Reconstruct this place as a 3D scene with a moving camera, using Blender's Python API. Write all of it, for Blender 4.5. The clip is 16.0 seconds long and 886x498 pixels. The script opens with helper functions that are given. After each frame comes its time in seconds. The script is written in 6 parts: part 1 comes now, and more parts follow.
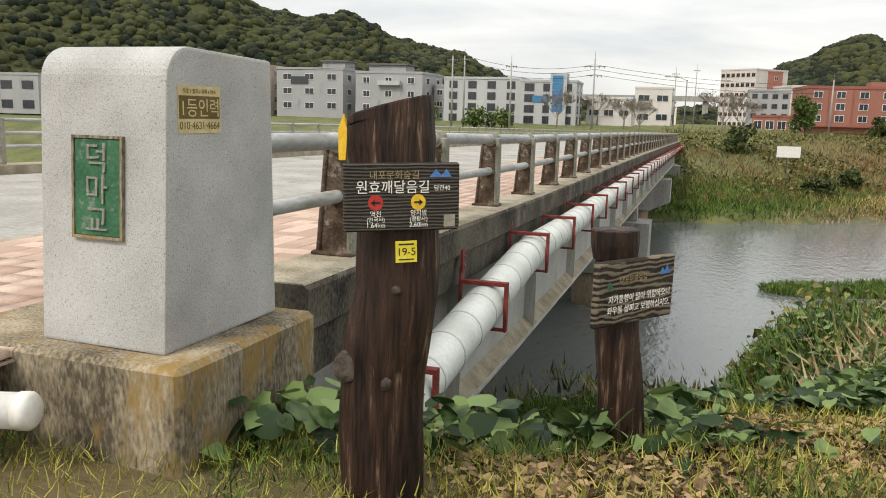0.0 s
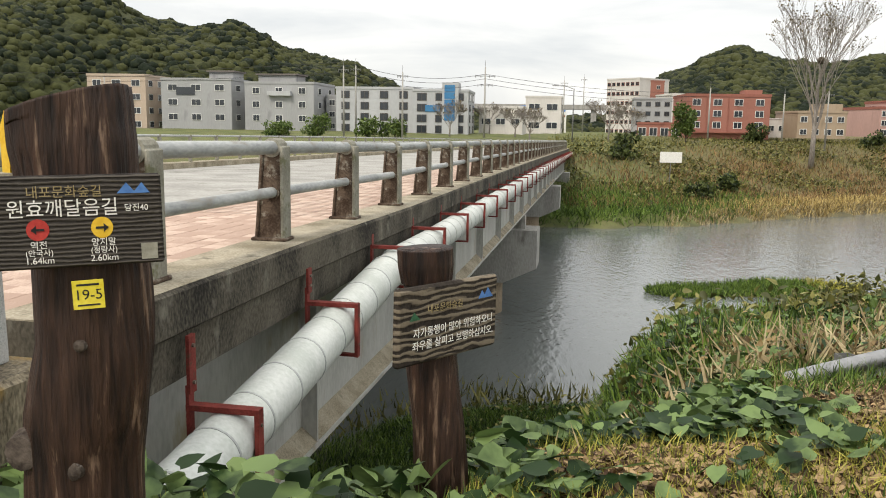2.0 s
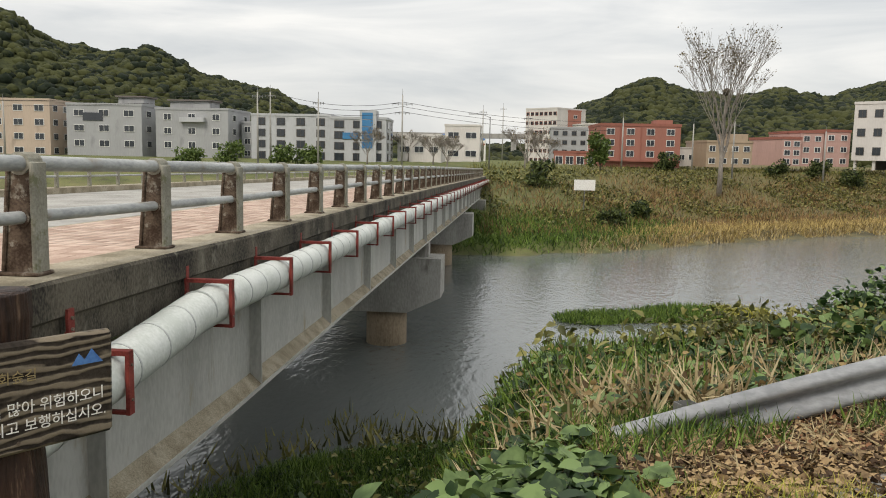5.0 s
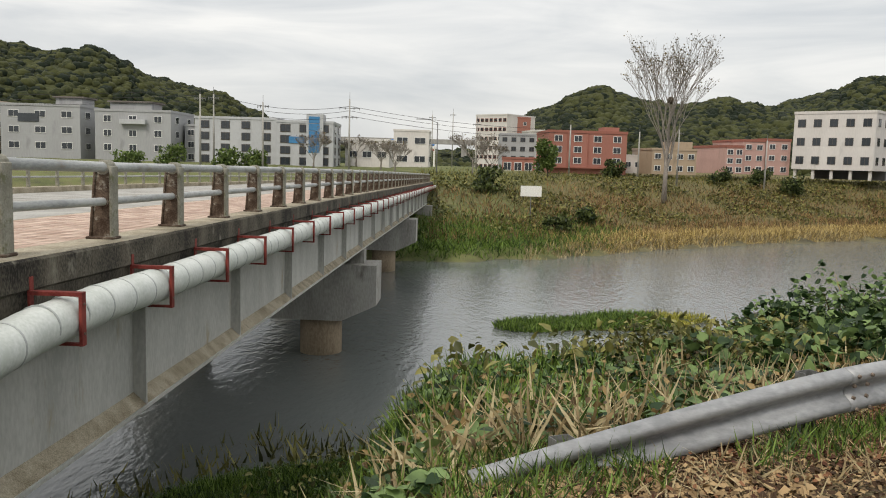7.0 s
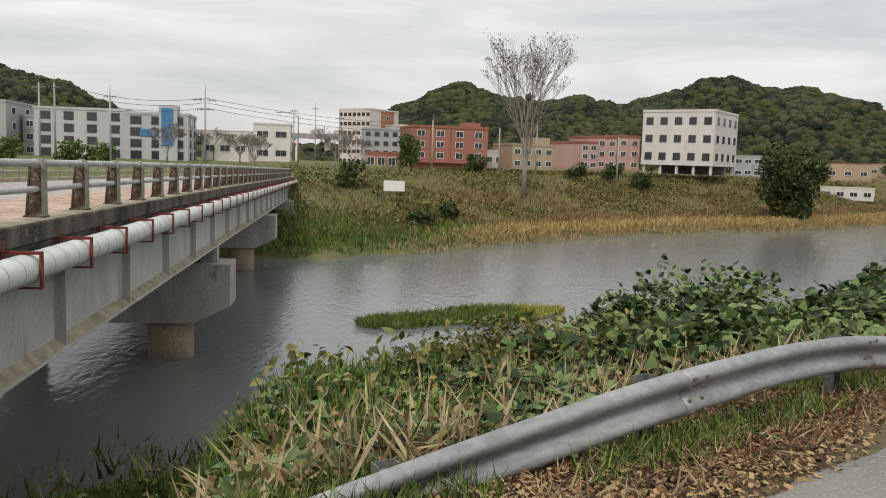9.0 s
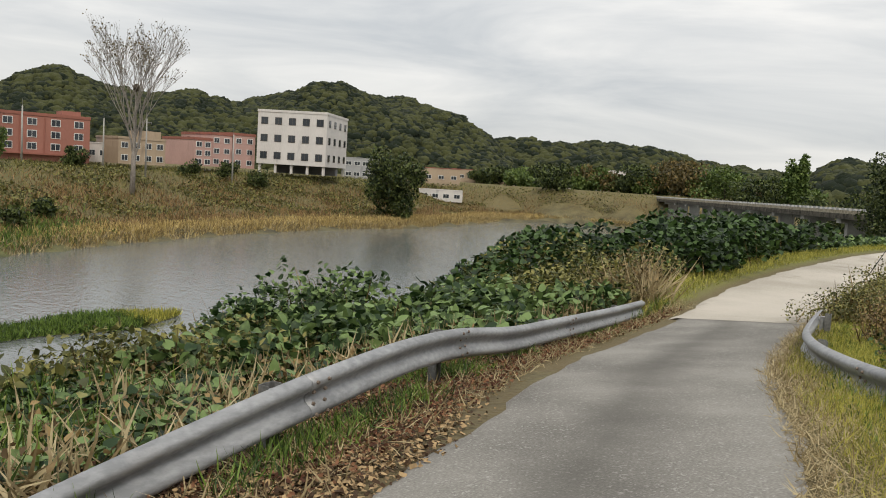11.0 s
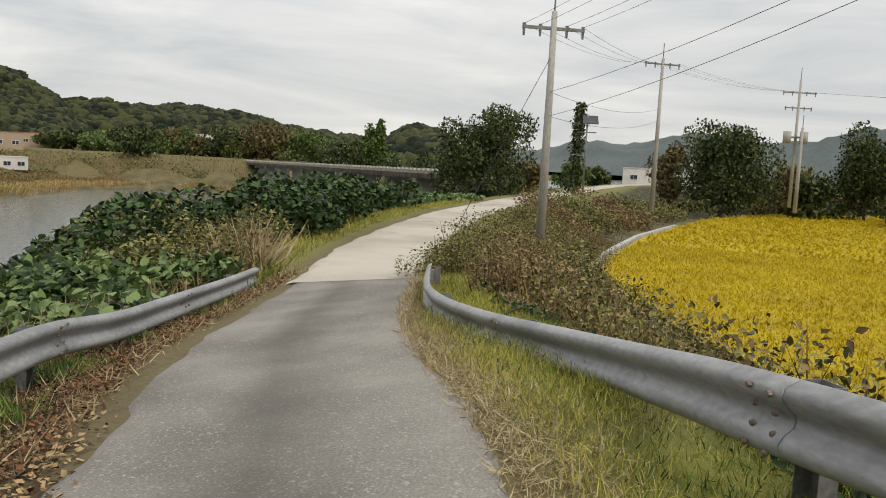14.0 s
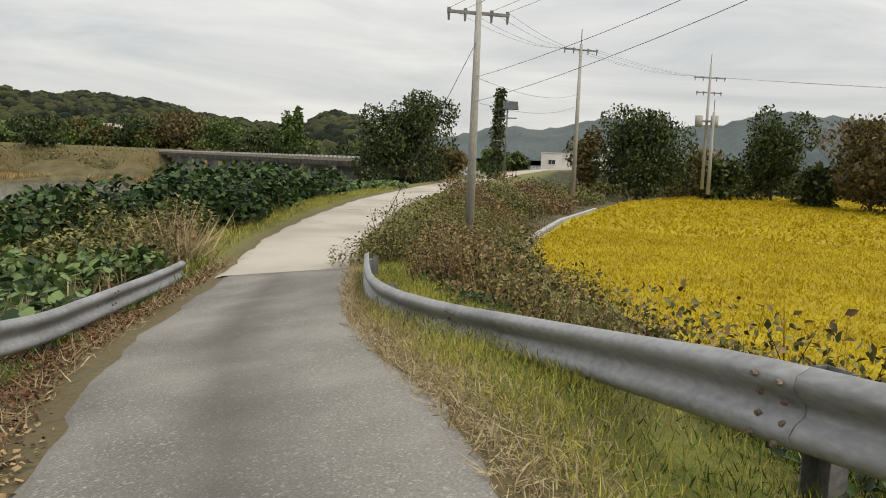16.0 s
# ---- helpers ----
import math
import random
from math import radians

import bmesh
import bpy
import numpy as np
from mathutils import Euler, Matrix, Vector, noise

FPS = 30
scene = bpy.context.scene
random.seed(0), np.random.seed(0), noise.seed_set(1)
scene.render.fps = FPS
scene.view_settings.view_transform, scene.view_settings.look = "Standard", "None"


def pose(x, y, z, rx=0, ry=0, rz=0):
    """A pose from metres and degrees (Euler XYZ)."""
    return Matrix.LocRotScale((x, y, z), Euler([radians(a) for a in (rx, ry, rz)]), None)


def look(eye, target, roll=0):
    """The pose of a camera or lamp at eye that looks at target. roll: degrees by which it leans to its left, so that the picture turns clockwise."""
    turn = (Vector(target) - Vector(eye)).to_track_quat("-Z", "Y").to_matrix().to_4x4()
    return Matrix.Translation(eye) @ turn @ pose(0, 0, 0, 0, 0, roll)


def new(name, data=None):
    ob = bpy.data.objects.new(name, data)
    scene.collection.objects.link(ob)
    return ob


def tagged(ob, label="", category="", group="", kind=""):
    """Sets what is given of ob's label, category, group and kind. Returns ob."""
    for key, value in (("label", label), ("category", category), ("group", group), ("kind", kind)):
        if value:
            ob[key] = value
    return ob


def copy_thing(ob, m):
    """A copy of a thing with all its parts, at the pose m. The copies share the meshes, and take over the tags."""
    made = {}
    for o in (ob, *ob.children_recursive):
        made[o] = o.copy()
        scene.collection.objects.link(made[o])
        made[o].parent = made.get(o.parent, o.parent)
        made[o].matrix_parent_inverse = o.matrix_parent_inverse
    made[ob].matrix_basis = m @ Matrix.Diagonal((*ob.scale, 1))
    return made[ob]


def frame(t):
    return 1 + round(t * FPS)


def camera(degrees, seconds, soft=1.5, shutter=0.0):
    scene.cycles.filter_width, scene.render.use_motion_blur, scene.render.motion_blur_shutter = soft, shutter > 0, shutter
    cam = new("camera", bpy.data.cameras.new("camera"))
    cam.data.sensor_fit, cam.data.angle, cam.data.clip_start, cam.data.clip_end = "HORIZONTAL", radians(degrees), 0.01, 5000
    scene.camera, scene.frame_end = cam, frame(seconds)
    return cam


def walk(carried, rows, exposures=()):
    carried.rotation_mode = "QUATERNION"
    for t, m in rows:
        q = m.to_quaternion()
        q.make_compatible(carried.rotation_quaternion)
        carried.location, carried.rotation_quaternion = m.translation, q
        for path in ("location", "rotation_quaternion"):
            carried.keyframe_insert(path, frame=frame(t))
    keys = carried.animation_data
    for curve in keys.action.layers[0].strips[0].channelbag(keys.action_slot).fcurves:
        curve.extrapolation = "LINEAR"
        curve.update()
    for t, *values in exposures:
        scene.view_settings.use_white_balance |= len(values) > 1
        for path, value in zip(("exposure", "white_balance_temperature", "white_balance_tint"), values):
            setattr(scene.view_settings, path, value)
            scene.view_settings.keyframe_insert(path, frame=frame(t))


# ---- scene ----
cam = camera(57.4, 16.0, 1.0)
PATH = [
    (0, (0.169, -0.705, 1.112), (-0.417, 1.178, 0.781), 1.5),
    (0.5, (0.203, -0.574, 1.1), (-0.365, 1.313, 0.76), 1.5),
    (1, (0.237, -0.315, 1.077), (-0.242, 1.595, 0.731), 1.5),
    (1.5, (0.376, -0.091, 1.078), (-0.033, 1.835, 0.728), 1.0),
    (2, (0.517, 0.143, 1.075), (0.168, 2.09, 0.773), 0.9),
    (2.5, (0.631, 0.428, 1.053), (0.362, 2.392, 0.792), 1.0),
    (3, (0.731, 0.605, 1.036), (0.546, 2.585, 0.816), 0.4),
    (3.5, (0.907, 0.827, 1.016), (0.746, 2.808, 0.786), 0.4),
    (6, (1.789, 1.918, 0.943), (1.625, 3.899, 0.716), 1.8),
    (6.5, (1.947, 2.159, 0.933), (1.84, 4.145, 0.718), 1.7),
    (7, (2.138, 2.441, 0.905), (2.086, 4.428, 0.692), 1.6),
    (7.5, (2.311, 2.675, 0.921), (2.292, 4.664, 0.714), 2.4),
    (8, (2.426, 2.956, 0.899), (2.428, 4.947, 0.706), 2.6),
    (8.2, (2.473, 3.037, 0.89), (2.494, 5.027, 0.697), 2.4),
    (10.3, (2.457, 2.922, 1.015), (3.319, 4.711, 0.775), 2.5),
    (10.5, (2.435, 2.938, 1.024), (3.36, 4.698, 0.807), 2.7),
    (11, (2.401, 2.974, 1.01), (3.537, 4.61, 0.833), 3.6),
    (11.5, (2.52, 3.149, 0.984), (3.953, 4.529, 0.784), 3.5),
    (12, (2.553, 3.235, 0.988), (4.085, 4.497, 0.739), 4.2),
    (12.5, (2.641, 3.373, 0.984), (4.246, 4.544, 0.761), 3.8),
    (13, (2.724, 3.586, 0.964), (4.425, 4.616, 0.749), 4.1),
    (13.5, (2.797, 3.737, 0.94), (4.548, 4.681, 0.731), 3.1),
    (14, (2.847, 3.864, 0.924), (4.623, 4.759, 0.717), 3.0),
    (14.5, (2.921, 3.983, 0.91), (4.708, 4.858, 0.707), 3.4),
    (15, (2.95, 4.12, 0.907), (4.775, 4.91, 0.688), 3.3),
    (15.5, (2.921, 4.197, 0.895), (4.768, 4.927, 0.661), 2.4),
    (16, (2.954, 4.237, 0.902), (4.808, 4.951, 0.672), 2.3),
]
walk(cam, [(t, look(eye, target, roll)) for t, eye, target, roll in PATH], ((0.0, 0.54, 7000, 10), (1.5, 0.64, 7000, 10), (2.5, 0.50, 7000, 10), (3.5, 0.34, 7000, 10), (6.0, 0.29, 6950, 10), (10.5, 0.17, 6900, 10), (16.0, 0.17, 7050, 10)))

# ---- light ----
SUN_AZ, SUN_EL = 205.0, 48.0
world = bpy.data.worlds.new("overcast_sky")
scene.world = world
world.use_nodes = True
wn, wl = world.node_tree.nodes, world.node_tree.links
wn.clear()
w_out = wn.new("ShaderNodeOutputWorld")
w_bg = wn.new("ShaderNodeBackground")
w_sky = wn.new("ShaderNodeTexSky")
w_sky.sky_type = "NISHITA"
w_sky.sun_disc = False
w_sky.sun_elevation, w_sky.sun_rotation = radians(SUN_EL), radians(SUN_AZ)
w_scale = wn.new("ShaderNodeVectorMath")
w_scale.operation = "SCALE"
w_scale.inputs["Scale"].default_value = 0.05
w_tc = wn.new("ShaderNodeTexCoord")
w_map = wn.new("ShaderNodeMapping")
w_map.inputs["Scale"].default_value = (1.6, 1.6, 9.0)
w_map.inputs["Rotation"].default_value = (0.0, 0.12, 0.5)
w_noise = wn.new("ShaderNodeTexNoise")
w_noise.inputs["Scale"].default_value = 1.7
w_noise.inputs["Detail"].default_value = 7.0
w_noise.inputs["Roughness"].default_value = 0.55
w_noise.inputs["Distortion"].default_value = 0.5
w_ramp = wn.new("ShaderNodeValToRGB")
w_ramp.color_ramp.elements[0].position, w_ramp.color_ramp.elements[0].color = 0.34, (0.60, 0.645, 0.70, 1)
w_ramp.color_ramp.elements[1].position, w_ramp.color_ramp.elements[1].color = 0.66, (0.90, 0.92, 0.94, 1)
w_mix = wn.new("ShaderNodeMix")
w_mix.data_type = "RGBA"
w_mix.inputs["Factor"].default_value = 0.86
wl.new(w_sky.outputs["Color"], w_scale.inputs[0])
wl.new(w_tc.outputs["Generated"], w_map.inputs["Vector"])
wl.new(w_map.outputs["Vector"], w_noise.inputs["Vector"])
wl.new(w_noise.outputs["Fac"], w_ramp.inputs["Fac"])
wl.new(w_scale.outputs["Vector"], w_mix.inputs["A"])
w_sep = wn.new("ShaderNodeSeparateXYZ")
wl.new(w_tc.outputs["Generated"], w_sep.inputs["Vector"])
w_up = wn.new("ShaderNodeMath")
w_up.operation = "MULTIPLY_ADD"
wl.new(w_sep.outputs["Z"], w_up.inputs[0])
w_up.inputs[1].default_value, w_up.inputs[2].default_value = 0.75, 0.84
w_grad = wn.new("ShaderNodeVectorMath")
w_grad.operation = "SCALE"
wl.new(w_ramp.outputs["Color"], w_grad.inputs[0])
wl.new(w_up.outputs[0], w_grad.inputs["Scale"])
wl.new(w_grad.outputs["Vector"], w_mix.inputs["B"])
wl.new(w_mix.outputs["Result"], w_bg.inputs["Color"])
w_bg.inputs["Strength"].default_value = 1.0
wl.new(w_bg.outputs["Background"], w_out.inputs["Surface"])

sun = new("sun", bpy.data.lights.new("sun", "SUN"))
sun.data.energy, sun.data.angle, sun.data.color = 1.5, radians(14), (1.0, 0.95, 0.88)
sun.matrix_world = look((0, 0, 50), (-50 * math.sin(radians(SUN_AZ)), -50 * math.cos(radians(SUN_AZ)), 50 - 50 * math.tan(radians(SUN_EL))))


# ---- materials ----
def mat(name, dark, light, scale=3.0, rough=0.85, bump=0.3, fine=40.0, metal=0.0, spots=None, spot_scale=2.0, spot_at=0.6, stretch=(1, 1, 1), island=0.0, each=0.0, spec=0.3, trans=0.0):
    """Two tones mixed by coarse and fine noise, an optional third tone in blotches, and a fine relief."""
    m = bpy.data.materials.new(name)
    m.use_nodes = True
    n, l = m.node_tree.nodes, m.node_tree.links
    bsdf = n["Principled BSDF"]
    tc = n.new("ShaderNodeTexCoord")
    mp = n.new("ShaderNodeMapping")
    mp.inputs["Scale"].default_value = stretch
    l.new(tc.outputs["Object"], mp.inputs["Vector"])
    a = n.new("ShaderNodeTexNoise")
    a.inputs["Scale"].default_value, a.inputs["Detail"].default_value = scale, 5.0
    b = n.new("ShaderNodeTexNoise")
    b.inputs["Scale"].default_value, b.inputs["Detail"].default_value = fine, 3.0
    l.new(mp.outputs["Vector"], a.inputs["Vector"])
    l.new(mp.outputs["Vector"], b.inputs["Vector"])
    add = n.new("ShaderNodeMath")
    add.operation = "MULTIPLY_ADD"
    l.new(b.outputs["Fac"], add.inputs[0])
    add.inputs[1].default_value = 0.7
    l.new(a.outputs["Fac"], add.inputs[2])
    src = add.outputs[0]
    shift = 0.0
    for amount, node_type, socket in ((island, "ShaderNodeNewGeometry", "Random Per Island"), (each, "ShaderNodeObjectInfo", "Random")):
        if amount:
            g = n.new(node_type)
            k = n.new("ShaderNodeMath")
            k.operation = "MULTIPLY_ADD"
            l.new(g.outputs[socket], k.inputs[0])
            k.inputs[1].default_value = amount
            l.new(src, k.inputs[2])
            src = k.outputs[0]
            shift += amount / 2
    ramp = n.new("ShaderNodeValToRGB")
    ramp.color_ramp.elements[0].position, ramp.color_ramp.elements[0].color = 0.62, (*dark, 1)
    ramp.color_ramp.elements[1].position, ramp.color_ramp.elements[1].color = 1.08, (*light, 1)
    ramp.color_ramp.elements[1].position = 1.0
    sub = n.new("ShaderNodeMath")
    sub.operation = "SUBTRACT"
    l.new(src, sub.inputs[0])
    sub.inputs[1].default_value = 0.05 + shift
    l.new(sub.outputs[0], ramp.inputs["Fac"])
    colour = ramp.outputs["Color"]
    if spots:
        c = n.new("ShaderNodeTexNoise")
        c.inputs["Scale"].default_value, c.inputs["Detail"].default_value, c.inputs["Roughness"].default_value = spot_scale, 6.0, 0.65
        l.new(mp.outputs["Vector"], c.inputs["Vector"])
        r2 = n.new("ShaderNodeMapRange")
        r2.inputs["From Min"].default_value, r2.inputs["From Max"].default_value = spot_at - 0.04, spot_at + 0.06
        l.new(c.outputs["Fac"], r2.inputs["Value"])
        mx = n.new("ShaderNodeMix")
        mx.data_type = "RGBA"
        l.new(r2.outputs["Result"], mx.inputs["Factor"])
        l.new(colour, mx.inputs["A"])
        mx.inputs["B"].default_value = (*spots, 1)
        colour = mx.outputs["Result"]
    l.new(colour, bsdf.inputs["Base Color"])
    bsdf.inputs["Roughness"].default_value, bsdf.inputs["Metallic"].default_value = rough, metal
    bsdf.inputs["Specular IOR Level"].default_value = spec
    if bump:
        bp = n.new("ShaderNodeBump")
        bp.inputs["Strength"].default_value, bp.inputs["Distance"].default_value = bump, 0.5 / fine
        l.new(b.outputs["Fac"], bp.inputs["Height"])
        l.new(bp.outputs["Normal"], bsdf.inputs["Normal"])
    if trans:
        t = n.new("ShaderNodeBsdfTranslucent")
        l.new(colour, t.inputs["Color"])
        ms = n.new("ShaderNodeMixShader")
        ms.inputs["Fac"].default_value = trans
        l.new(bsdf.outputs["BSDF"], ms.inputs[1])
        l.new(t.outputs["BSDF"], ms.inputs[2])
        l.new(ms.outputs["Shader"], n["Material Output"].inputs["Surface"])
    return m


M = {}
M["concrete_pale"] = mat("concrete_pale", (0.33, 0.33, 0.32), (0.53, 0.53, 0.52), 1.6, 0.9, 0.5, 150, spots=(0.22, 0.22, 0.21), spot_scale=110, spot_at=0.60)
M["concrete_old"] = mat("concrete_old", (0.085, 0.07, 0.048), (0.40, 0.335, 0.235), 2.6, 0.95, 0.6, 60, spots=(0.26, 0.17, 0.06), spot_scale=3.2, spot_at=0.56, stretch=(1, 1, 0.35))
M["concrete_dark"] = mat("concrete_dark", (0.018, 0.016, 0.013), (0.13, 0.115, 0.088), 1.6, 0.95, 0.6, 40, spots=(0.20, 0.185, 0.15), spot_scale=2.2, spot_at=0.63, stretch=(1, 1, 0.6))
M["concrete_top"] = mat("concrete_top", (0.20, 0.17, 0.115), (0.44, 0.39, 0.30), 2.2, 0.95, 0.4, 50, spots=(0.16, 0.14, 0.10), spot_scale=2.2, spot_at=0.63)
M["concrete_pier"] = mat("concrete_pier", (0.26, 0.25, 0.23), (0.40, 0.39, 0.36), 0.8, 0.92, 0.3, 14, spots=(0.18, 0.17, 0.15), spot_scale=0.9, spot_at=0.62, stretch=(1, 1, 0.35))
M["concrete_column"] = mat("concrete_column", (0.20, 0.15, 0.10), (0.34, 0.27, 0.19), 0.8, 0.92, 0.3, 14, stretch=(1, 1, 0.4))
M["girder_paint"] = mat("girder_paint", (0.38, 0.38, 0.355), (0.52, 0.52, 0.49), 1.2, 0.6, 0.1, 20, spots=(0.34, 0.29, 0.20), spot_scale=1.3, spot_at=0.64, stretch=(1, 1, 0.4))
M["pipe_wrap"] = mat("pipe_wrap", (0.50, 0.53, 0.49), (0.66, 0.68, 0.65), 2.0, 0.5, 0.15, 25, spots=(0.52, 0.54, 0.50), spot_scale=3, spot_at=0.66)
M["pipe_band"] = mat("pipe_band", (0.34, 0.36, 0.35), (0.46, 0.48, 0.46), 3, 0.5, 0.1, 30)
M["red_iron"] = mat("red_iron", (0.13, 0.018, 0.014), (0.24, 0.045, 0.035), 6, 0.7, 0.2, 60, spots=(0.10, 0.04, 0.025), spot_scale=9, spot_at=0.62)
M["rail_tube"] = mat("rail_tube", (0.30, 0.31, 0.31), (0.48, 0.49, 0.48), 4, 0.6, 0.2, 40, metal=0.2, spots=(0.26, 0.24, 0.20), spot_scale=5, spot_at=0.6, stretch=(1, 0.3, 1))
M["post_cast"] = mat("post_cast", (0.035, 0.02, 0.012), (0.13, 0.095, 0.07), 6, 0.9, 0.4, 40, spots=(0.26, 0.24, 0.20), spot_scale=7, spot_at=0.60)
M["post_edge"] = mat("post_edge", (0.20, 0.19, 0.15), (0.32, 0.31, 0.26), 6, 0.9, 0.4, 40, spots=(0.15, 0.15, 0.09), spot_scale=7, spot_at=0.58)
M["asphalt_road"] = mat("asphalt_road", (0.135, 0.127, 0.113), (0.255, 0.243, 0.218), 0.7, 0.92, 0.8, 60, spots=(0.33, 0.32, 0.295), spot_scale=30, spot_at=0.60)
M["asphalt_dark"] = mat("asphalt_dark", (0.075, 0.072, 0.066), (0.15, 0.145, 0.135), 0.6, 0.9, 0.6, 90, spots=(0.21, 0.20, 0.19), spot_scale=40, spot_at=0.64)
M["bridge_asphalt"] = mat("bridge_asphalt", (0.17, 0.17, 0.17), (0.24, 0.24, 0.235), 0.4, 0.9, 0.3, 60)
M["concrete_road"] = mat("concrete_road", (0.33, 0.30, 0.25), (0.47, 0.43, 0.37), 0.4, 0.95, 0.4, 50, spots=(0.25, 0.23, 0.19), spot_scale=0.5, spot_at=0.60)
M["paver"] = mat("paver", (0.40, 0.28, 0.22), (0.58, 0.44, 0.36), 1.4, 0.9, 0.3, 60, each=0.5)
M["paver_joined"] = mat("paver_joined", (0.40, 0.28, 0.22), (0.58, 0.44, 0.36), 1.4, 0.9, 0.3, 60, island=0.5)
M["paver_sand"] = mat("paver_sand", (0.30, 0.24, 0.19), (0.40, 0.33, 0.27), 2, 0.95, 0.3, 60)
M["galvanised"] = mat("galvanised", (0.21, 0.215, 0.22), (0.35, 0.355, 0.36), 2.5, 0.5, 0.2, 30, metal=0.35, spots=(0.30, 0.30, 0.30), spot_scale=6, spot_at=0.63, stretch=(0.4, 0.4, 1), spec=0.5)
M["post_steel"] = mat("post_steel", (0.12, 0.12, 0.115), (0.24, 0.24, 0.23), 3, 0.6, 0.2, 30, metal=0.3, spots=(0.16, 0.12, 0.09), spot_scale=5, spot_at=0.62)
M["bolt_steel"] = mat("bolt_steel", (0.12, 0.09, 0.07), (0.26, 0.21, 0.17), 20, 0.6, 0.2, 90, metal=0.5)
M["log_wood"] = mat("log_wood", (0.008, 0.004, 0.003), (0.055, 0.028, 0.018), 7, 0.6, 1.0, 24, spots=(0.24, 0.16, 0.11), spot_scale=7, spot_at=0.625, stretch=(2.2, 2.2, 0.22))
M["log_cut"] = mat("log_cut", (0.03, 0.022, 0.017), (0.10, 0.08, 0.065), 12, 0.9, 0.6, 60, spots=(0.20, 0.18, 0.16), spot_scale=14, spot_at=0.6)
M["paint_white"] = mat("paint_white", (0.66, 0.64, 0.60), (0.82, 0.81, 0.78), 8, 0.7, 0.1, 60)
M["paint_red"] = mat("paint_red", (0.36, 0.03, 0.025), (0.52, 0.06, 0.05), 9, 0.6, 0.1, 60)
M["paint_yellow"] = mat("paint_yellow", (0.62, 0.36, 0.02), (0.76, 0.50, 0.05), 9, 0.6, 0.1, 60)
M["paint_gold"] = mat("paint_gold", (0.25, 0.19, 0.09), (0.36, 0.29, 0.16), 9, 0.7, 0.1, 60)
M["paint_blue"] = mat("paint_blue", (0.05, 0.14, 0.38), (0.10, 0.24, 0.52), 9, 0.6, 0.1, 60)
M["paint_green"] = mat("paint_green", (0.02, 0.09, 0.045), (0.05, 0.16, 0.08), 6, 0.5, 0.1, 60, spots=(0.20, 0.24, 0.20), spot_scale=9, spot_at=0.60)
M["plate_yellow"] = mat("plate_yellow", (0.62, 0.50, 0.03), (0.76, 0.64, 0.08), 9, 0.5, 0.1, 60)
M["ink_black"] = mat("ink_black", (0.012, 0.012, 0.012), (0.03, 0.03, 0.03), 9, 0.6, 0.0, 60)
M["sticker_gold"] = mat("sticker_gold", (0.50, 0.40, 0.20), (0.64, 0.54, 0.30), 9, 0.6, 0.0, 60)
M["sticker_brown"] = mat("sticker_brown", (0.11, 0.075, 0.02), (0.16, 0.11, 0.035), 9, 0.6, 0.0, 60)
M["plaque_relief"] = mat("plaque_relief", (0.16, 0.17, 0.14), (0.32, 0.32, 0.28), 20, 0.8, 0.4, 60, spots=(0.04, 0.10, 0.05), spot_scale=24, spot_at=0.6)
M["pvc_white"] = mat("pvc_white", (0.70, 0.68, 0.63), (0.80, 0.79, 0.75), 5, 0.4, 0.05, 40)


def grain(name, dark, light, scale, distortion, rough=0.85):
    """Weathered plank: soft bands that wander along its length, with fine relief."""
    m = mat(name, dark, light, 6, rough, 0.4, 60)
    n, l = m.node_tree.nodes, m.node_tree.links
    tc = n.new("ShaderNodeTexCoord")
    mp = n.new("ShaderNodeMapping")
    mp.inputs["Scale"].default_value = (0.28, 0.28, 1.0)
    l.new(tc.outputs["Object"], mp.inputs["Vector"])
    w = n.new("ShaderNodeTexWave")
    w.wave_type, w.bands_direction, w.wave_profile = "BANDS", "Z", "SIN"
    w.inputs["Scale"].default_value, w.inputs["Distortion"].default_value = scale, distortion
    w.inputs["Detail"].default_value, w.inputs["Detail Scale"].default_value = 3.0, 1.6
    l.new(mp.outputs["Vector"], w.inputs["Vector"])
    r = n.new("ShaderNodeValToRGB")
    r.color_ramp.elements[0].position, r.color_ramp.elements[0].color = 0.35, (*dark, 1)
    r.color_ramp.elements[1].position, r.color_ramp.elements[1].color = 0.8, (*light, 1)
    l.new(w.outputs["Fac"], r.inputs["Fac"])
    bsdf = n["Principled BSDF"]
    base = bsdf.inputs["Base Color"].links[0].from_socket
    mx = n.new("ShaderNodeMix")
    mx.data_type = "RGBA"
    mx.inputs["Factor"].default_value = 0.85
    l.new(base, mx.inputs["A"])
    l.new(r.outputs["Color"], mx.inputs["B"])
    l.new(mx.outputs["Result"], bsdf.inputs["Base Color"])
    bp = n.new("ShaderNodeBump")
    bp.inputs["Strength"].default_value, bp.inputs["Distance"].default_value = 0.6, 0.004
    l.new(w.outputs["Fac"], bp.inputs["Height"])
    l.new(bsdf.inputs["Normal"].links[0].from_socket, bp.inputs["Normal"])
    l.new(bp.outputs["Normal"], bsdf.inputs["Normal"])
    return m


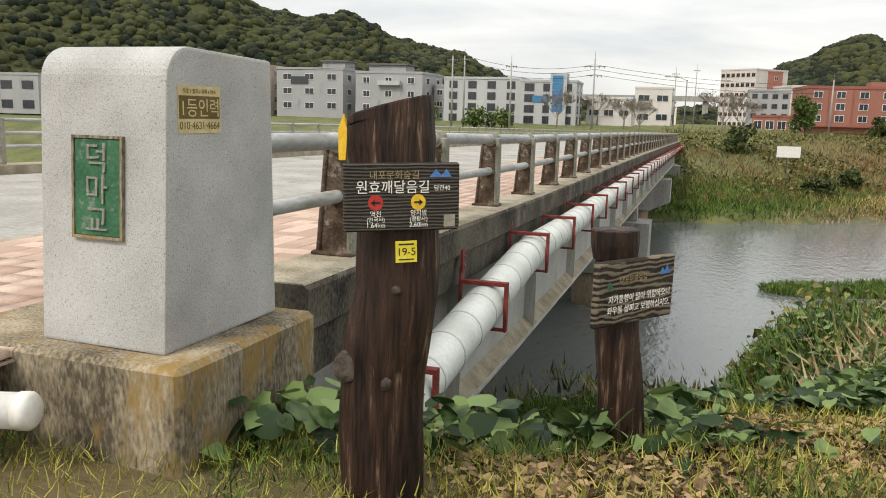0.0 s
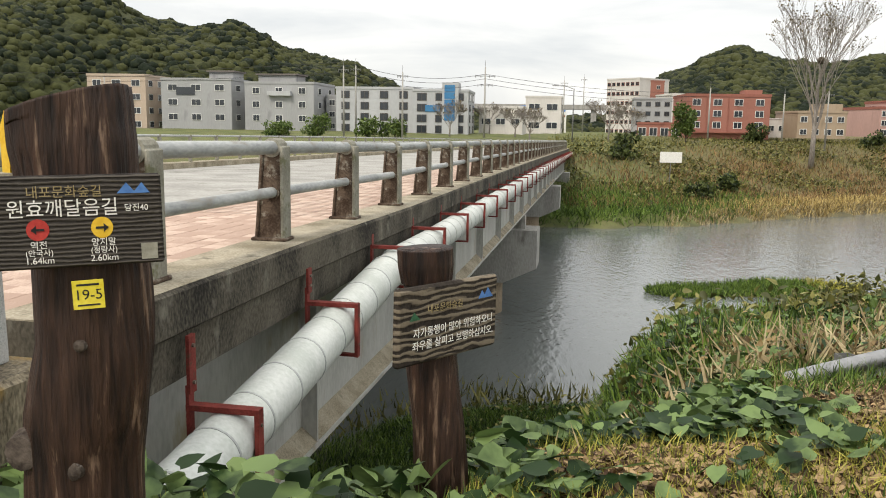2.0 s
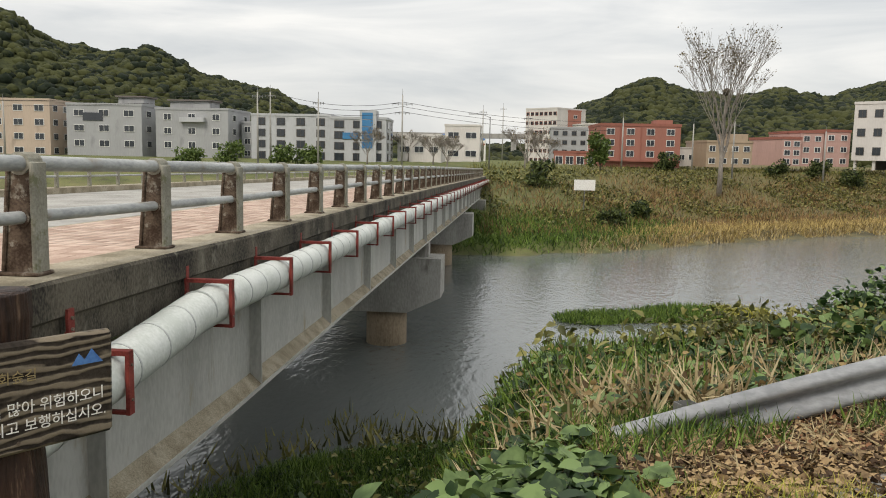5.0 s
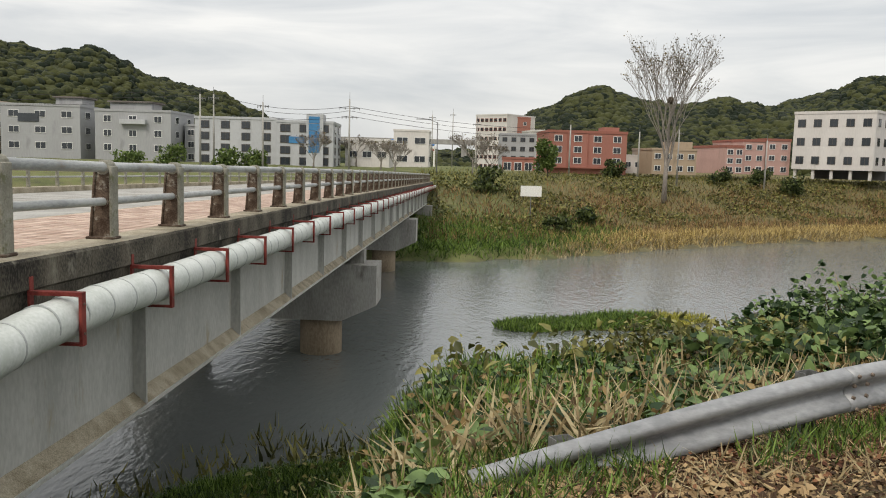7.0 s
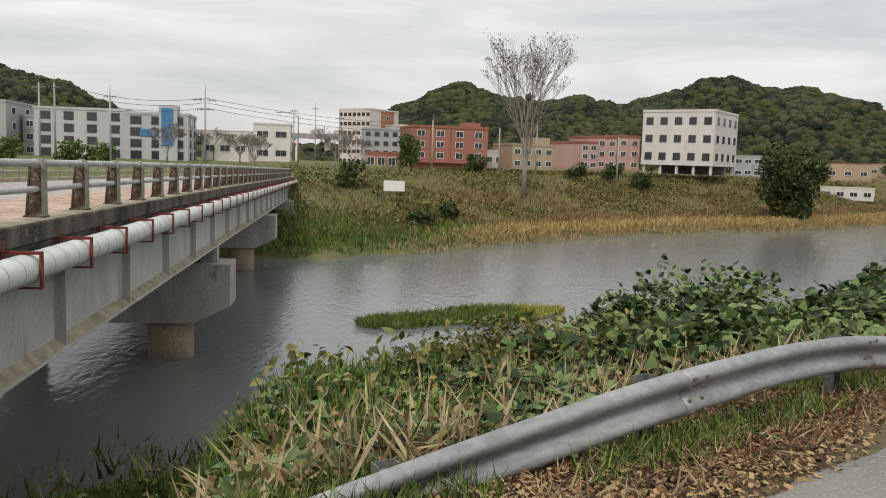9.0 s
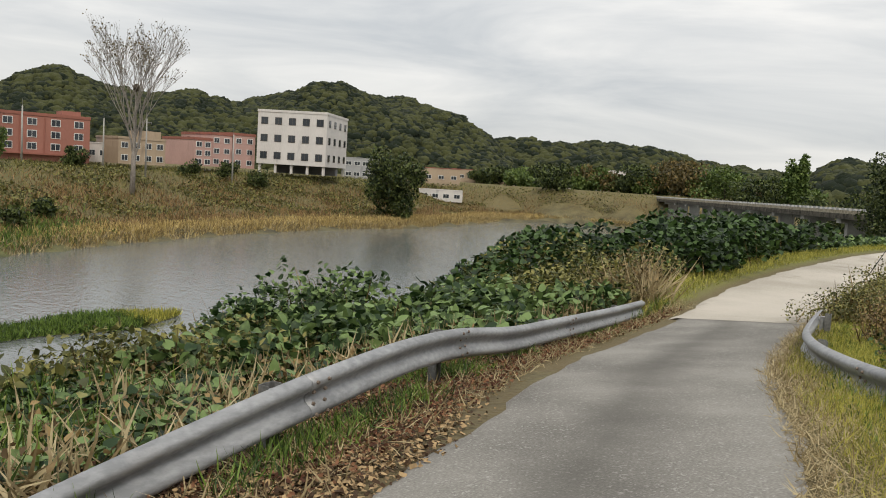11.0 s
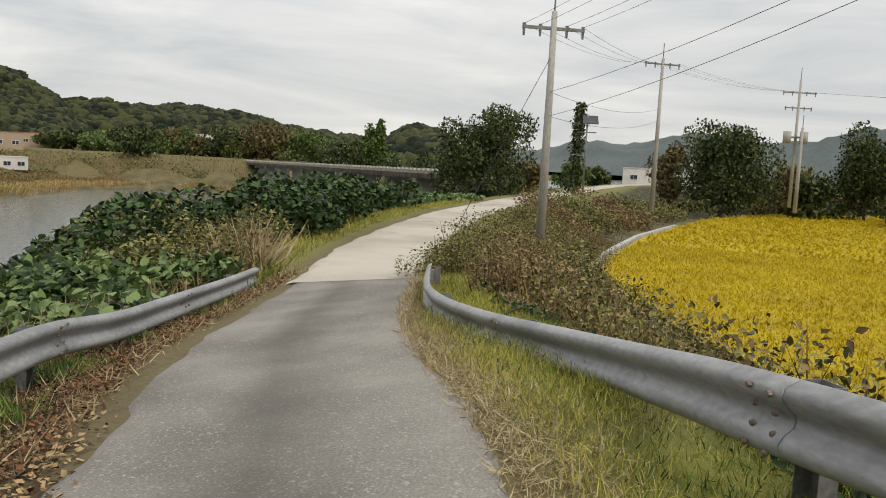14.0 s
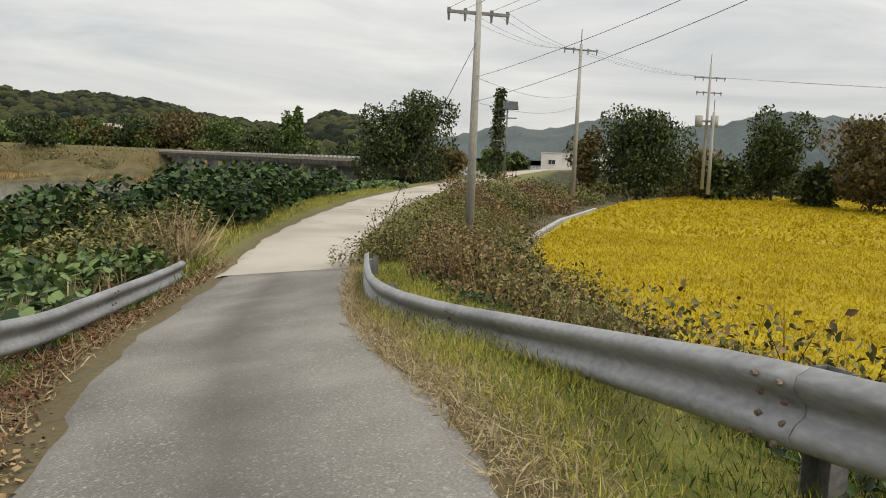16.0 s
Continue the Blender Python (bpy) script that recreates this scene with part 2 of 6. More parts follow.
M["board_dark"] = grain("board_dark", (0.016, 0.013, 0.011), (0.085, 0.075, 0.065), 26, 3.0)
M["board_grain"] = grain("board_grain", (0.012, 0.008, 0.006), (0.20, 0.165, 0.12), 9, 9.0)
M["bark"] = mat("bark", (0.05, 0.04, 0.03), (0.13, 0.11, 0.085), 3, 0.95, 0.6, 20, stretch=(2, 2, 0.4))
M["bark_grey"] = mat("bark_grey", (0.16, 0.14, 0.12), (0.30, 0.27, 0.24), 3, 0.95, 0.5, 20, stretch=(2, 2, 0.5))
M["pole_concrete"] = mat("pole_concrete", (0.27, 0.26, 0.24), (0.40, 0.39, 0.36), 1.0, 0.9, 0.2, 20, stretch=(1, 1, 0.3))
M["iron_grey"] = mat("iron_grey", (0.14, 0.14, 0.14), (0.25, 0.25, 0.25), 3, 0.6, 0.1, 30, metal=0.4)
M["cable"] = mat("cable", (0.02, 0.02, 0.02), (0.04, 0.04, 0.04), 3, 0.7, 0.0, 30)
M["glass_dark"] = mat("glass_dark", (0.02, 0.024, 0.03), (0.05, 0.06, 0.07), 0.3, 0.12, 0.0, 20, spec=0.6)
M["glass_blue"] = mat("glass_blue", (0.02, 0.13, 0.30), (0.05, 0.22, 0.42), 0.3, 0.15, 0.0, 20, spec=0.6)
LEAF = dict(scale=0.9, rough=0.55, bump=0.0, fine=9.0, island=0.85, trans=0.14, spec=0.3)
# creeper dark ends are lowered to hold the shade between leaves
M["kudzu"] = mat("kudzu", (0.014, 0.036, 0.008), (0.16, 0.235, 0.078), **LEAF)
# darker creeper green; under other leaves its tone stands in for shade
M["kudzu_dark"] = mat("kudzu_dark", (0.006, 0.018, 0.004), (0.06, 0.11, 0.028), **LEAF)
M["weed_olive"] = mat("weed_olive", (0.05, 0.056, 0.014), (0.23, 0.215, 0.065), **LEAF)
M["weed_brown"] = mat("weed_brown", (0.075, 0.047, 0.018), (0.29, 0.20, 0.085), **LEAF)
M["grass_green"] = mat("grass_green", (0.025, 0.055, 0.008), (0.15, 0.23, 0.04), **LEAF)
M["grass_yellow"] = mat("grass_yellow", (0.16, 0.17, 0.025), (0.46, 0.42, 0.09), **LEAF)
M["grass_dry"] = mat("grass_dry", (0.24, 0.18, 0.09), (0.46, 0.38, 0.22), **LEAF)
M["reed_gold"] = mat("reed_gold", (0.20, 0.14, 0.05), (0.55, 0.42, 0.17), **LEAF)
M["reed_rust"] = mat("reed_rust", (0.10, 0.06, 0.025), (0.32, 0.20, 0.09), **LEAF)
M["rice"] = mat("rice", (0.38, 0.28, 0.006), (0.52, 0.40, 0.012), 0.5, 0.7, 0.0, 9.0, island=0.25, trans=0.2)
M["litter"] = mat("litter", (0.05, 0.028, 0.014), (0.36, 0.25, 0.13), 1.2, 0.9, 0.0, 12, island=0.8)
M["litter_red"] = mat("litter_red", (0.06, 0.022, 0.011), (0.20, 0.095, 0.048), 1.2, 0.9, 0.0, 12, island=0.8)
M["tree_leaf"] = mat("tree_leaf", (0.012, 0.024, 0.006), (0.10, 0.125, 0.036), **LEAF)
M["tree_leaf_rust"] = mat("tree_leaf_rust", (0.06, 0.05, 0.018), (0.18, 0.13, 0.045), **LEAF)
M["tree_leaf_bright"] = mat("tree_leaf_bright", (0.05, 0.085, 0.018), (0.13, 0.18, 0.045), **LEAF)
M["forest"] = mat("forest", (0.006, 0.012, 0.004), (0.050, 0.055, 0.017), 0.05, 0.9, 0.6, 0.9, island=0.75)
# woods far off: distance haze is mixed into this blue-grey base colour
M["forest_haze"] = mat("forest_haze", (0.065, 0.085, 0.085), (0.10, 0.12, 0.12), 0.01, 0.95, 0.3, 0.2)


# ---- small builders ----
def box(bm, x0, y0, z0, x1, y1, z1, bevel=0.0):
    vs = [bm.verts.new((x, y, z)) for z in (z0, z1) for y in (y0, y1) for x in (x0, x1)]
    fs = [bm.faces.new([vs[i] for i in q]) for q in ((0, 2, 3, 1), (4, 5, 7, 6), (0, 1, 5, 4), (2, 6, 7, 3), (0, 4, 6, 2), (1, 3, 7, 5))]
    if bevel:
        es = list({e for f in fs for e in f.edges})
        bmesh.ops.bevel(bm, geom=es, offset=bevel, segments=1, affect="EDGES", profile=0.7)
    return vs


def boxed(*a, bevel=0.0):
    bm = bmesh.new()
    box(bm, *a, bevel=bevel)
    return bm


def tube(bm, points, radii, sides=10, caps=True):
    """A round bar along points, with a radius at each."""
    pts = [Vector(p) for p in points]
    if not hasattr(radii, "__len__"):
        radii = [radii] * len(pts)
    rings = []
    side = None
    for i, p in enumerate(pts):
        d = (pts[min(i + 1, len(pts) - 1)] - pts[max(i - 1, 0)]).normalized()
        if side is None:
            side = d.cross(Vector((0, 0, 1)) if abs(d.z) < 0.9 else Vector((1, 0, 0))).normalized()
        side = (side - d * side.dot(d)).normalized()
        up = d.cross(side)
        rings.append([bm.verts.new(p + radii[i] * (math.cos(a) * side + math.sin(a) * up)) for a in (2 * math.pi * k / sides for k in range(sides))])
    for r0, r1 in zip(rings, rings[1:]):
        for k in range(sides):
            bm.faces.new((r0[k], r0[(k + 1) % sides], r1[(k + 1) % sides], r1[k]))
    if caps:
        bm.faces.new(rings[0][::-1])
        bm.faces.new(rings[-1])
    return rings


def tubed(points, radii, sides=10):
    bm = bmesh.new()
    tube(bm, points, radii, sides)
    return bm


def prism(bm, outline, a, b):
    """The closed outline (list of 3D points), swept from offset a to offset b."""
    v0 = [bm.verts.new(Vector(p) + Vector(a)) for p in outline]
    v1 = [bm.verts.new(Vector(p) + Vector(b)) for p in outline]
    n = len(v0)
    for i in range(n):
        bm.faces.new((v0[i], v0[(i + 1) % n], v1[(i + 1) % n], v1[i]))
    bm.faces.new(v0[::-1])
    bm.faces.new(v1)
    bmesh.ops.recalc_face_normals(bm, faces=bm.faces[:])


def prismed(outline, a, b):
    bm = bmesh.new()
    prism(bm, outline, a, b)
    return bm


def meshed(name, bm, material, smooth=False):
    me = bpy.data.meshes.new(name)
    bm.normal_update()
    bm.to_mesh(me)
    bm.free()
    me.materials.append(material)
    if smooth:
        me.shade_smooth()
    return me


def part(name, bm, material, parent=None, label="", smooth=False):
    """Links a bmesh (or a finished mesh) as one object under a thing or under a part."""
    me = bm if isinstance(bm, bpy.types.Mesh) else meshed(name, bm, material, smooth)
    ob = new(name, me)
    if parent is not None:
        ob.parent = parent
    if label:
        tagged(ob, label)
    return ob


def thing(name, label, category, group="", kind="", at=None):
    ob = new(name)
    ob.empty_display_size = 0.1
    if at is not None:
        ob.matrix_world = at if isinstance(at, Matrix) else Matrix.Translation(at)
    return tagged(ob, label, category, group, kind)


def scatter(name, verts, faces, locs, mats3, material, label, category, kind="stuff", parent=None):
    """One joined mesh of many small copies of a shape: locs (n, 3), mats3 (n, 3, 3)."""
    verts = np.asarray(verts, float)
    faces = np.asarray(faces, int)
    n, nv = len(locs), len(verts)
    co = np.einsum("nij,vj->nvi", mats3, verts) + np.asarray(locs)[:, None, :]
    idx = (faces[None] + (np.arange(n) * nv)[:, None, None]).reshape(-1, faces.shape[1])
    me = bpy.data.meshes.new(name)
    me.vertices.add(n * nv)
    me.vertices.foreach_set("co", co.reshape(-1).astype(np.float32))
    me.loops.add(idx.size)
    me.loops.foreach_set("vertex_index", idx.reshape(-1).astype(np.int32))
    me.polygons.add(len(idx))
    me.polygons.foreach_set("loop_start", (np.arange(len(idx)) * faces.shape[1]).astype(np.int32))
    me.update(calc_edges=True)
    me.materials.append(material)
    ob = new(name, me)
    if parent is not None:
        ob.parent = parent
        return tagged(ob, kind=kind)
    return tagged(ob, label, category, "", kind)


rng = np.random.default_rng(7)


def turns(n, tilt=0.6, size=(0.8, 1.2), yaw=None, squash=None):
    """n random 3 x 3 matrices: a turn about z, a lean, a size."""
    a = rng.uniform(0, 2 * np.pi, n) if yaw is None else yaw
    b, c = rng.normal(0, tilt, n), rng.normal(0, tilt, n)
    s = rng.uniform(*size, n)
    z0, o = np.zeros(n), np.ones(n)
    rz = np.array([[np.cos(a), -np.sin(a), z0], [np.sin(a), np.cos(a), z0], [z0, z0, o]]).transpose(2, 0, 1)
    rx = np.array([[o, z0, z0], [z0, np.cos(b), -np.sin(b)], [z0, np.sin(b), np.cos(b)]]).transpose(2, 0, 1)
    ry = np.array([[np.cos(c), z0, np.sin(c)], [z0, o, z0], [-np.sin(c), z0, np.cos(c)]]).transpose(2, 0, 1)
    return np.einsum("nij,njk,nkl->nil", rz, rx, ry) * s[:, None, None]


# ---- lie of the land ----
WATER = -8.3
ROAD = np.array([(-7, -1.0, -0.2), (-4, 0.7, -0.38), (-0.8, 2.5, -0.6), (2.8, 4.7, -0.75), (6.0, 6.5, -0.8), (9.6, 9.2, -1.1), (13, 11.1, -1.35), (16.5, 12.8, -1.5), (21.7, 15.3, -1.5),
                 (28.3, 17.8, -1.45), (38, 21, -1.4), (55, 25, -1.3), (76, 28.6, -1.2), (105, 34.5, -1.15), (145, 41, -1.05), (220, 46, -1)])
NEAR_X, NEAR_Y = (-400, -60, -30, -8, -4, 0, 7, 14, 25, 50, 80, 110, 200, 500, 1200), (0, 14, 19, 24, 29, 30, 32, 37, 43, 51, 57, 62, 84, 150, 300)
FAR_X, FAR_Y = (-400, -60, -30, -3, 2.6, 11, 22.8, 40, 61, 74, 118, 136, 150, 170, 200, 270, 500, 1200), (46, 58, 65, 74.8, 77, 81.8, 92, 105.5, 116.5, 119.5, 146, 150, 130, 108, 102, 116, 190, 420)


def step(a, b, v):
    t = np.clip((v - a) / (b - a), 0, 1)
    return t * t * (3 - 2 * t)


def along_road(x, y):
    """Distance to the left of the road's centre line (negative: right), its height there, and the way along it."""
    x, y = np.asarray(x, float), np.asarray(y, float)
    best = np.full(x.shape, 1e9)
    d, z, s = np.zeros(x.shape), np.zeros(x.shape), np.zeros(x.shape)
    run = 0.0
    for p, q in zip(ROAD[:-1], ROAD[1:]):
        v = q[:2] - p[:2]
        ln = np.hypot(*v)
        t = np.clip(((x - p[0]) * v[0] + (y - p[1]) * v[1]) / ln ** 2, 0, 1)
        ex, ey = x - p[0] - t * v[0], y - p[1] - t * v[1]
        r = np.hypot(ex, ey)
        side = np.sign(v[0] * ey - v[1] * ex)
        near = r < best
        best = np.where(near, r, best)
        d, z, s = np.where(near, side * r, d), np.where(near, p[2] + t * (q[2] - p[2]), z), np.where(near, run + t * ln, s)
        run += ln
    return d, z, s


def paddy_edge(x):
    """The far limit of the rice in y, along x."""
    return np.interp(x, (12, 20, 26, 32, 40, 52, 80, 100, 112, 126), (-0.5, 5, 9.2, 12.2, 13.8, 15.2, 16.2, 13.0, 7.0, -8.0))


def ground(x, y):
    x, y = np.asarray(x, float), np.asarray(y, float)
    d, zc, s = along_road(x, y)
    cross = -0.13 * (1 - step(22, 36, s)) * step(0, 9, s)
    top = zc + cross * np.clip(d, -2.6, 2.6)
    yn, yf = np.interp(x, NEAR_X, NEAR_Y), np.interp(x, FAR_X, FAR_Y)
    # the near bank falls from the road's shoulder to the water
    out = np.clip(d - 2.6, 0, None)
    rest = np.clip((yn - y) * 0.78, 0, None)
    q = out / np.maximum(out + rest, 1e-6)
    left = top - 0.25 * step(0, 1.5, out) + (WATER - 0.6 - top) * (0.16 * q + 0.84 * step(0.18, 1.0, q))
    left = np.maximum(left - 2.9 * np.maximum(step(4.5, 9.0, y) * step(2.2, -0.5, x), step(3.1, 6.6, y) * step(0.3, -1.1, x)), np.minimum(left, WATER + 0.4 + 0.07 * np.clip(yn - y, 0, 30)))
    # the right side falls to the paddies
    low = np.clip(-d - 2.3, 0, None)
    floor_z = np.interp(x, (-40, 2, 12, 116, 132, 300), (-0.6, -1.6, -3.35, -3.35, -1.2, -0.8))
    right = top + (floor_z - top) * step(0.0, 5.5, low)
    z = np.where(d >= 0, left, right)
    # behind and beside the bridge's end the ground stands level with its road
    w = step(-2.95, -3.4, x) * step(3.9, 2.4, y + 0 * x)
    z = z * (1 - w) + (-0.10) * w
    # river bed and far bank
    bed = WATER - 0.6
    v = np.clip((y - yf) * 0.8, 0, None) * (1 + 1.4 * step(125, 150, x))
    far = bed + (WATER + 0.9 - bed) * step(0, 2.5, v) + 0.7 * step(2, 15, v) + 5.5 * step(12, 36, v) + 0.9 * step(36, 60, v)
    mid = y > yn
    z = np.where(mid, np.where(y > yf, far, bed), z)
    bumps = 0.05 * np.sin(x * 1.7 + 0.6 * y) * np.sin(y * 1.3 - 0.4 * x) + 0.12 * np.sin(x * 0.43 + 1.0) * np.sin(y * 0.37 + 0.5 * np.sin(x * 0.2))
    z = z + bumps * step(2.0, 4.5, np.abs(d)) * (1 - w)
    return z


# ---- ground, water, roads ----
def grown(a, b, fine_a, fine_b, h, rate):
    """Grid lines from a to b, at step h between fine_a and fine_b, wider and wider outside."""
    v = list(np.arange(fine_a, fine_b + h / 2, h))
    g, p = h, v[-1]
    while p < b:
        g *= rate
        p += g
        v.append(p)
    g, p = h, v[0]
    while p > a:
        g *= rate
        p -= g
        v.insert(0, p)
    return np.array(v)


def ground_material():
    m = mat("ground", (0.05, 0.045, 0.028), (0.17, 0.15, 0.075), 0.35, 0.95, 0.9, 14)
    n, l = m.node_tree.nodes, m.node_tree.links
    bsdf = n["Principled BSDF"]
    base = bsdf.inputs["Base Color"].links[0].from_socket
    # green: near-black, with the shade beneath leaves put into the ground's colour
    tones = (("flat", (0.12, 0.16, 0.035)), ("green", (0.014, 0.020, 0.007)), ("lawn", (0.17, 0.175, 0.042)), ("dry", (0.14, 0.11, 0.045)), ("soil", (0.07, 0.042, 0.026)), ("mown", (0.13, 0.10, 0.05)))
    for name, tone in tones:
        at = n.new("ShaderNodeAttribute")
        at.attribute_name = name
        nz = n.new("ShaderNodeTexNoise")
        nz.inputs["Scale"].default_value, nz.inputs["Detail"].default_value = 1.3, 8.0
        tc = n.new("ShaderNodeTexCoord")
        l.new(tc.outputs["Object"], nz.inputs["Vector"])
        k = n.new("ShaderNodeMapRange")
        k.inputs["From Min"].default_value, k.inputs["From Max"].default_value = 0.3, 0.6
        k.inputs["To Min"].default_value = 0.25
        l.new(nz.outputs["Fac"], k.inputs["Value"])
        f = n.new("ShaderNodeMath")
        f.operation = "MULTIPLY"
        l.new(at.outputs["Fac"], f.inputs[0])
        l.new(k.outputs["Result"], f.inputs[1])
        mx = n.new("ShaderNodeMix")
        mx.data_type = "RGBA"
        l.new(f.outputs[0], mx.inputs["Factor"])
        l.new(base, mx.inputs["A"])
        mx.inputs["B"].default_value = (*tone, 1)
        base = mx.outputs["Result"]
    l.new(base, bsdf.inputs["Base Color"])
    return m


def build_ground():
    xs, ys = grown(-2500, 3500, -6, 30, 0.3, 1.075), grown(-1500, 4000, -2, 20, 0.3, 1.07)
    X, Y = np.meshgrid(xs, ys)
    Z = ground(X, Y)
    nx, ny = len(xs), len(ys)
    me = bpy.data.meshes.new("ground")
    i = np.arange(nx * ny).reshape(ny, nx)
    quads = np.stack([i[:-1, :-1], i[:-1, 1:], i[1:, 1:], i[1:, :-1]], -1).reshape(-1, 4)
    me.from_pydata(np.stack([X, Y, Z], -1).reshape(-1, 3).tolist(), [], quads.tolist())
    me.materials.append(ground_material())
    me.shade_smooth()
    d, zc, s = along_road(X, Y)
    yn, yf = np.interp(X, NEAR_X, NEAR_Y), np.interp(X, FAR_X, FAR_Y)
    v = (Y - yf) * 0.8
    zone = {
        # where creepers and weeds stand: the tone that carries their shade
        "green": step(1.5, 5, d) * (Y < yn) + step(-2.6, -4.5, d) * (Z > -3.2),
        "flat": (v > 0) * step(0, 3, v) * step(26, 14, v) * step(26, 6, X) + 0.6 * step(16, 34, v),
        "lawn": step(1.2, 1.6, d) * step(4.2, 2.2, d) * step(17, 20, s) + step(-1.3, -1.7, d) * step(-4.2, -2.5, d),
        "dry": (v > 0) * step(2, 8, v) * step(3, 22, X),
        "soil": step(1.1, 1.5, d) * step(4.5, 3.0, d) * step(24, 20, s),
        "mown": step(1.9, 1.2, np.abs(d)) + step(-1.7, -1.3, d) * step(-1.0, -1.2, d),
    }
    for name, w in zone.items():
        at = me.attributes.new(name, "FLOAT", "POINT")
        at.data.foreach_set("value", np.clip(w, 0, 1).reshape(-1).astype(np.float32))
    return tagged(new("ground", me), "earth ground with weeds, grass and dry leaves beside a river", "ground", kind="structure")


build_ground()


def water_material():
    m = bpy.data.materials.new("river_water")
    m.use_nodes = True
    n, l = m.node_tree.nodes, m.node_tree.links
    b = n["Principled BSDF"]
    b.inputs["Base Color"].default_value = (0.135, 0.146, 0.142, 1)
    b.inputs["Roughness"].default_value = 0.12
    b.inputs["IOR"].default_value = 1.4
    tc = n.new("ShaderNodeTexCoord")
    bumps = None
    for scale, stretch, dist in ((3.2, (1.0, 0.45, 1), 0.085), (0.5, (1.0, 0.6, 1), 0.04)):
        mp = n.new("ShaderNodeMapping")
        mp.inputs["Rotation"].default_value = (0, 0, 0.7)
        mp.inputs["Scale"].default_value = stretch
        l.new(tc.outputs["Object"], mp.inputs["Vector"])
        w = n.new("ShaderNodeTexNoise")
        w.inputs["Scale"].default_value, w.inputs["Detail"].default_value = scale, 3.0
        l.new(mp.outputs["Vector"], w.inputs["Vector"])
        bp = n.new("ShaderNodeBump")
        bp.inputs["Strength"].default_value, bp.inputs["Distance"].default_value = 0.5, dist
        l.new(w.outputs["Fac"], bp.inputs["Height"])
        if bumps:
            l.new(bumps, bp.inputs["Normal"])
        bumps = bp.outputs["Normal"]
    l.new(bumps, b.inputs["Normal"])
    return m


M["water"] = water_material()
me = bpy.data.meshes.new("water")
me.from_pydata([(-400, -30, WATER), (1300, -30, WATER), (1300, 440, WATER), (-400, 440, WATER)], [], [(0, 1, 2, 3)])
me.materials.append(M["water"])
tagged(new("water", me), "calm grey-green river water with small ripples", "river", kind="structure")


def road_strip(name, s0, s1, half_l, half_r, material, lift, label, wobble=0.06):
    """A sheet along the road between two ways along it."""
    seg = np.hypot(*np.diff(ROAD[:, :2], axis=0).T)
    cum = np.concatenate([[0], np.cumsum(seg)])
    ss = np.arange(s0, s1, 0.5)
    cx, cy = np.interp(ss, cum, ROAD[:, 0]), np.interp(ss, cum, ROAD[:, 1])
    k = np.ones(7) / 7
    cx[3:-3], cy[3:-3] = np.convolve(cx, k, "valid"), np.convolve(cy, k, "valid")
    tx, ty = np.gradient(cx), np.gradient(cy)
    ln = np.hypot(tx, ty)
    nx_, ny_ = -ty / ln, tx / ln
    rows = np.linspace(-1, 1, 17)
    verts, faces = [], []
    for i in range(len(ss)):
        for j, r in enumerate(rows):
            h = half_l if r > 0 else half_r
            if abs(r) == 1:
                h += wobble * math.sin(ss[i] * 2.1 + r) + wobble * 0.6 * math.sin(ss[i] * 5.3 + 2 * r)
            x, y = cx[i] + nx_[i] * h * r, cy[i] + ny_[i] * h * r
            verts.append((x, y, float(ground(x, y)) + lift - (0.05 if abs(r) == 1 else 0)))
            if i and j:
                a = i * 17 + j
                faces.append((a - 18, a - 17, a, a - 1))
    me = bpy.data.meshes.new(name)
    me.from_pydata(verts, [], faces)
    me.materials.append(material)
    me.shade_smooth()
    lane = me.attributes.new("lane", "FLOAT", "POINT")
    lane.data.foreach_set("value", np.tile(rows, len(ss)).astype(np.float32))
    return tagged(new(name, me), label, "road", kind="structure")


def asphalt_lane():
    """Grey asphalt, darker along the middle where the wheels leave it."""
    m = M["asphalt_road"]
    n, l = m.node_tree.nodes, m.node_tree.links
    bsdf = n["Principled BSDF"]
    base = bsdf.inputs["Base Color"].links[0].from_socket
    at = n.new("ShaderNodeAttribute")
    at.attribute_name = "lane"
    off = n.new("ShaderNodeMath")
    off.operation = "SUBTRACT"
    l.new(at.outputs["Fac"], off.inputs[0])
    off.inputs[1].default_value = -0.05
    ab = n.new("ShaderNodeMath")
    ab.operation = "ABSOLUTE"
    l.new(off.outputs[0], ab.inputs[0])
    nz = n.new("ShaderNodeTexNoise")
    nz.inputs["Scale"].default_value, nz.inputs["Detail"].default_value = 0.9, 8.0
    tc = n.new("ShaderNodeTexCoord")
    l.new(tc.outputs["Object"], nz.inputs["Vector"])
    wob = n.new("ShaderNodeMath")
    wob.operation = "MULTIPLY_ADD"
    l.new(nz.outputs["Fac"], wob.inputs[0])
    wob.inputs[1].default_value = 0.9
    l.new(ab.outputs[0], wob.inputs[2])
    rg = n.new("ShaderNodeMapRange")
    rg.inputs["From Min"].default_value, rg.inputs["From Max"].default_value = 0.42, 0.86
    rg.inputs["To Min"].default_value, rg.inputs["To Max"].default_value = 0.68, 0.0
    l.new(wob.outputs[0], rg.inputs["Value"])
    mx = n.new("ShaderNodeMix")
    mx.data_type = "RGBA"
    l.new(rg.outputs["Result"], mx.inputs["Factor"])
    l.new(base, mx.inputs["A"])
    mx.inputs["B"].default_value = (0.085, 0.08, 0.07, 1)
    l.new(mx.outputs["Result"], bsdf.inputs["Base Color"])
    return m


road_strip("road", 11.6, 27.4, 1.08, 1.42, asphalt_lane(), 0.035, "worn grey asphalt lane with a dark middle strip")
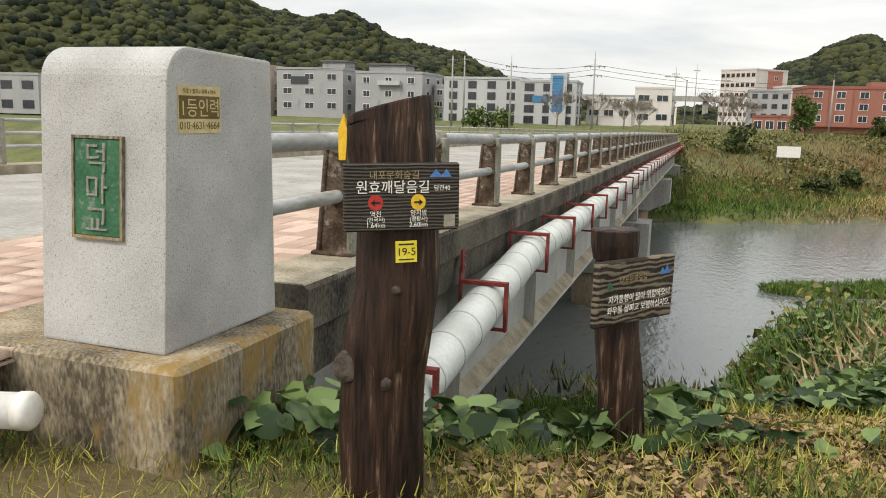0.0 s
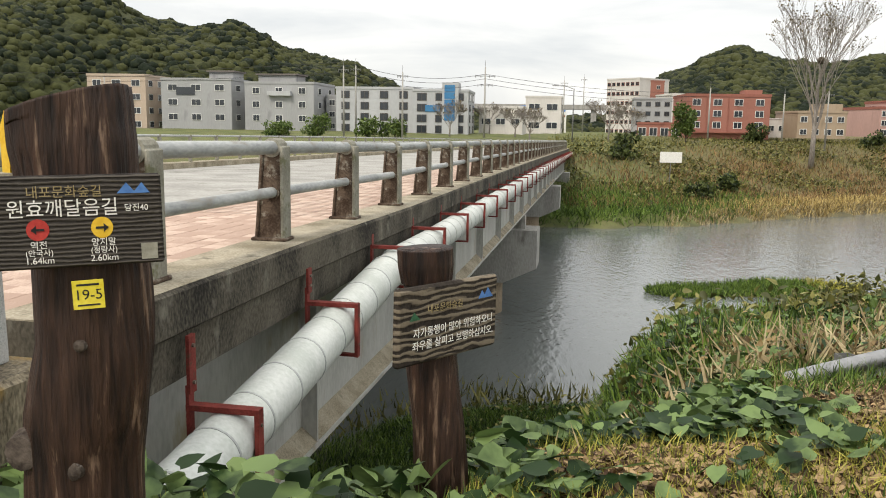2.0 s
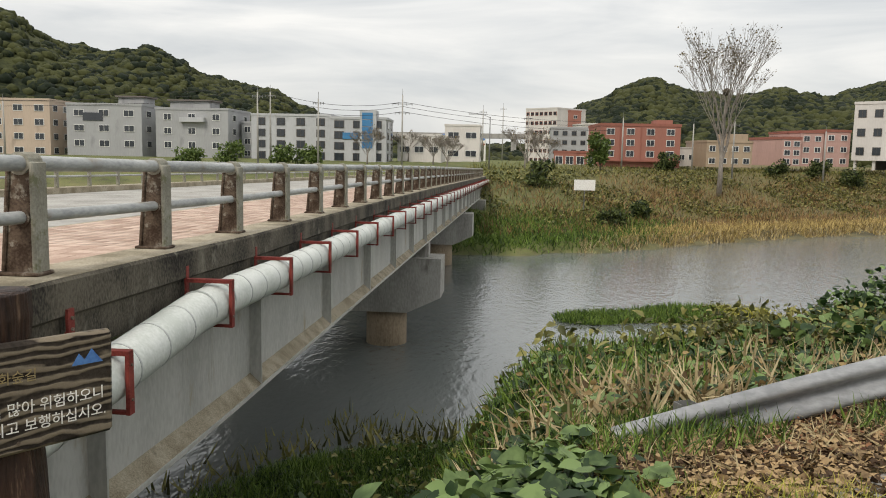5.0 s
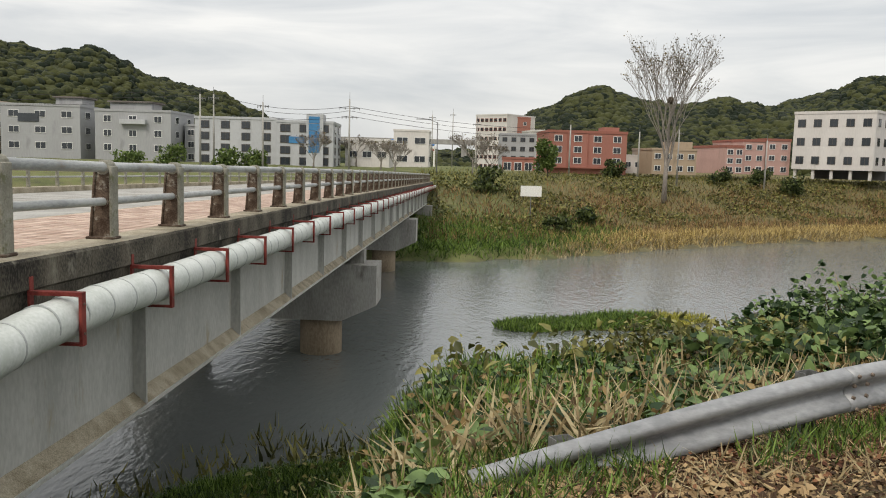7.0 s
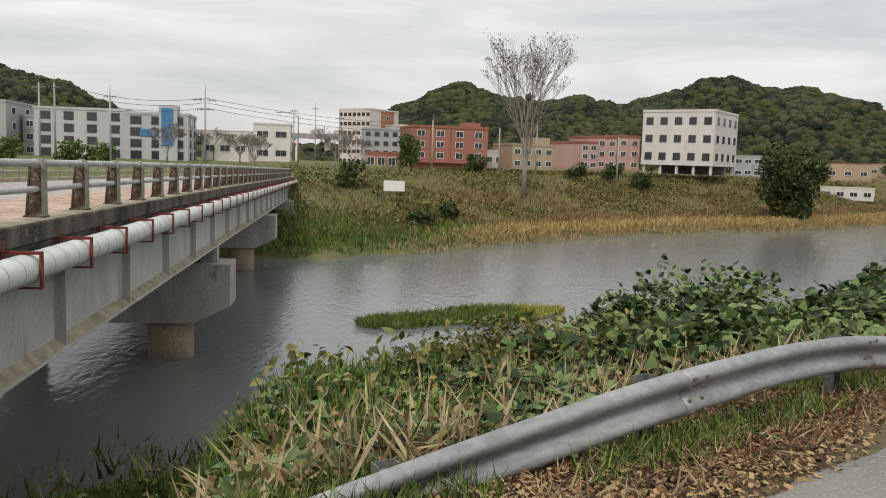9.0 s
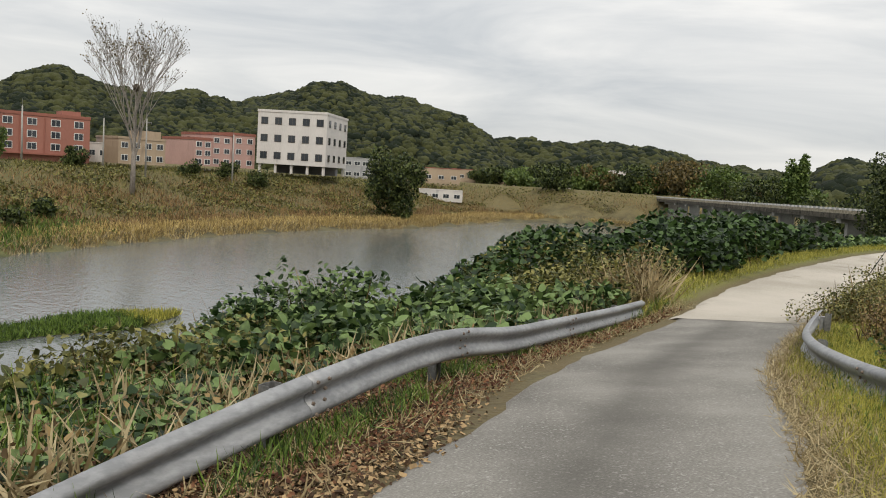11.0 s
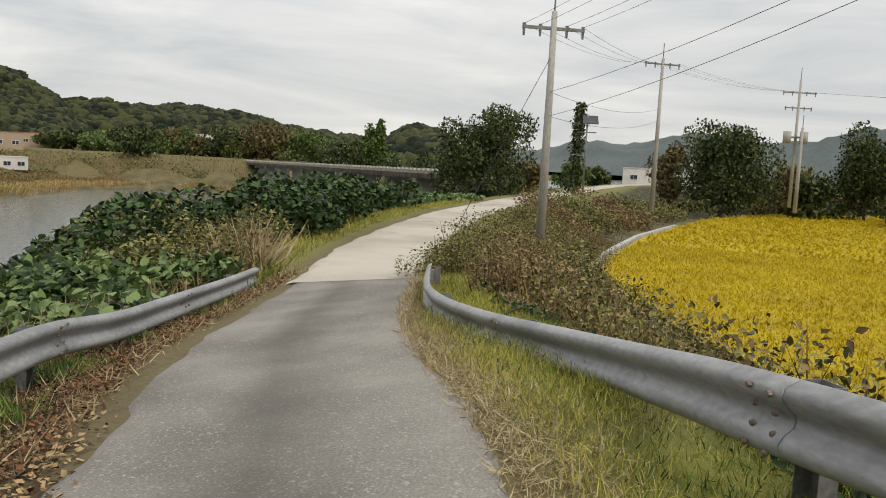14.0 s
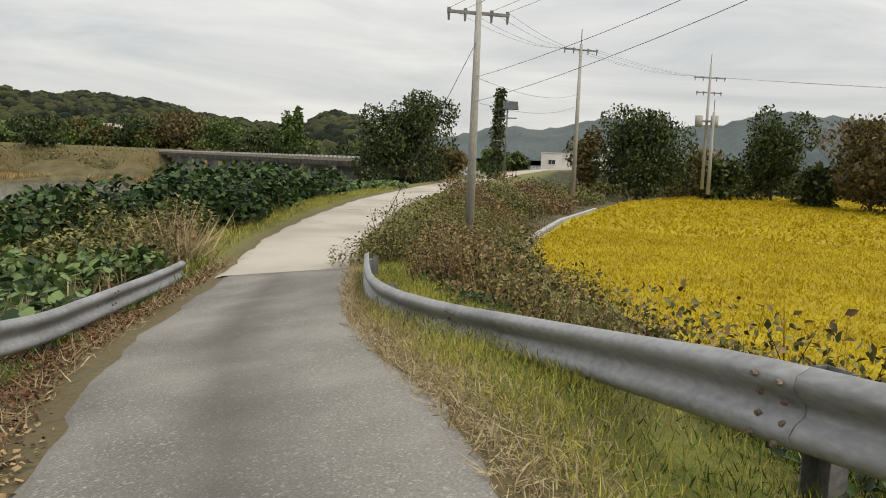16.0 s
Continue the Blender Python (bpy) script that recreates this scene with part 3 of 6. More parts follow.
road_strip("road_concrete", 26.9, 190.0, 1.25, 1.45, M["concrete_road"], 0.040, "pale concrete farm road curving away")


# ---- bridge ----
def deck(y):
    return float(np.interp(y, (-60, 0, 4, 8, 13, 24, 40, 112, 400), (-0.05, -0.05, -0.08, -0.14, -0.25, -0.38, -0.6, -1.75, -1.2)))


BRIDGE_END = 112.0
cuts = [4.2, 6.0, 8.0, 10.5, 13.0, 16.0, 20.0, 24.0, 32.0, 40.0, 55.0, 70.0, 90.0, BRIDGE_END]


def swept(profile, ys, name, material, parent, smooth=False, label=""):
    """A profile of (x, dz) carried along the bridge, with dz from the deck."""
    bm = bmesh.new()
    rings = [[bm.verts.new((x, y, deck(y) + dz)) for x, dz in profile] for y in ys]
    n = len(profile)
    for a, b in zip(rings, rings[1:]):
        for k in range(n):
            bm.faces.new((a[k], a[(k + 1) % n], b[(k + 1) % n], b[k]))
    bm.faces.new(rings[0][::-1])
    bm.faces.new(rings[-1])
    bmesh.ops.recalc_face_normals(bm, faces=bm.faces[:])
    return part(name, bm, material, parent, label, smooth)


bridge = thing("road_bridge", "concrete and steel girder road bridge over a river", "bridge", kind="structure")
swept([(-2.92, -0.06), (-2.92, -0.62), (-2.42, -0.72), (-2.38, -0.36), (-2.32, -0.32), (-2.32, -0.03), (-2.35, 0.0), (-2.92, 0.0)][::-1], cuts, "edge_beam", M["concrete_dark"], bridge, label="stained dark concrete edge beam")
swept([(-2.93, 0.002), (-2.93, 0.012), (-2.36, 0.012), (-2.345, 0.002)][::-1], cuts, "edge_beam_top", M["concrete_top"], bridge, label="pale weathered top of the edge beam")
swept([(-13.2, -0.06), (-13.2, -0.5), (-2.9, -0.5), (-2.9, -0.06)][::-1], cuts, "deck_slab", M["concrete_pier"], bridge)
swept([(-5.6, -0.055), (-5.6, -0.045), (-2.93, -0.045), (-2.93, -0.055)][::-1], [-12] + cuts + [170], "footway_bed", M["paver_sand"], bridge)
swept([(-5.78, -0.2), (-5.78, -0.02), (-5.6, -0.02), (-5.6, -0.2)][::-1], [-12] + cuts + [170], "kerb", M["concrete_top"], bridge, label="concrete kerb between footway and road")
swept([(-12.6, -0.2), (-12.6, -0.16), (-5.78, -0.16), (-5.78, -0.2)][::-1], [-60] + cuts + [200], "carriageway", M["bridge_asphalt"], bridge, label="grey asphalt carriageway with painted lines")
for x, m, w in ((-6.35, "paint_white", 0.15), (-9.3, "plate_yellow", 0.13), (-12.1, "paint_white", 0.15)):
    swept([(x - w / 2, -0.16), (x - w / 2, -0.155), (x + w / 2, -0.155), (x + w / 2, -0.16)][::-1], [-60] + cuts + [200], "road_line", M[m], bridge)
swept([(-13.3, -0.5), (-13.3, 0.12), (-12.6, 0.12), (-12.6, -0.5)][::-1], [-12] + cuts, "far_edge_beam", M["concrete_top"], bridge)
# girders and cross stiffeners
for gx in (-2.85, -6.2, -9.6, -12.8):
    swept([(gx - 0.02, -2.62), (gx + 0.02, -2.62), (gx + 0.02, -0.5), (gx - 0.02, -0.5)][::-1], cuts, "girder_web", M["girder_paint"], bridge, label="pale grey painted steel girder")
    swept([(gx - 0.24, -2.68), (gx + 0.24, -2.68), (gx + 0.24, -2.62), (gx - 0.24, -2.62)][::-1], cuts, "girder_flange", M["girder_paint"], bridge)
stiff = boxed(0.0, -0.02, -2.615, 0.2, 0.02, -0.6)
stiff_me = meshed("stiffener", stiff, M["girder_paint"])
y = 9.2
while y < BRIDGE_END:
    ob = part("stiffener", stiff_me, None, bridge)
    ob.location = (-2.83, y, deck(y))
    y += 5.15
# dirt banked up along the ledge of the outer girder
swept([(-2.828, -2.44), (-2.828, -2.617), (-2.63, -2.617)], [4.8 + 1.2 * k for k in range(60)], "flange_dirt", M["concrete_top"], bridge, label="brown dirt banked on the girder ledge")
# piers
for py in (40.6, 70.0, 100.0):
    top = -3.95 if py < 50 else deck(py) - 2.78
    pier = thing("bridge_pier", "hammerhead concrete bridge pier standing in the river", "pier", "bridge piers", "structure")
    outline = [(-13.6, py, top), (-1.88, py, top), (-1.88, py, top - 1.88), (-3.5, py, top - 2.65), (-12.2, py, top - 2.6), (-13.6, py, top - 1.75)]
    part("cap", prismed(outline, (0, -1.1, 0), (0, 1.1, 0)), M["concrete_pier"], pier)
    for cx in (-4.62, -11.0):
        part("column", tubed([(cx, py, WATER - 1.0), (cx, py, top - 2.5)], 1.0, 24), M["concrete_column"], pier, "brown-stained round concrete column", True)
    for gx in (-2.9, -6.2, -9.6, -12.9):
        part("pedestal", boxed(gx - 0.35, py - 0.4, top, gx + 0.35, py + 0.4, deck(py) - 2.68), M["concrete_pier"], pier)
# abutments
for name, y0, y1 in (("abutment", 3.2, 4.6), ("abutment", BRIDGE_END - 0.4, BRIDGE_END + 2)):
    part(name, boxed(-13.3, y0, -9, -2.5, y1, deck(y0) - 0.5), M["concrete_pier"], bridge, "grey concrete bridge abutment")

# railing
HP = 1.03


def post_mesh(parent):
    bm = bmesh.new()
    # recessed web with a wider foot, and two flanges
    box(bm, -0.17, -0.075, 0.0, 0.085, 0.075, HP - 0.1)
    for v in bm.verts:
        if v.co.z > 0.5 and v.co.x < 0:
            v.co.x += 0.08
    part("web", bm, M["post_cast"], parent)
    part("face", boxed(0.085, -0.105, 0, 0.125, 0.105, HP - 0.06, bevel=0.012), M["post_edge"], parent, "lichen-grey outer face")
    bm = boxed(-0.2, -0.1, 0, -0.165, 0.1, HP - 0.08, bevel=0.01)
    for v in bm.verts:
        if v.co.z > 0.5:
            v.co.x += 0.08
    part("back", bm, M["post_cast"], parent)
    part("foot", boxed(-0.23, -0.13, 0, 0.15, 0.13, 0.035, bevel=0.01), M["post_cast"], parent)
    bm = bmesh.new()
    ring = [(0.0 + 0.098 * math.cos(a), 0, HP - 0.075 + 0.098 * math.sin(a)) for a in (2 * math.pi * k / 14 for k in range(14))]
    prism(bm, ring, (0, -0.1, 0), (0, 0.1, 0))
    part("collar", bm, M["post_edge"], parent)
    part("socket", tubed([(0, -0.1, 0.5), (0, 0.1, 0.5)], 0.08, 12), M["post_cast"], parent)


rail_post = thing("railing_post", "weathered cast bridge railing post with rusty recessed sides", "railing post", "bridge railing posts")
post_mesh(rail_post)
rail_post.matrix_world = pose(-2.66, 5.5, deck(5.5) + 0.012)
post_ys = [5.5]
for k in range(1, 41):
    y = 5.5 + 2.54 * k
    post_ys.append(y)
    copy_thing(rail_post, pose(-2.66, y, deck(y) + 0.012))
railing = thing("bridge_railing", "two grey painted steel tubes of the bridge railing", "railing")
ry = [2.6] + post_ys
part("top_tube", tubed([(-2.66, y, deck(y) + HP - 0.063) for y in ry], 0.07, 14), M["rail_tube"], railing, "", True)
part("mid_tube", tubed([(-2.66, y, deck(y) + 0.512) for y in ry], 0.055, 14), M["rail_tube"], railing, "", True)

# the railing of the far side
far_railing = thing("far_bridge_railing", "pale steel railing along the far side of the bridge", "railing")
for h in (0.35, 0.62, 0.88):
    part("tube", tubed([(-12.95, y, deck(y) + 0.12 + h) for y in (-6, 4, 13, 24, 40, 112)], 0.035, 8), M["rail_tube"], far_railing, "", True)
fp = meshed("post", boxed(-0.05, -0.06, 0, 0.05, 0.06, 0.92, bevel=0.01), M["post_edge"])
y = -6.0
while y < 112:
    ob = part("post", fp, None, far_railing)
    ob.location = (-12.95, y, deck(y) + 0.12)
    y += 2.0

# the insulated pipe and its brackets
PX, PDZ, PR = -2.04, -0.608, 0.23
pipe = thing("water_pipe", "thick white insulated water pipe slung along the bridge", "pipe")
pipe_y = [2.9, 3.6, 4.4] + [5.5 + 1.5 * k for k in range(71)]


def pipe_z(y):
    return deck(max(y, 10.5)) + PDZ - 0.092 * max(0.0, 10.5 - y)


part("wrap", tubed([(PX, y, pipe_z(y)) for y in pipe_y], PR, 24), M["pipe_wrap"], pipe, "", True)
band = meshed("band", tubed([(0, -0.012, 0), (0, 0.012, 0)], PR + 0.004, 24), M["pipe_band"])
for k in range(120):
    y = 4.6 + 0.62 * k
    ob = part("band", band, None, pipe)
    ob.location = (PX, y, pipe_z(y))
bracket = thing("pipe_bracket", "red painted angle-iron bracket holding the pipe", "bracket", "pipe brackets")
part("arm", boxed(-0.30, -0.045, 0.232, 0.27, 0.045, 0.275), M["red_iron"], bracket)
part("leg", boxed(0.235, -0.045, -0.29, 0.27, 0.045, 0.232), M["red_iron"], bracket)
part("lower_arm", boxed(-0.30, -0.03, -0.29, 0.26, 0.03, -0.262), M["red_iron"], bracket)
part("wall_plate", boxed(-0.30, -0.04, -0.30, -0.275, 0.04, 0.42), M["red_iron"], bracket)
for z in (0.15, -0.16):
    part("bolt", tubed([(0.262, 0, z), (0.28, 0, z)], 0.014, 6), M["bolt_steel"], bracket)
bracket.matrix_world = pose(PX, 5.48, pipe_z(5.48))
for k in range(1, 40):
    y = 5.48 + 2.553 * k
    copy_thing(bracket, pose(PX, y, pipe_z(y)))
for k, h in ((0, 0.80), (1, 0.62)):
    y = 5.48 + 2.553 * k
    hanger = thing("pipe_hanger", "red iron hanger bolted to the beam above the sagging pipe", "bracket", "pipe hangers")
    part("bar", boxed(PX - 0.282, y - 0.05, pipe_z(y) + 0.36, PX - 0.255, y + 0.05, pipe_z(y) + h), M["red_iron"], hanger)
    for q in (0.44, h - 0.08):
        part("bolt", tubed([(PX - 0.256, y, pipe_z(y) + q), (PX - 0.235, y, pipe_z(y) + q)], 0.016, 6), M["bolt_steel"], hanger)

# ---- stone pillar at the bridge's end ----
pillar = thing("bridge_name_pillar", "pale terrazzo bridge name pillar on a stained concrete plinth", "pillar")
TURN = -2.5
PC = Vector((-2.10, 2.42, 0.0))


def turned(bm):
    bmesh.ops.rotate(bm, cent=PC, matrix=Matrix.Rotation(radians(TURN), 3, "Z"), verts=bm.verts[:])
    return bm


def worn_plinth():
    """A cast block with a softened, slightly crumbled top edge."""
    bm = boxed(-3.55, 2.26, -1.2, -1.965, 3.52, -0.055, bevel=0.03)
    bmesh.ops.subdivide_edges(bm, edges=[e for e in bm.edges if e.calc_length() > 0.5], cuts=14, use_grid_fill=True)
    for v in bm.verts:
        k = 0.010 * noise.noise(v.co * 5.0) + 0.006 * noise.noise(v.co * 17.0)
        v.co += Vector((k, -k, 0.7 * k if v.co.z > -0.2 else 0.0))
    return turned(bm)


part("plinth", worn_plinth(), M["concrete_old"], pillar, "rust-stained concrete plinth")


def pillar_shaft():
    """A block whose front leans back a little and rolls over into the top."""
    x0, x1, y0, y1, z0, z1, r = -2.91, -2.165, 2.42, 3.40, -0.055, 1.39, 0.17
    pts = [(y0, z0), (y0 + 0.07, z1 - r)]
    pts += [(y0 + 0.07 + r - r * math.cos(a), z1 - r + r * math.sin(a)) for a in (math.pi / 2 * k / 9 for k in range(1, 10))]
    pts += [(y1 - 0.03, z1 - 0.02), (y1, z0)]
    bm = bmesh.new()
    prism(bm, [(0, y, z) for y, z in pts], (x0, 0, 0), (x1, 0, 0))
    bmesh.ops.bevel(bm, geom=[e for e in bm.edges if e.calc_face_angle(0) > 0.6], offset=0.016, segments=2, affect="EDGES", profile=0.6)
    return turned(bm)


part("shaft", pillar_shaft(), M["concrete_pale"], pillar, "pale grey speckled shaft with a rounded shoulder")


def letters(text, size, material, parent, m, depth=0.0015, name="lettering", label="", align="CENTER"):
    cu = bpy.data.curves.new(name, "FONT")
    cu.body, cu.size, cu.extrude, cu.align_x = text, size, depth, align
    tmp = bpy.data.objects.new(name, cu)
    me = bpy.data.meshes.new_from_object(tmp)
    bpy.data.objects.remove(tmp)
    me.materials.clear()
    me.materials.append(material)
    ob = new(name, me)
    ob.parent = parent
    ob.matrix_parent_inverse = Matrix()
    ob.matrix_local = m
    if label:
        tagged(ob, label)
    return ob


SPIN = Matrix.Translation(PC) @ Matrix.Rotation(radians(TURN), 4, "Z") @ Matrix.Translation(-PC)
LEAN = math.degrees(math.atan(0.07 / 1.275))
plaque = part("plaque", boxed(-0.137, -0.004, -0.232, 0.137, 0.012, 0.232, bevel=0.004), M["paint_green"], pillar, "green enamel plaque with raised worn letters")
plaque.matrix_local = SPIN @ pose(-2.55, 2.42 + 0.07 * 0.775 / 1.275 - 0.010, 0.72, -LEAN)
for a in (boxed(-0.15, -0.010, 0.232, 0.15, 0.012, 0.246), boxed(-0.15, -0.010, -0.246, 0.15, 0.012, -0.232), boxed(-0.15, -0.010, -0.232, -0.137, 0.012, 0.232), boxed(0.137, -0.010, -0.232, 0.15, 0.012, 0.232)):
    part("frame", a, M["concrete_old"], plaque)
for k, ch in enumerate("덕마교"):
    letters(ch, 0.155, M["plaque_relief"], plaque, pose(0.0, -0.007, 0.085 - 0.148 * k, 90), 0.006, "raised_letter")
sticker = part("sticker", boxed(0.0, 0, 0, 0.0015, 0.33, 0.225), M["sticker_gold"], pillar, "gold and brown advertising sticker with a telephone number")
sticker.matrix_local = SPIN @ pose(-2.1635, 2.56, 0.985)
part("dark_field", boxed(0.0015, 0.008, 0.07, 0.003, 0.322, 0.178), M["sticker_brown"], sticker)
letters("1등인력", 0.095, M["sticker_gold"], sticker, pose(0.0035, 0.168, 0.087, 90, 0, 90), 0.0005)
letters("010·4631·4664", 0.052, M["sticker_brown"], sticker, pose(0.0025, 0.166, 0.02, 90, 0, 90), 0.0005)
letters("목조 / 철거 / 용역 / 청소", 0.026, M["sticker_brown"], sticker, pose(0.0025, 0.166, 0.190, 90, 0, 90), 0.0005)

pvc = thing("drain_pipe", "white plastic drain pipe lying beside the plinth", "pipe")
part("barrel", tubed([(-4.4, 1.70, -0.33), (-2.62, 2.02, -0.245)], 0.083, 24), M["pvc_white"], pvc, "", True)
part("end_cap", tubed([(-2.63, 2.018, -0.2455), (-2.585, 2.026, -0.243), (-2.565, 2.03, -0.242)], [0.088, 0.088, 0.07], 24), M["pvc_white"], pvc, "rounded white end cap", True)


# ---- trail signs on log posts ----
def log_mesh(points, radii, seed, knots=0):
    bm = bmesh.new()
    random.seed(seed)
    fine_p, fine_r = [], []
    n = 30
    zs = [p[2] for p in points]
    for i in range(n + 1):
        z = zs[0] + (zs[-1] - zs[0]) * i / n
        fine_p.append((float(np.interp(z, zs, [p[0] for p in points])), float(np.interp(z, zs, [p[1] for p in points])), z))
        fine_r.append(float(np.interp(z, zs, radii)))
    rings = tube(bm, fine_p, fine_r, 40)
    for i, ring in enumerate(rings):
        c = Vector(fine_p[i])
        for k, v in enumerate(ring):
            off = v.co - c
            a = math.atan2(off.y, off.x)
            g = 1 + 0.10 * noise.noise((1.6 * math.cos(a) + seed, 1.6 * math.sin(a), c.z * 3.2)) + 0.05 * noise.noise((6 * math.cos(a), 6 * math.sin(a) + seed, c.z * 2.2)) - 0.06 * max(0.0, noise.noise((14 * math.cos(a), 14 * math.sin(a) + seed, c.z * 0.8)))
            v.co = c + Vector((off.x * g, off.y * g, off.z))
    return bm


signA = thing("trail_signpost", "dark log post with a carved wooden direction board", "signpost")
AX, AY = -1.03, 2.38
part("log", log_mesh([(AX, AY, -1.0), (AX - 0.01, AY, -0.5), (AX - 0.02, AY, -0.2), (AX - 0.015, AY, 0.0), (AX - 0.005, AY, 0.15), (AX + 0.04, AY, 0.38), (AX + 0.035, AY, 0.62), (AX + 0.025, AY, 0.90)], (0.178, 0.182, 0.178, 0.182, 0.192, 0.172, 0.168, 0.160), 3), M["log_wood"], signA, "", True)
top = log_mesh([(AX + 0.02, AY, 0.88), (AX + 0.01, AY, 1.0), (AX, AY, 1.13)], (0.172, 0.178, 0.174), 5)
for v in top.verts:
    if v.co.z > 1.08:
        v.co.z += 0.22 * (v.co.x - AX)
part("log_head", top, M["log_wood"], signA, "weathered log head above a worn waist", True)
for kx, kz, kr in ((-1.145, 0.07, 0.055), (-0.975, 0.03, 0.03), (-0.93, 0.42, 0.018)):
    base_y = AY - 0.17
    part("knot", tubed([(kx, base_y + 0.05, kz), (kx, base_y, kz), (kx, base_y - 0.006, kz)], [kr * 1.3, kr, kr * 0.4], 12), M["log_cut"], signA)
boardA = part("board", boxed(-0.215, -0.018, -0.12, 0.215, 0.018, 0.12, bevel=0.006), M["board_dark"], signA, "carved dark wooden board with white lettering")
boardA.matrix_local = pose(-0.912, 2.216, 0.79, 0, -1.0, 32) @ Matrix.Diagonal((1.05, 1, 1.09, 1))
FA = -0.0185
letters("내포문화숲길", 0.034, M["paint_gold"], boardA, pose(-0.03, FA, 0.066, 90))
letters("원효깨달음길", 0.05, M["paint_white"], boardA, pose(-0.035, FA, 0.018, 90))
letters("당진40", 0.022, M["paint_white"], boardA, pose(0.148, FA, 0.024, 90))
for sx, m in ((-0.1, "paint_red"), (0.058, "paint_yellow")):
    part("arrow_disc", tubed([(sx, FA - 0.001, -0.018), (sx, FA + 0.002, -0.018)], 0.028, 20), M[m], boardA, "round painted arrow mark")
    part("arrow", boxed(sx - 0.016, FA - 0.003, -0.021, sx + 0.016, FA, -0.015), M["ink_black"], boardA)
    tip = sx - 0.016 if sx < 0 else sx + 0.016
    back = tip + (0.012 if sx < 0 else -0.012)
    part("arrow_head", prismed([(tip, 0, -0.018), (back, 0, -0.006), (back, 0, -0.030)], (0, FA - 0.003, 0), (0, FA, 0)), M["ink_black"], boardA)
letters("역전", 0.023, M["paint_white"], boardA, pose(-0.1, FA, -0.066, 90))
letters("(안국사)", 0.02, M["paint_white"], boardA, pose(-0.1, FA, -0.085, 90))
letters("1.64km", 0.024, M["paint_white"], boardA, pose(-0.1, FA, -0.106, 90))
letters("양지말", 0.023, M["paint_white"], boardA, pose(0.06, FA, -0.064, 90))
letters("(정량사)", 0.02, M["paint_white"], boardA, pose(0.06, FA, -0.084, 90))
letters("2.60km", 0.024, M["paint_white"], boardA, pose(0.06, FA, -0.106, 90))
part("emblem", prismed([(0.1, 0, 0.07), (0.125, 0, 0.098), (0.145, 0, 0.075), (0.165, 0, 0.098), (0.185, 0, 0.07)], (0, FA - 0.001, 0), (0, FA + 0.001, 0)), M["paint_blue"], boardA, "small blue emblem")
part("patch", boxed(0.155, FA - 0.001, -0.108, 0.198, FA + 0.001, -0.065), M["post_edge"], boardA, "pale worn patch")
tagA = part("number_plate", boxed(-0.042, -0.002, -0.042, 0.042, 0.002, 0.042), M["plate_yellow"], signA, "small yellow number plate reading 19-5")
tagA.matrix_local = pose(-0.886, 2.206, 0.579, 0, -2, 31)
letters("19-5", 0.042, M["ink_black"], tagA, pose(0, -0.0025, -0.014, 90), 0.0005)
part("bar", boxed(-0.03, -0.0028, 0.026, 0.03, -0.002, 0.032), M["ink_black"], tagA)
part("bar", boxed(-0.03, -0.0028, -0.033, 0.03, -0.002, -0.028), M["ink_black"], tagA)
arrow_tag = part("arrow_tag", prismed([(-0.022, 0, -0.085), (0.016, 0, -0.085), (0.026, 0, 0.03), (0.004, 0, 0.1), (-0.026, 0, 0.04)], (0, -0.003, 0), (0, 0.003, 0)), M["paint_yellow"], signA, "yellow arrow tag nailed to the log's side")
arrow_tag.matrix_local = pose(-1.2, 2.305, 1.0, 0, 0, -20)

signB = thing("trail_notice_post", "dark log post with a weathered wavy-grained notice board", "signpost")
BX, BY = -0.17, 3.955
part("log", log_mesh([(BX + 0.03, BY, -1.4), (BX + 0.02, BY, -0.85), (BX - 0.01, BY, -0.4), (BX - 0.05, BY, 0.0), (BX - 0.075, BY, 0.34)], (0.14, 0.138, 0.132, 0.125, 0.115), 11), M["log_wood"], signB, "", True)
part("log_head", log_mesh([(BX - 0.075, BY, 0.32), (BX - 0.08, BY, 0.40), (BX - 0.083, BY, 0.485)], (0.128, 0.138, 0.138), 12), M["log_wood"], signB, "", True)
boardB = part("board", boxed(-0.35, -0.022, -0.182, 0.35, 0.022, 0.182, bevel=0.012), M["board_grain"], signB, "weathered board with wavy grain and faded lettering")
boardB.matrix_local = pose(-0.123, 3.863, 0.162, 0, 1, 57.6)
FB = -0.0225
letters("내포문화숲길", 0.045, M["paint_gold"], boardB, pose(-0.04, FB, 0.055, 90))
letters("자가통행이 많아 위험하오니", 0.049, M["paint_white"], boardB, pose(0.03, FB, -0.05, 90))
letters("좌우를 살피고 보행하십시오.", 0.049, M["paint_white"], boardB, pose(0.03, FB, -0.11, 90))
part("emblem", prismed([(0.2, 0, 0.075), (0.225, 0, 0.115), (0.245, 0, 0.09), (0.27, 0, 0.125), (0.31, 0, 0.075)], (0, FB - 0.001, 0), (0, FB + 0.001, 0)), M["paint_blue"], boardB, "small blue emblem")
part("emblem", prismed([(-0.28, 0, 0.03), (-0.25, 0, 0.07), (-0.21, 0, 0.03)], (0, FB - 0.001, 0), (0, FB + 0.001, 0)), M["paint_green"], boardB, "small green emblem")
for x, z in ((0.02, -0.145),):
    part("screw", tubed([(x, FB - 0.004, z), (x, FB, z)], 0.006, 8), M["bolt_steel"], boardB)


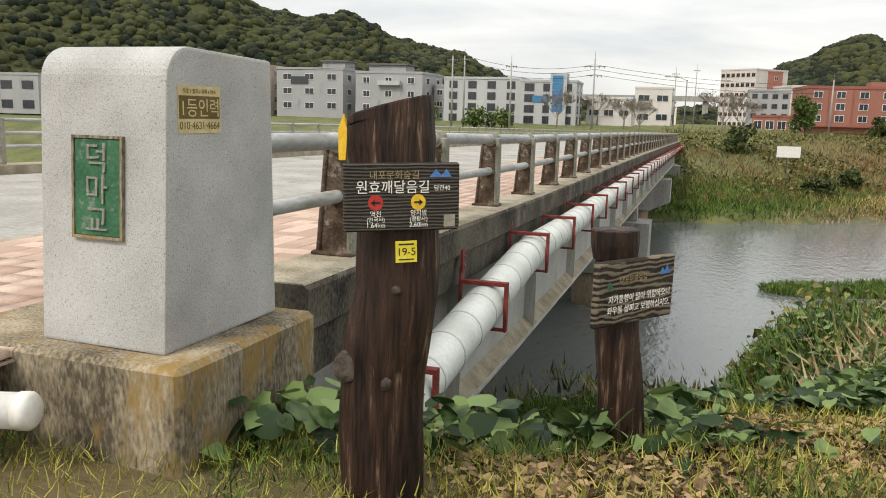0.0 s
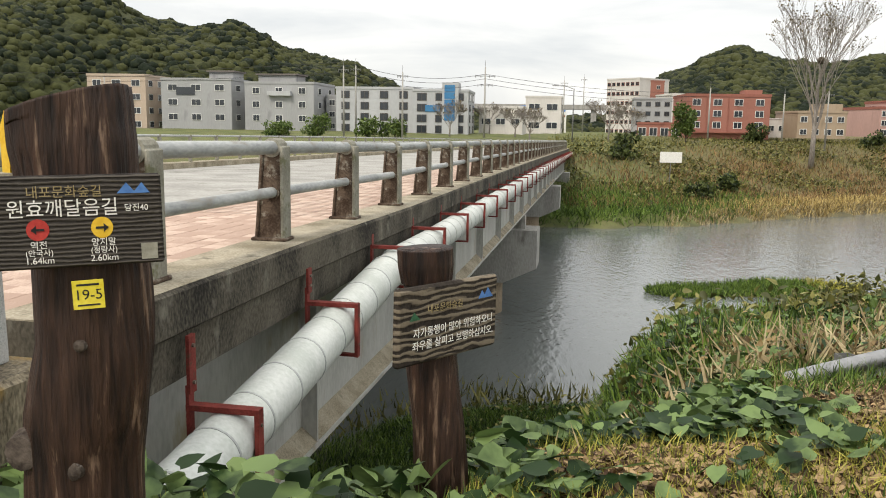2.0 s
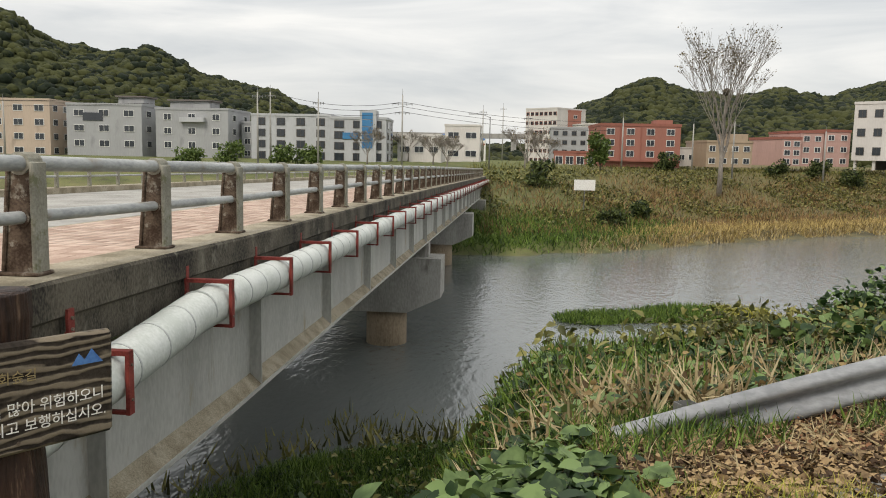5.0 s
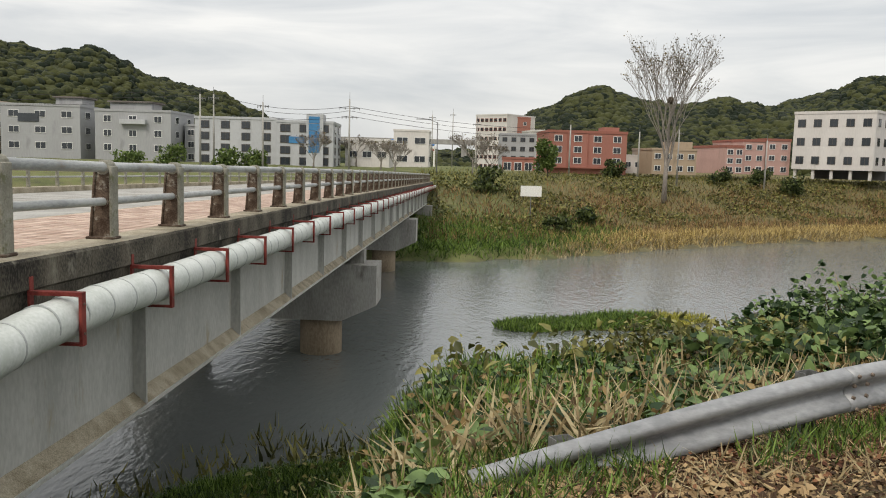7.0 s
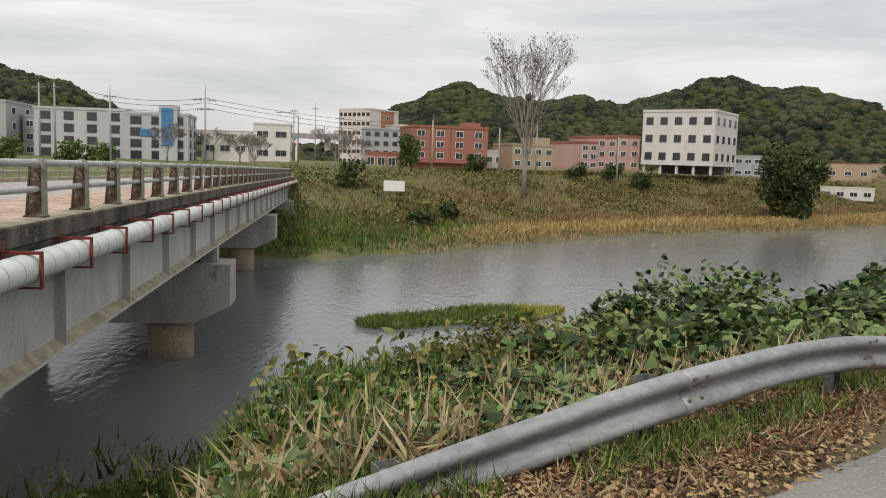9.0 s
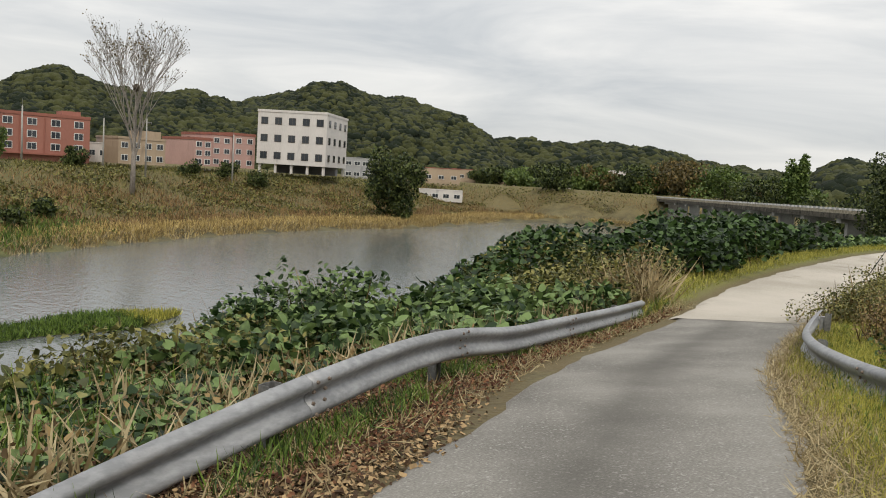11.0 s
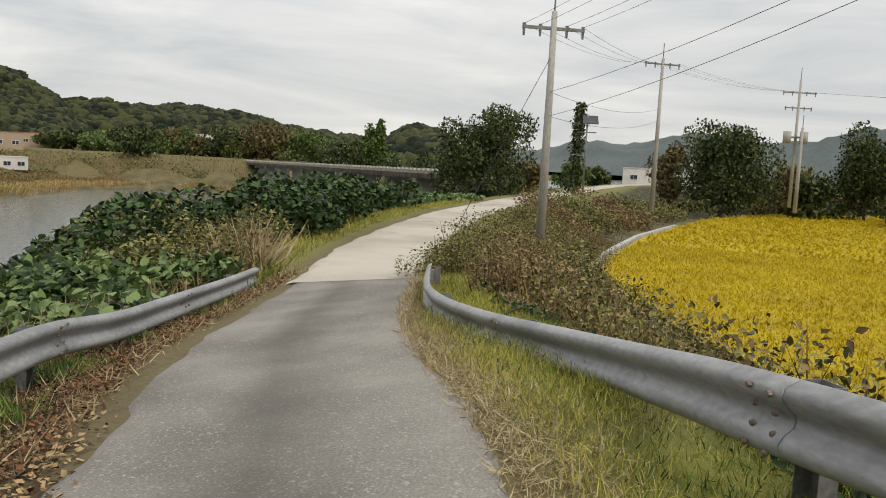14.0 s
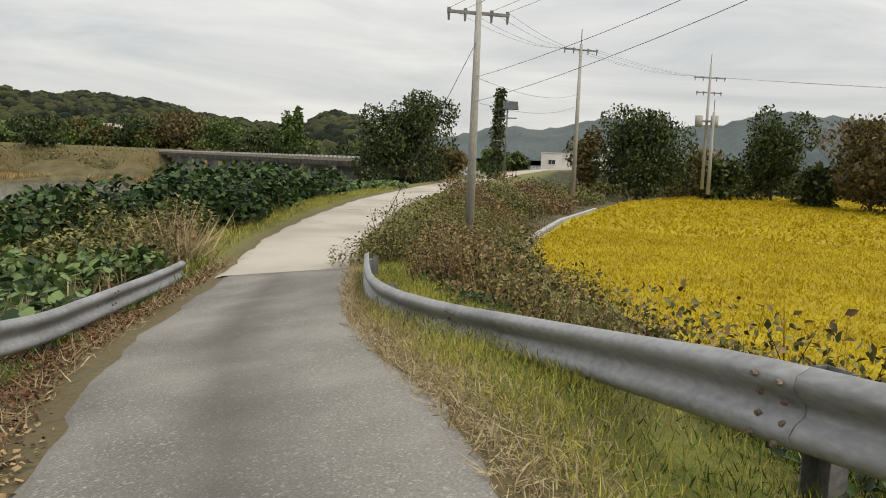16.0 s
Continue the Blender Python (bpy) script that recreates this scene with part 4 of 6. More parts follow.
# ---- guard rails ----
def w_profile():
    """Depth and height across a corrugated beam, top to bottom."""
    return [(0.0, 0.0), (0.02, -0.012), (0.07, -0.035), (0.08, -0.075), (0.055, -0.115), (0.012, -0.145), (0.0, -0.175), (0.012, -0.205), (0.055, -0.235), (0.08, -0.275), (0.07, -0.315), (0.02, -0.338), (0.0, -0.35)]


def smooth_line(points, h=0.25):
    p = np.array(points, float)
    cum = np.concatenate([[0], np.cumsum(np.hypot(*np.diff(p[:, :2], axis=0).T))])
    ss = np.linspace(0, cum[-1], max(3, int(cum[-1] / h)))
    q = np.stack([np.interp(ss, cum, p[:, i]) for i in range(3)], 1)
    k = np.ones(5) / 5
    pad = np.concatenate([q[:1].repeat(2, 0), q, q[-1:].repeat(2, 0)])
    q2 = np.stack([np.convolve(pad[:, i], k, "valid") for i in range(3)], 1)
    q2[0], q2[-1] = q[0], q[-1]
    return q2, ss


def guard_rail(name, points, faces_side, label, post_at, joint_at):
    """A corrugated beam along its top edge's points; faces_side +1: the bulge looks to the left of the way."""
    rail = thing(name, label, "guard rail")
    line, ss = smooth_line(points)
    tan = np.gradient(line[:, :2], axis=0)
    tan /= np.hypot(tan[:, 0], tan[:, 1])[:, None]
    nrm = np.stack([-tan[:, 1], tan[:, 0]], 1) * faces_side
    prof = w_profile()

    def beam(i0, i1, grow):
        bm = bmesh.new()
        outer, inner = [], []
        for i in range(i0, i1 + 1):
            ro, ri = [], []
            for dep, h in prof:
                o = dep + grow
                ro.append(bm.verts.new((line[i, 0] + nrm[i, 0] * o, line[i, 1] + nrm[i, 1] * o, line[i, 2] + h)))
                o -= 0.006
                ri.append(bm.verts.new((line[i, 0] + nrm[i, 0] * o, line[i, 1] + nrm[i, 1] * o, line[i, 2] + h)))
            outer.append(ro)
            inner.append(ri)
        n = len(prof)
        for a, b, c, e in zip(outer, outer[1:], inner, inner[1:]):
            for k in range(n - 1):
                bm.faces.new((a[k], a[k + 1], b[k + 1], b[k]))
                bm.faces.new((c[k + 1], c[k], e[k], e[k + 1]))
            bm.faces.new((a[0], b[0], e[0], c[0]))
            bm.faces.new((b[-1], a[-1], c[-1], e[-1]))
        for o, i in ((outer[0], inner[0]), (outer[-1], inner[-1])):
            for k in range(n - 1):
                bm.faces.new((o[k], i[k], i[k + 1], o[k + 1]))
        bmesh.ops.recalc_face_normals(bm, faces=bm.faces[:])
        return bm

    marks = [0] + [int(np.argmin(abs(ss - j))) for j in joint_at] + [len(line) - 1]
    for k, (a, b) in enumerate(zip(marks, marks[1:])):
        part("beam", beam(a, min(b + (1 if b < len(line) - 1 else 0), len(line) - 1), 0.006 * (k % 2)), M["galvanised"], rail, "", True)
        if 0 < a:
            t, q = tan[a], line[a]
            for du in (0.05, 0.2):
                for dz in (-0.05, -0.13, -0.22, -0.3):
                    dep = 0.086 if dz in (-0.05, -0.3) else 0.05
                    c = Vector((q[0] + t[0] * du + nrm[a, 0] * dep, q[1] + t[1] * du + nrm[a, 1] * dep, q[2] + dz))
                    nn = Vector((nrm[a, 0], nrm[a, 1], 0))
                    part("bolt", tubed([c, c + nn * 0.018], [0.017, 0.012], 8), M["bolt_steel"], rail)
    for s in post_at:
        i = int(np.argmin(abs(ss - s)))
        x, y = line[i, :2] - nrm[i] * 0.10
        z = float(ground(x, y))
        channel = bmesh.new()
        zt = line[i, 2] - 0.02 - z
        for q in ((-0.075, -0.065, -0.4, 0.075, -0.059, zt), (-0.075, -0.058, -0.4, -0.069, 0.03, zt), (0.069, -0.058, -0.4, 0.075, 0.03, zt)):
            box(channel, *q)
        part("post", channel, M["post_steel"], rail, "dull galvanised channel post").matrix_local = Matrix.Translation((x, y, z)) @ Matrix.Rotation(math.atan2(nrm[i, 1], nrm[i, 0]) - math.pi / 2, 4, "Z")
        part("spacer", boxed(-0.05, -0.06, -0.28, 0.05, 0.10, -0.07), M["galvanised"], rail).matrix_local = Matrix.Translation((x, y, line[i, 2])) @ Matrix.Rotation(math.atan2(nrm[i, 1], nrm[i, 0]) - math.pi / 2, 4, "Z")
    return rail


LEFT_RAIL = [(2.2, 7.2, -0.96), (2.9, 7.6, -0.87), (3.9, 7.97, -0.68), (4.86, 8.29, -0.51), (6.4, 9.4, -0.56), (7.7, 10.3, -0.68), (9.3, 11.2, -0.93), (11.6, 12.4, -1.08), (13.6, 13.4, -1.2), (15.6, 14.5, -1.32)]
RIGHT_RAIL = [(15.5, 10.45, -0.82), (13.7, 9.55, -0.75), (12.2, 8.75, -0.68), (11.2, 8.0, -0.62), (10.1, 6.95, -0.5), (9.0, 5.85, -0.32), (7.9, 4.97, -0.13), (6.55, 4.2, 0.13), (6.05, 3.72, 0.17), (5.6, 3.08, 0.2), (5.2, 2.2, 0.24), (4.8, 0.8, 0.3), (4.8, -2.0, 0.3)]
guard_rail("guard_rail", LEFT_RAIL, -1, "bent galvanised corrugated guard rail on the river side", (0.7, 2.75, 6.2, 9.8, 13.5), (3.02, 6.5, 10.4))
guard_rail("guard_rail", RIGHT_RAIL, -1, "curved galvanised corrugated guard rail on the paddy side", (0.5, 4.4, 7.3, 11.25, 15.0), (6.6, 11.0))


# ---- utility poles and wires ----
def utility_pole(x, y, z, h, arms, label="tall concrete utility pole with a crossarm and insulators", yaw=0.0, name="utility_pole"):
    p = thing(name, label, "utility pole", at=pose(x, y, z, 0, 0, yaw))
    part("shaft", tubed([(0, 0, -0.5), (0, 0, h)], [0.17, 0.10], 12), M["pole_concrete"], p, "", True)
    for az, w in arms:
        part("crossarm", boxed(-w, -0.05, az - 0.05, w, 0.05, az + 0.05), M["iron_grey"], p)
        for k in (-1, -0.45, 0.45, 1):
            part("insulator", tubed([(k * w * 0.95, 0, az + 0.05), (k * w * 0.95, 0, az + 0.12), (k * w * 0.95, 0, az - 0.28)], [0.03, 0.06, 0.035], 8), M["iron_grey"], p)
    part("cap_rod", tubed([(0, 0, h), (0, 0, h + 1.0)], 0.03, 6), M["iron_grey"], p)
    return p


def wire(points, label="thin dark overhead cable", sag=0.45, r=0.006):
    pts = []
    for a, b in zip(points, points[1:]):
        for k in range(12):
            t = k / 12
            pts.append(tuple(Vector(a).lerp(Vector(b), t) - Vector((0, 0, 4 * sag * t * (1 - t)))))
    pts.append(points[-1])
    bm = tubed(pts, r, 5)
    return tagged(part("overhead_cable", bm, M["cable"]), label, "cable")


P1, P2, P3 = (28.6, 13.2, -1.5), (59.5, 16.4, -1.1), (86.0, 9.4, -0.9)
P0 = (10.5, -2.5, -2.6)
utility_pole(*P0, 10.4, [(10.0, 1.05)], yaw=-50)
utility_pole(*P1, 7.6, [(7.05, 1.05)], yaw=-55)
utility_pole(*P2, 10.0, [(9.6, 1.3)], yaw=-50)
utility_pole(*P3, 11.5, [(10.2, 1.6), (8.8, 1.3)], yaw=-60, label="utility pole carrying transformers above the paddies")
trans = thing("pole_transformer", "pair of grey pole-mounted transformers", "transformer")
for dy in (-0.45, 0.45):
    part("tank", tubed([(85.7, 9.4 + dy * 1.6, 4.6), (85.7, 9.4 + dy * 1.6, 5.7)], 0.36, 12), M["pole_concrete"], trans, "", True)
part("hanger", boxed(85.6, 8.5, 5.1, 86.1, 10.3, 5.25), M["iron_grey"], trans)
utility_pole(75, 8.2, -1.0, 6.4, [], label="bare concrete pole beside the paddy")
utility_pole(112, -16, -0.8, 6.5, [], label="bare concrete pole beside a farm shed")


def arm_end(p, h, w, k, yaw):
    a = radians(yaw)
    return (p[0] + k * w * math.cos(a), p[1] + k * w * math.sin(a), p[2] + h)


for k in (-1.0, -0.45, 0.45, 1.0):
    wire([arm_end(P0, 10.1, 1.0, k, -50), arm_end(P1, 7.15, 1.0, k, -55), arm_end(P2, 9.7, 1.25, k, -50), arm_end(P3, 10.3, 1.5, k, -60), (130, -40 + 2 * k, 12)])
for h, dz in ((5.0, 0.0), (4.2, 0.3)):
    wire([(P0[0], P0[1], P0[2] + 8.6 - dz), (P1[0], P1[1], P1[2] + h), (P2[0], P2[1], P2[2] + h + 1.6)], r=0.007)
wire([(P1[0], P1[1], P1[2] + 6.2), (22.5, 13.9, -1.7)], "steel guy wire of a utility pole", 0.0, 0.01)

# far-side poles by the bridge road
utility_pole(-16.4, 130, -0.9, 11.2, [(9.8, 1.6), (8.4, 1.2)], yaw=10)
for x, y, h in ((-36, 118, 10.5), (-35, 121, 10.8), (-27, 118, 9.8), (-6, 190, 12), (4, 165, 9.5), (-2, 230, 15), (20, 145, 9), (38, 142, 9.5), (33, 150, 8.5), (55, 148, 9), (-75, 118, 8.5)):
    utility_pole(x, y, float(ground(x, y)), h, [(h - 0.6, 0.8)] if h > 9 else [], label="slim concrete pole beyond the river")
for dz in (0.0, 0.7, 1.5):
    wire([(-140, 128, 10 - dz), (-36, 119, 10.2 - dz), (-16.4, 130, 9.2 - dz), (30, 160, 8.4 - dz), (110, 190, 9 - dz)], sag=1.4, r=0.03)
street = thing("street_lamp", "grey street lamp with a curved arm at the bridge's far end", "street lamp")
part("mast", tubed([(-2.2, 120, -1.9), (-2.2, 120, 6.6)], [0.11, 0.07], 8), M["iron_grey"], street, "", True)
part("arm", tubed([(-2.2, 120, 6.5), (-3.2, 120, 6.9), (-4.6, 120, 7.0)], 0.05, 6), M["iron_grey"], street)
part("head", boxed(-5.3, 119.9, 6.93, -4.4, 120.1, 7.05, bevel=0.02), M["iron_grey"], street)


# ---- buildings ----
def facade_mat(name, tone):
    return mat(name, tuple(c * 0.86 for c in tone), tone, 0.25, 0.9, 0.1, 4, spots=tuple(c * 0.72 for c in tone), spot_scale=0.35, spot_at=0.66, stretch=(1, 1, 0.3))


M["wall_grey"] = facade_mat("wall_grey", (0.36, 0.365, 0.37))
M["wall_pale"] = facade_mat("wall_pale", (0.46, 0.47, 0.48))
M["wall_peach"] = facade_mat("wall_peach", (0.50, 0.40, 0.32))
M["wall_white"] = facade_mat("wall_white", (0.63, 0.60, 0.57))
M["wall_brick"] = facade_mat("wall_brick", (0.34, 0.15, 0.115))
M["wall_pink"] = facade_mat("wall_pink", (0.50, 0.32, 0.28))
M["wall_beige"] = facade_mat("wall_beige", (0.40, 0.31, 0.22))
M["wall_dark"] = facade_mat("wall_dark", (0.20, 0.20, 0.21))
M["roof_dark"] = facade_mat("roof_dark", (0.17, 0.15, 0.14))
M["roof_red"] = facade_mat("roof_red", (0.30, 0.12, 0.09))
M["roof_blue"] = facade_mat("roof_blue", (0.10, 0.20, 0.42))
M["frame_white"] = facade_mat("frame_white", (0.72, 0.72, 0.70))
M["frame_dark"] = facade_mat("frame_dark", (0.10, 0.09, 0.08))


def building(label, a, b, depth, z0, z1, wall, rows, cols, win=(1.5, 1.2), frame_m="frame_white", first=0.0, parapet=0.4, roof="roof_dark", group="", side_cols=2, skip=(), piloti=0.0, glass="glass_dark", category="building"):
    """A block whose front runs from a to b (left to right as seen), with recessed windows row by row on the front and the right side."""
    a, b = Vector((*a, 0)), Vector((*b, 0))
    u = (b - a).normalized()
    v = Vector((-u.y, u.x, 0))
    w = (b - a).length
    ob = thing("apartment_building" if category == "building" else category.replace(" ", "_"), label, category, group, at=Matrix.Translation((a.x, a.y, z0)) @ Matrix.Rotation(math.atan2(u.y, u.x), 4, "Z"))
    h = z1 - z0
    part("wall", boxed(0, 0, piloti, w, depth, h), M[wall], ob)
    if piloti:
        for i in range(5):
            for jy in (0.4, depth - 0.8):
                part("column", boxed(0.3 + (w - 1.1) * i / 4, jy, -0.5, 0.8 + (w - 1.1) * i / 4, jy + 0.5, piloti), M[wall], ob)
        part("back_wall", boxed(0.5, depth * 0.6, -0.5, w - 0.5, depth * 0.7, piloti), M["wall_dark"], ob)
    part("roof", boxed(0.2, 0.2, h, w - 0.2, depth - 0.2, h + 0.05), M[roof], ob)
    for q in (boxed(-0.1, -0.1, h, w + 0.1, 0.15, h + parapet), boxed(-0.1, depth - 0.15, h, w + 0.1, depth + 0.1, h + parapet), boxed(-0.1, 0.15, h, 0.15, depth - 0.15, h + parapet), boxed(w - 0.15, 0.15, h, w + 0.1, depth - 0.15, h + parapet)):
        part("parapet", q, M[wall if roof != "roof_red" else roof], ob)
    ww, wh = win
    fm = meshed("window", boxed(-ww / 2 - 0.1, -0.07, -0.1, ww / 2 + 0.1, 0.02, wh + 0.1), M[frame_m])
    pm = meshed("pane", boxed(-ww / 2, -0.10, 0.0, -0.04, -0.072, wh), M[glass])
    pm2 = meshed("pane", boxed(0.04, -0.10, 0.0, ww / 2, -0.072, wh), M[glass])
    storey = (h - max(first, piloti)) / rows
    for side, n, span in ((0, cols, w), (1, side_cols, depth)):
        for r in range(rows):
            for c in range(n):
                if (side, r, c) in skip:
                    continue
                t = (c + 0.5) / n
                z = max(first, piloti) + storey * (r + 0.5) - wh / 2
                m = Matrix.Translation((span * t, 0, z)) if side == 0 else Matrix.Translation((w, span * t, z)) @ Matrix.Rotation(math.pi / 2, 4, "Z")
                wi = part("window", fm, None, ob)
                wi.matrix_local = m
                part("pane", pm, None, wi)
                part("pane", pm2, None, wi)
    return ob


building("peach rendered four-storey apartment block with small windows", (-92, 139), (-80.8, 140), 12, -0.8, 9.2, "wall_peach", 4, 3, (1.5, 1.0), side_cols=3)
g1 = building("light grey apartment block with a dark roof hut", (-78, 140.5), (-64.4, 141), 12, -0.4, 8.6, "wall_grey", 3, 3, (1.7, 1.0), first=1.0)
part("roof_hut", boxed(8.6, 2, 9.0, 13.2, 7, 10.6), M["wall_grey"], g1)
part("eave", boxed(8.2, 1.6, 10.6, 13.6, 7.4, 10.85), M["roof_dark"], g1)
part("balcony_window", boxed(3.0, -0.12, 6.3, 6.6, -0.02, 7.7), M["glass_dark"], g1)
g2 = building("light grey apartment block with a tiled roof terrace", (-61.6, 140.5), (-48.5, 140.5), 12, -0.3, 8.0, "wall_grey", 3, 3, (1.2, 1.0), first=1.0)
part("roof_hut", boxed(2.2, 1.2, 8.3, 9.4, 6, 9.9), M["wall_grey"], g2)
part("eave", boxed(1.8, 0.8, 9.9, 9.8, 6.4, 10.15), M["roof_dark"], g2)
part("balcony", boxed(4.6, -0.9, 6.2, 9.0, 0.0, 7.0), M["wall_pale"], g2)
building("low grey block between apartment houses", (-48.0, 146), (-43.5, 146), 10, -0.4, 6.0, "wall_grey", 3, 2, (1.0, 0.9))
building("pale four-storey block with navy windows", (-44.2, 140), (-30.2, 140), 12, -0.5, 7.2, "wall_pale", 4, 4, (1.3, 1.1), "frame_dark", side_cols=1)
g3 = building("pale apartment block with a blue glass stair tower", (-30.0, 138.5), (-20.4, 139), 12, -0.5, 6.8, "wall_pale", 4, 3, (1.5, 1.1), "frame_dark")
part("stair_tower", boxed(5.2, -0.7, 0, 8.0, 3, 8.8), M["wall_pale"], g3, "pale stair tower")
for k in range(5):
    part("tower_pane", boxed(5.6, -0.78, 2.4 + 1.22 * k, 7.4, -0.70, 3.5 + 1.22 * k), M["glass_blue"], g3, "blue glass pane")
part("blue_window", boxed(2.2, -0.15, 3.9, 4.8, -0.02, 5.0), M["glass_blue"], g3)
building("white low workshop with a sloping roof", (-20, 150), (-12, 150), 9, -0.5, 4.4, "wall_white", 1, 3, (1.6, 1.0))
building("pale shop block beyond the bridge", (-13.5, 175), (-6, 175), 9, -0.5, 7.2, "wall_white", 2, 2, (2.2, 1.2))
building("tall brick and white dormitory block", (4.6, 255), (13.8, 247), 14, -1.2, 15.4, "wall_white", 6, 7, (1.0, 0.9), "wall_brick", side_cols=1, roof="wall_grey")
building("brick wing of the dormitory", (14.2, 250), (21.2, 252), 14, -1.2, 14.8, "wall_brick", 5, 2, (0.9, 0.9), "wall_white")
building("white and brick stepped block", (20.2, 215), (27.5, 217), 12, -1.0, 9.6, "wall_white", 4, 3, (1.2, 0.9), "wall_brick")
building("grey concrete block with square windows", (9.5, 185), (17.5, 185), 10, -0.8, 7.4, "wall_grey", 4, 4, (0.9, 0.8), "frame_dark")
building("brick shop row with dark fronts", (9, 160), (19, 158), 8, -0.9, 1.9, "wall_brick", 1, 5, (1.3, 1.4), "frame_white", roof="roof_red")
red = building("red brick apartment block with white-framed windows", (17.0, 152.5), (31.5, 153.5), 14, -0.5, 6.9, "wall_brick", 3, 4, (1.3, 1.0), roof="roof_red", first=1.4, parapet=0.5)
part("canopy", boxed(-0.2, -0.8, 1.0, 14.5, 0.0, 1.25), M["roof_red"], red)
part("roof_hut", boxed(10.5, 2, 7.4, 13.5, 6, 8.7), M["wall_brick"], red)
for k in (3.5, 7.3):
    part("downpipe", boxed(k, -0.12, 1.3, k + 0.15, 0.0, 7.4), M["roof_red"], red)
bei = building("low beige concrete house with a flat roof", (36.8, 156), (45.6, 158), 9, -0.2, 4.3, "wall_beige", 2, 4, (1.1, 0.9))
part("roof_hut", boxed(4.4, 1, 4.5, 8.6, 5, 6.2), M["wall_beige"], bei)
building("small white and blue house", (32.6, 162), (36.4, 162), 7, -0.2, 3.2, "wall_white", 1, 2, (1.0, 0.9), roof="roof_blue", parapet=0.2)
for x0, x1, zt, y0 in ((52.6, 56.4, 5.3, 163), (56.6, 61.2, 6.6, 165), (61.4, 66.6, 6.9, 166)):
    building("pink rendered apartment block", (x0, y0), (x1, y0 + 1), 12, 0.2, zt, "wall_pink", 3, 2, (1.1, 0.9), roof="roof_red", parapet=0.5, side_cols=1)
building("large white five-storey block on open columns", (66.4, 165.5), (77.4, 155.5), 16.5, 0.2, 12.2, "wall_white", 3, 5, (1.3, 1.3), "frame_dark", piloti=1.3, side_cols=4, roof="wall_white", parapet=0.5)
for lab, x, y, w, h, wall, roof in (("white flat-roofed hut on the far bank", 118, 172, 11, 2.6, "wall_white", "wall_white"), ("small red-roofed village house", 128, 190, 14, 4.6, "wall_beige", "roof_red"), ("plain grey village house", 108, 196, 9, 5.5, "wall_grey", "wall_grey"),
                                    ("plain white farm building", 200, 205, 16, 5, "wall_white", "wall_grey"), ("long low brown-roofed shed", 165, 212, 26, 4.2, "wall_beige", "roof_red"), ("white village house among trees", 210, 200, 14, 7, "wall_white", "wall_grey"),
                                    ("long low brown shed", 215, 190, 30, 3.4, "wall_beige", "roof_red"), ("white shed with a blue roof", 148, 96, 10, 3.2, "wall_white", "roof_blue"), ("small white gabled barn", 128, 64, 9, 4.5, "wall_white", "wall_white"),
                                    ("white workshop by the road", 170, 38, 18, 3.4, "wall_white", "wall_grey"), ("pale two-storey farm house", 185, 33, 10, 5.5, "wall_white", "wall_grey"), ("low white plastic-covered shed", 128, -22, 12, 2.6, "wall_white", "wall_white")):
    u = Vector((math.cos(-math.atan2(x - 3, y - 3)), math.sin(-math.atan2(x - 3, y - 3)), 0))
    building(lab, (x - u.x * w / 2, y - u.y * w / 2), (x + u.x * w / 2, y + u.y * w / 2), 7, float(ground(x, y)) - 0.2, float(ground(x, y)) + h, wall, 1 if h < 5 else 2, 4, (1.4, 0.9), roof=roof, parapet=0.15, category="house")

building("dark grey house beyond the bridge road", (-118, 109), (-105.6, 110), 9, -0.8, 5.6, "wall_grey", 2, 3, (2.0, 1.2), "frame_dark", category="house")
gate = thing("road_banner_gate", "curved banner gate with red, white and blue stripes over the road", "banner")
for k, (m, z) in enumerate((("paint_blue", 5.4), ("paint_white", 4.7), ("roof_red", 4.2))):
    bm = bmesh.new()
    pts = [(-22 + 2 * i, 205, z + 1.2 * math.sin(math.pi * i / 8) - 0.4) for i in range(9)]
    tube(bm, pts, 0.3, 6)
    part("stripe", bm, M[m], gate)
for x in (-22, -6):
    part("leg", tubed([(x, 205, -0.8), (x, 205, 5.0)], 0.25, 8), M["paint_white"], gate)
overpass = thing("far_overpass", "grey elevated road far behind the town", "overpass")
part("deck", boxed(-60, 300, 7.5, 30, 306, 9.2), M["concrete_pier"], overpass)
for x in (-50, -25, 0, 22):
    part("pillar", boxed(x, 301, -2, x + 2, 305, 7.5), M["concrete_pier"], overpass)
notice = thing("river_notice_board", "small white notice board on a thin post on the far bank", "sign")
nz = float(ground(10.2, 103))
part("post", tubed([(10.2, 103, nz - 0.3), (10.2, 103, -1.7)], 0.05, 8), M["iron_grey"], notice)
part("panel", boxed(8.9, 102.9, -3.0, 11.5, 102.98, -1.7), M["paint_white"], notice, "blank weathered white panel")

# ---- the old low bridge up the river ----
old = thing("old_bridge", "old concrete bridge with a notched parapet", "bridge")
A, B = Vector((168, 144, -0.6)), Vector((82, 39, 0.35))
u = (B - A).normalized()
v = Vector((-u.y, u.x, 0))
ln = (B - A).length


def slab(bm, s0, s1, o0, o1, z0, z1):
    p = [A + u * s + v * o for s, o in ((s0, o0), (s1, o0), (s1, o1), (s0, o1))]
    lo = [bm.verts.new((q.x, q.y, q.z + z0)) for q in p]
    hi = [bm.verts.new((q.x, q.y, q.z + z1)) for q in p]
    bm.faces.new(lo[::-1])
    bm.faces.new(hi)
    for i in range(4):
        bm.faces.new((lo[i], lo[(i + 1) % 4], hi[(i + 1) % 4], hi[i]))


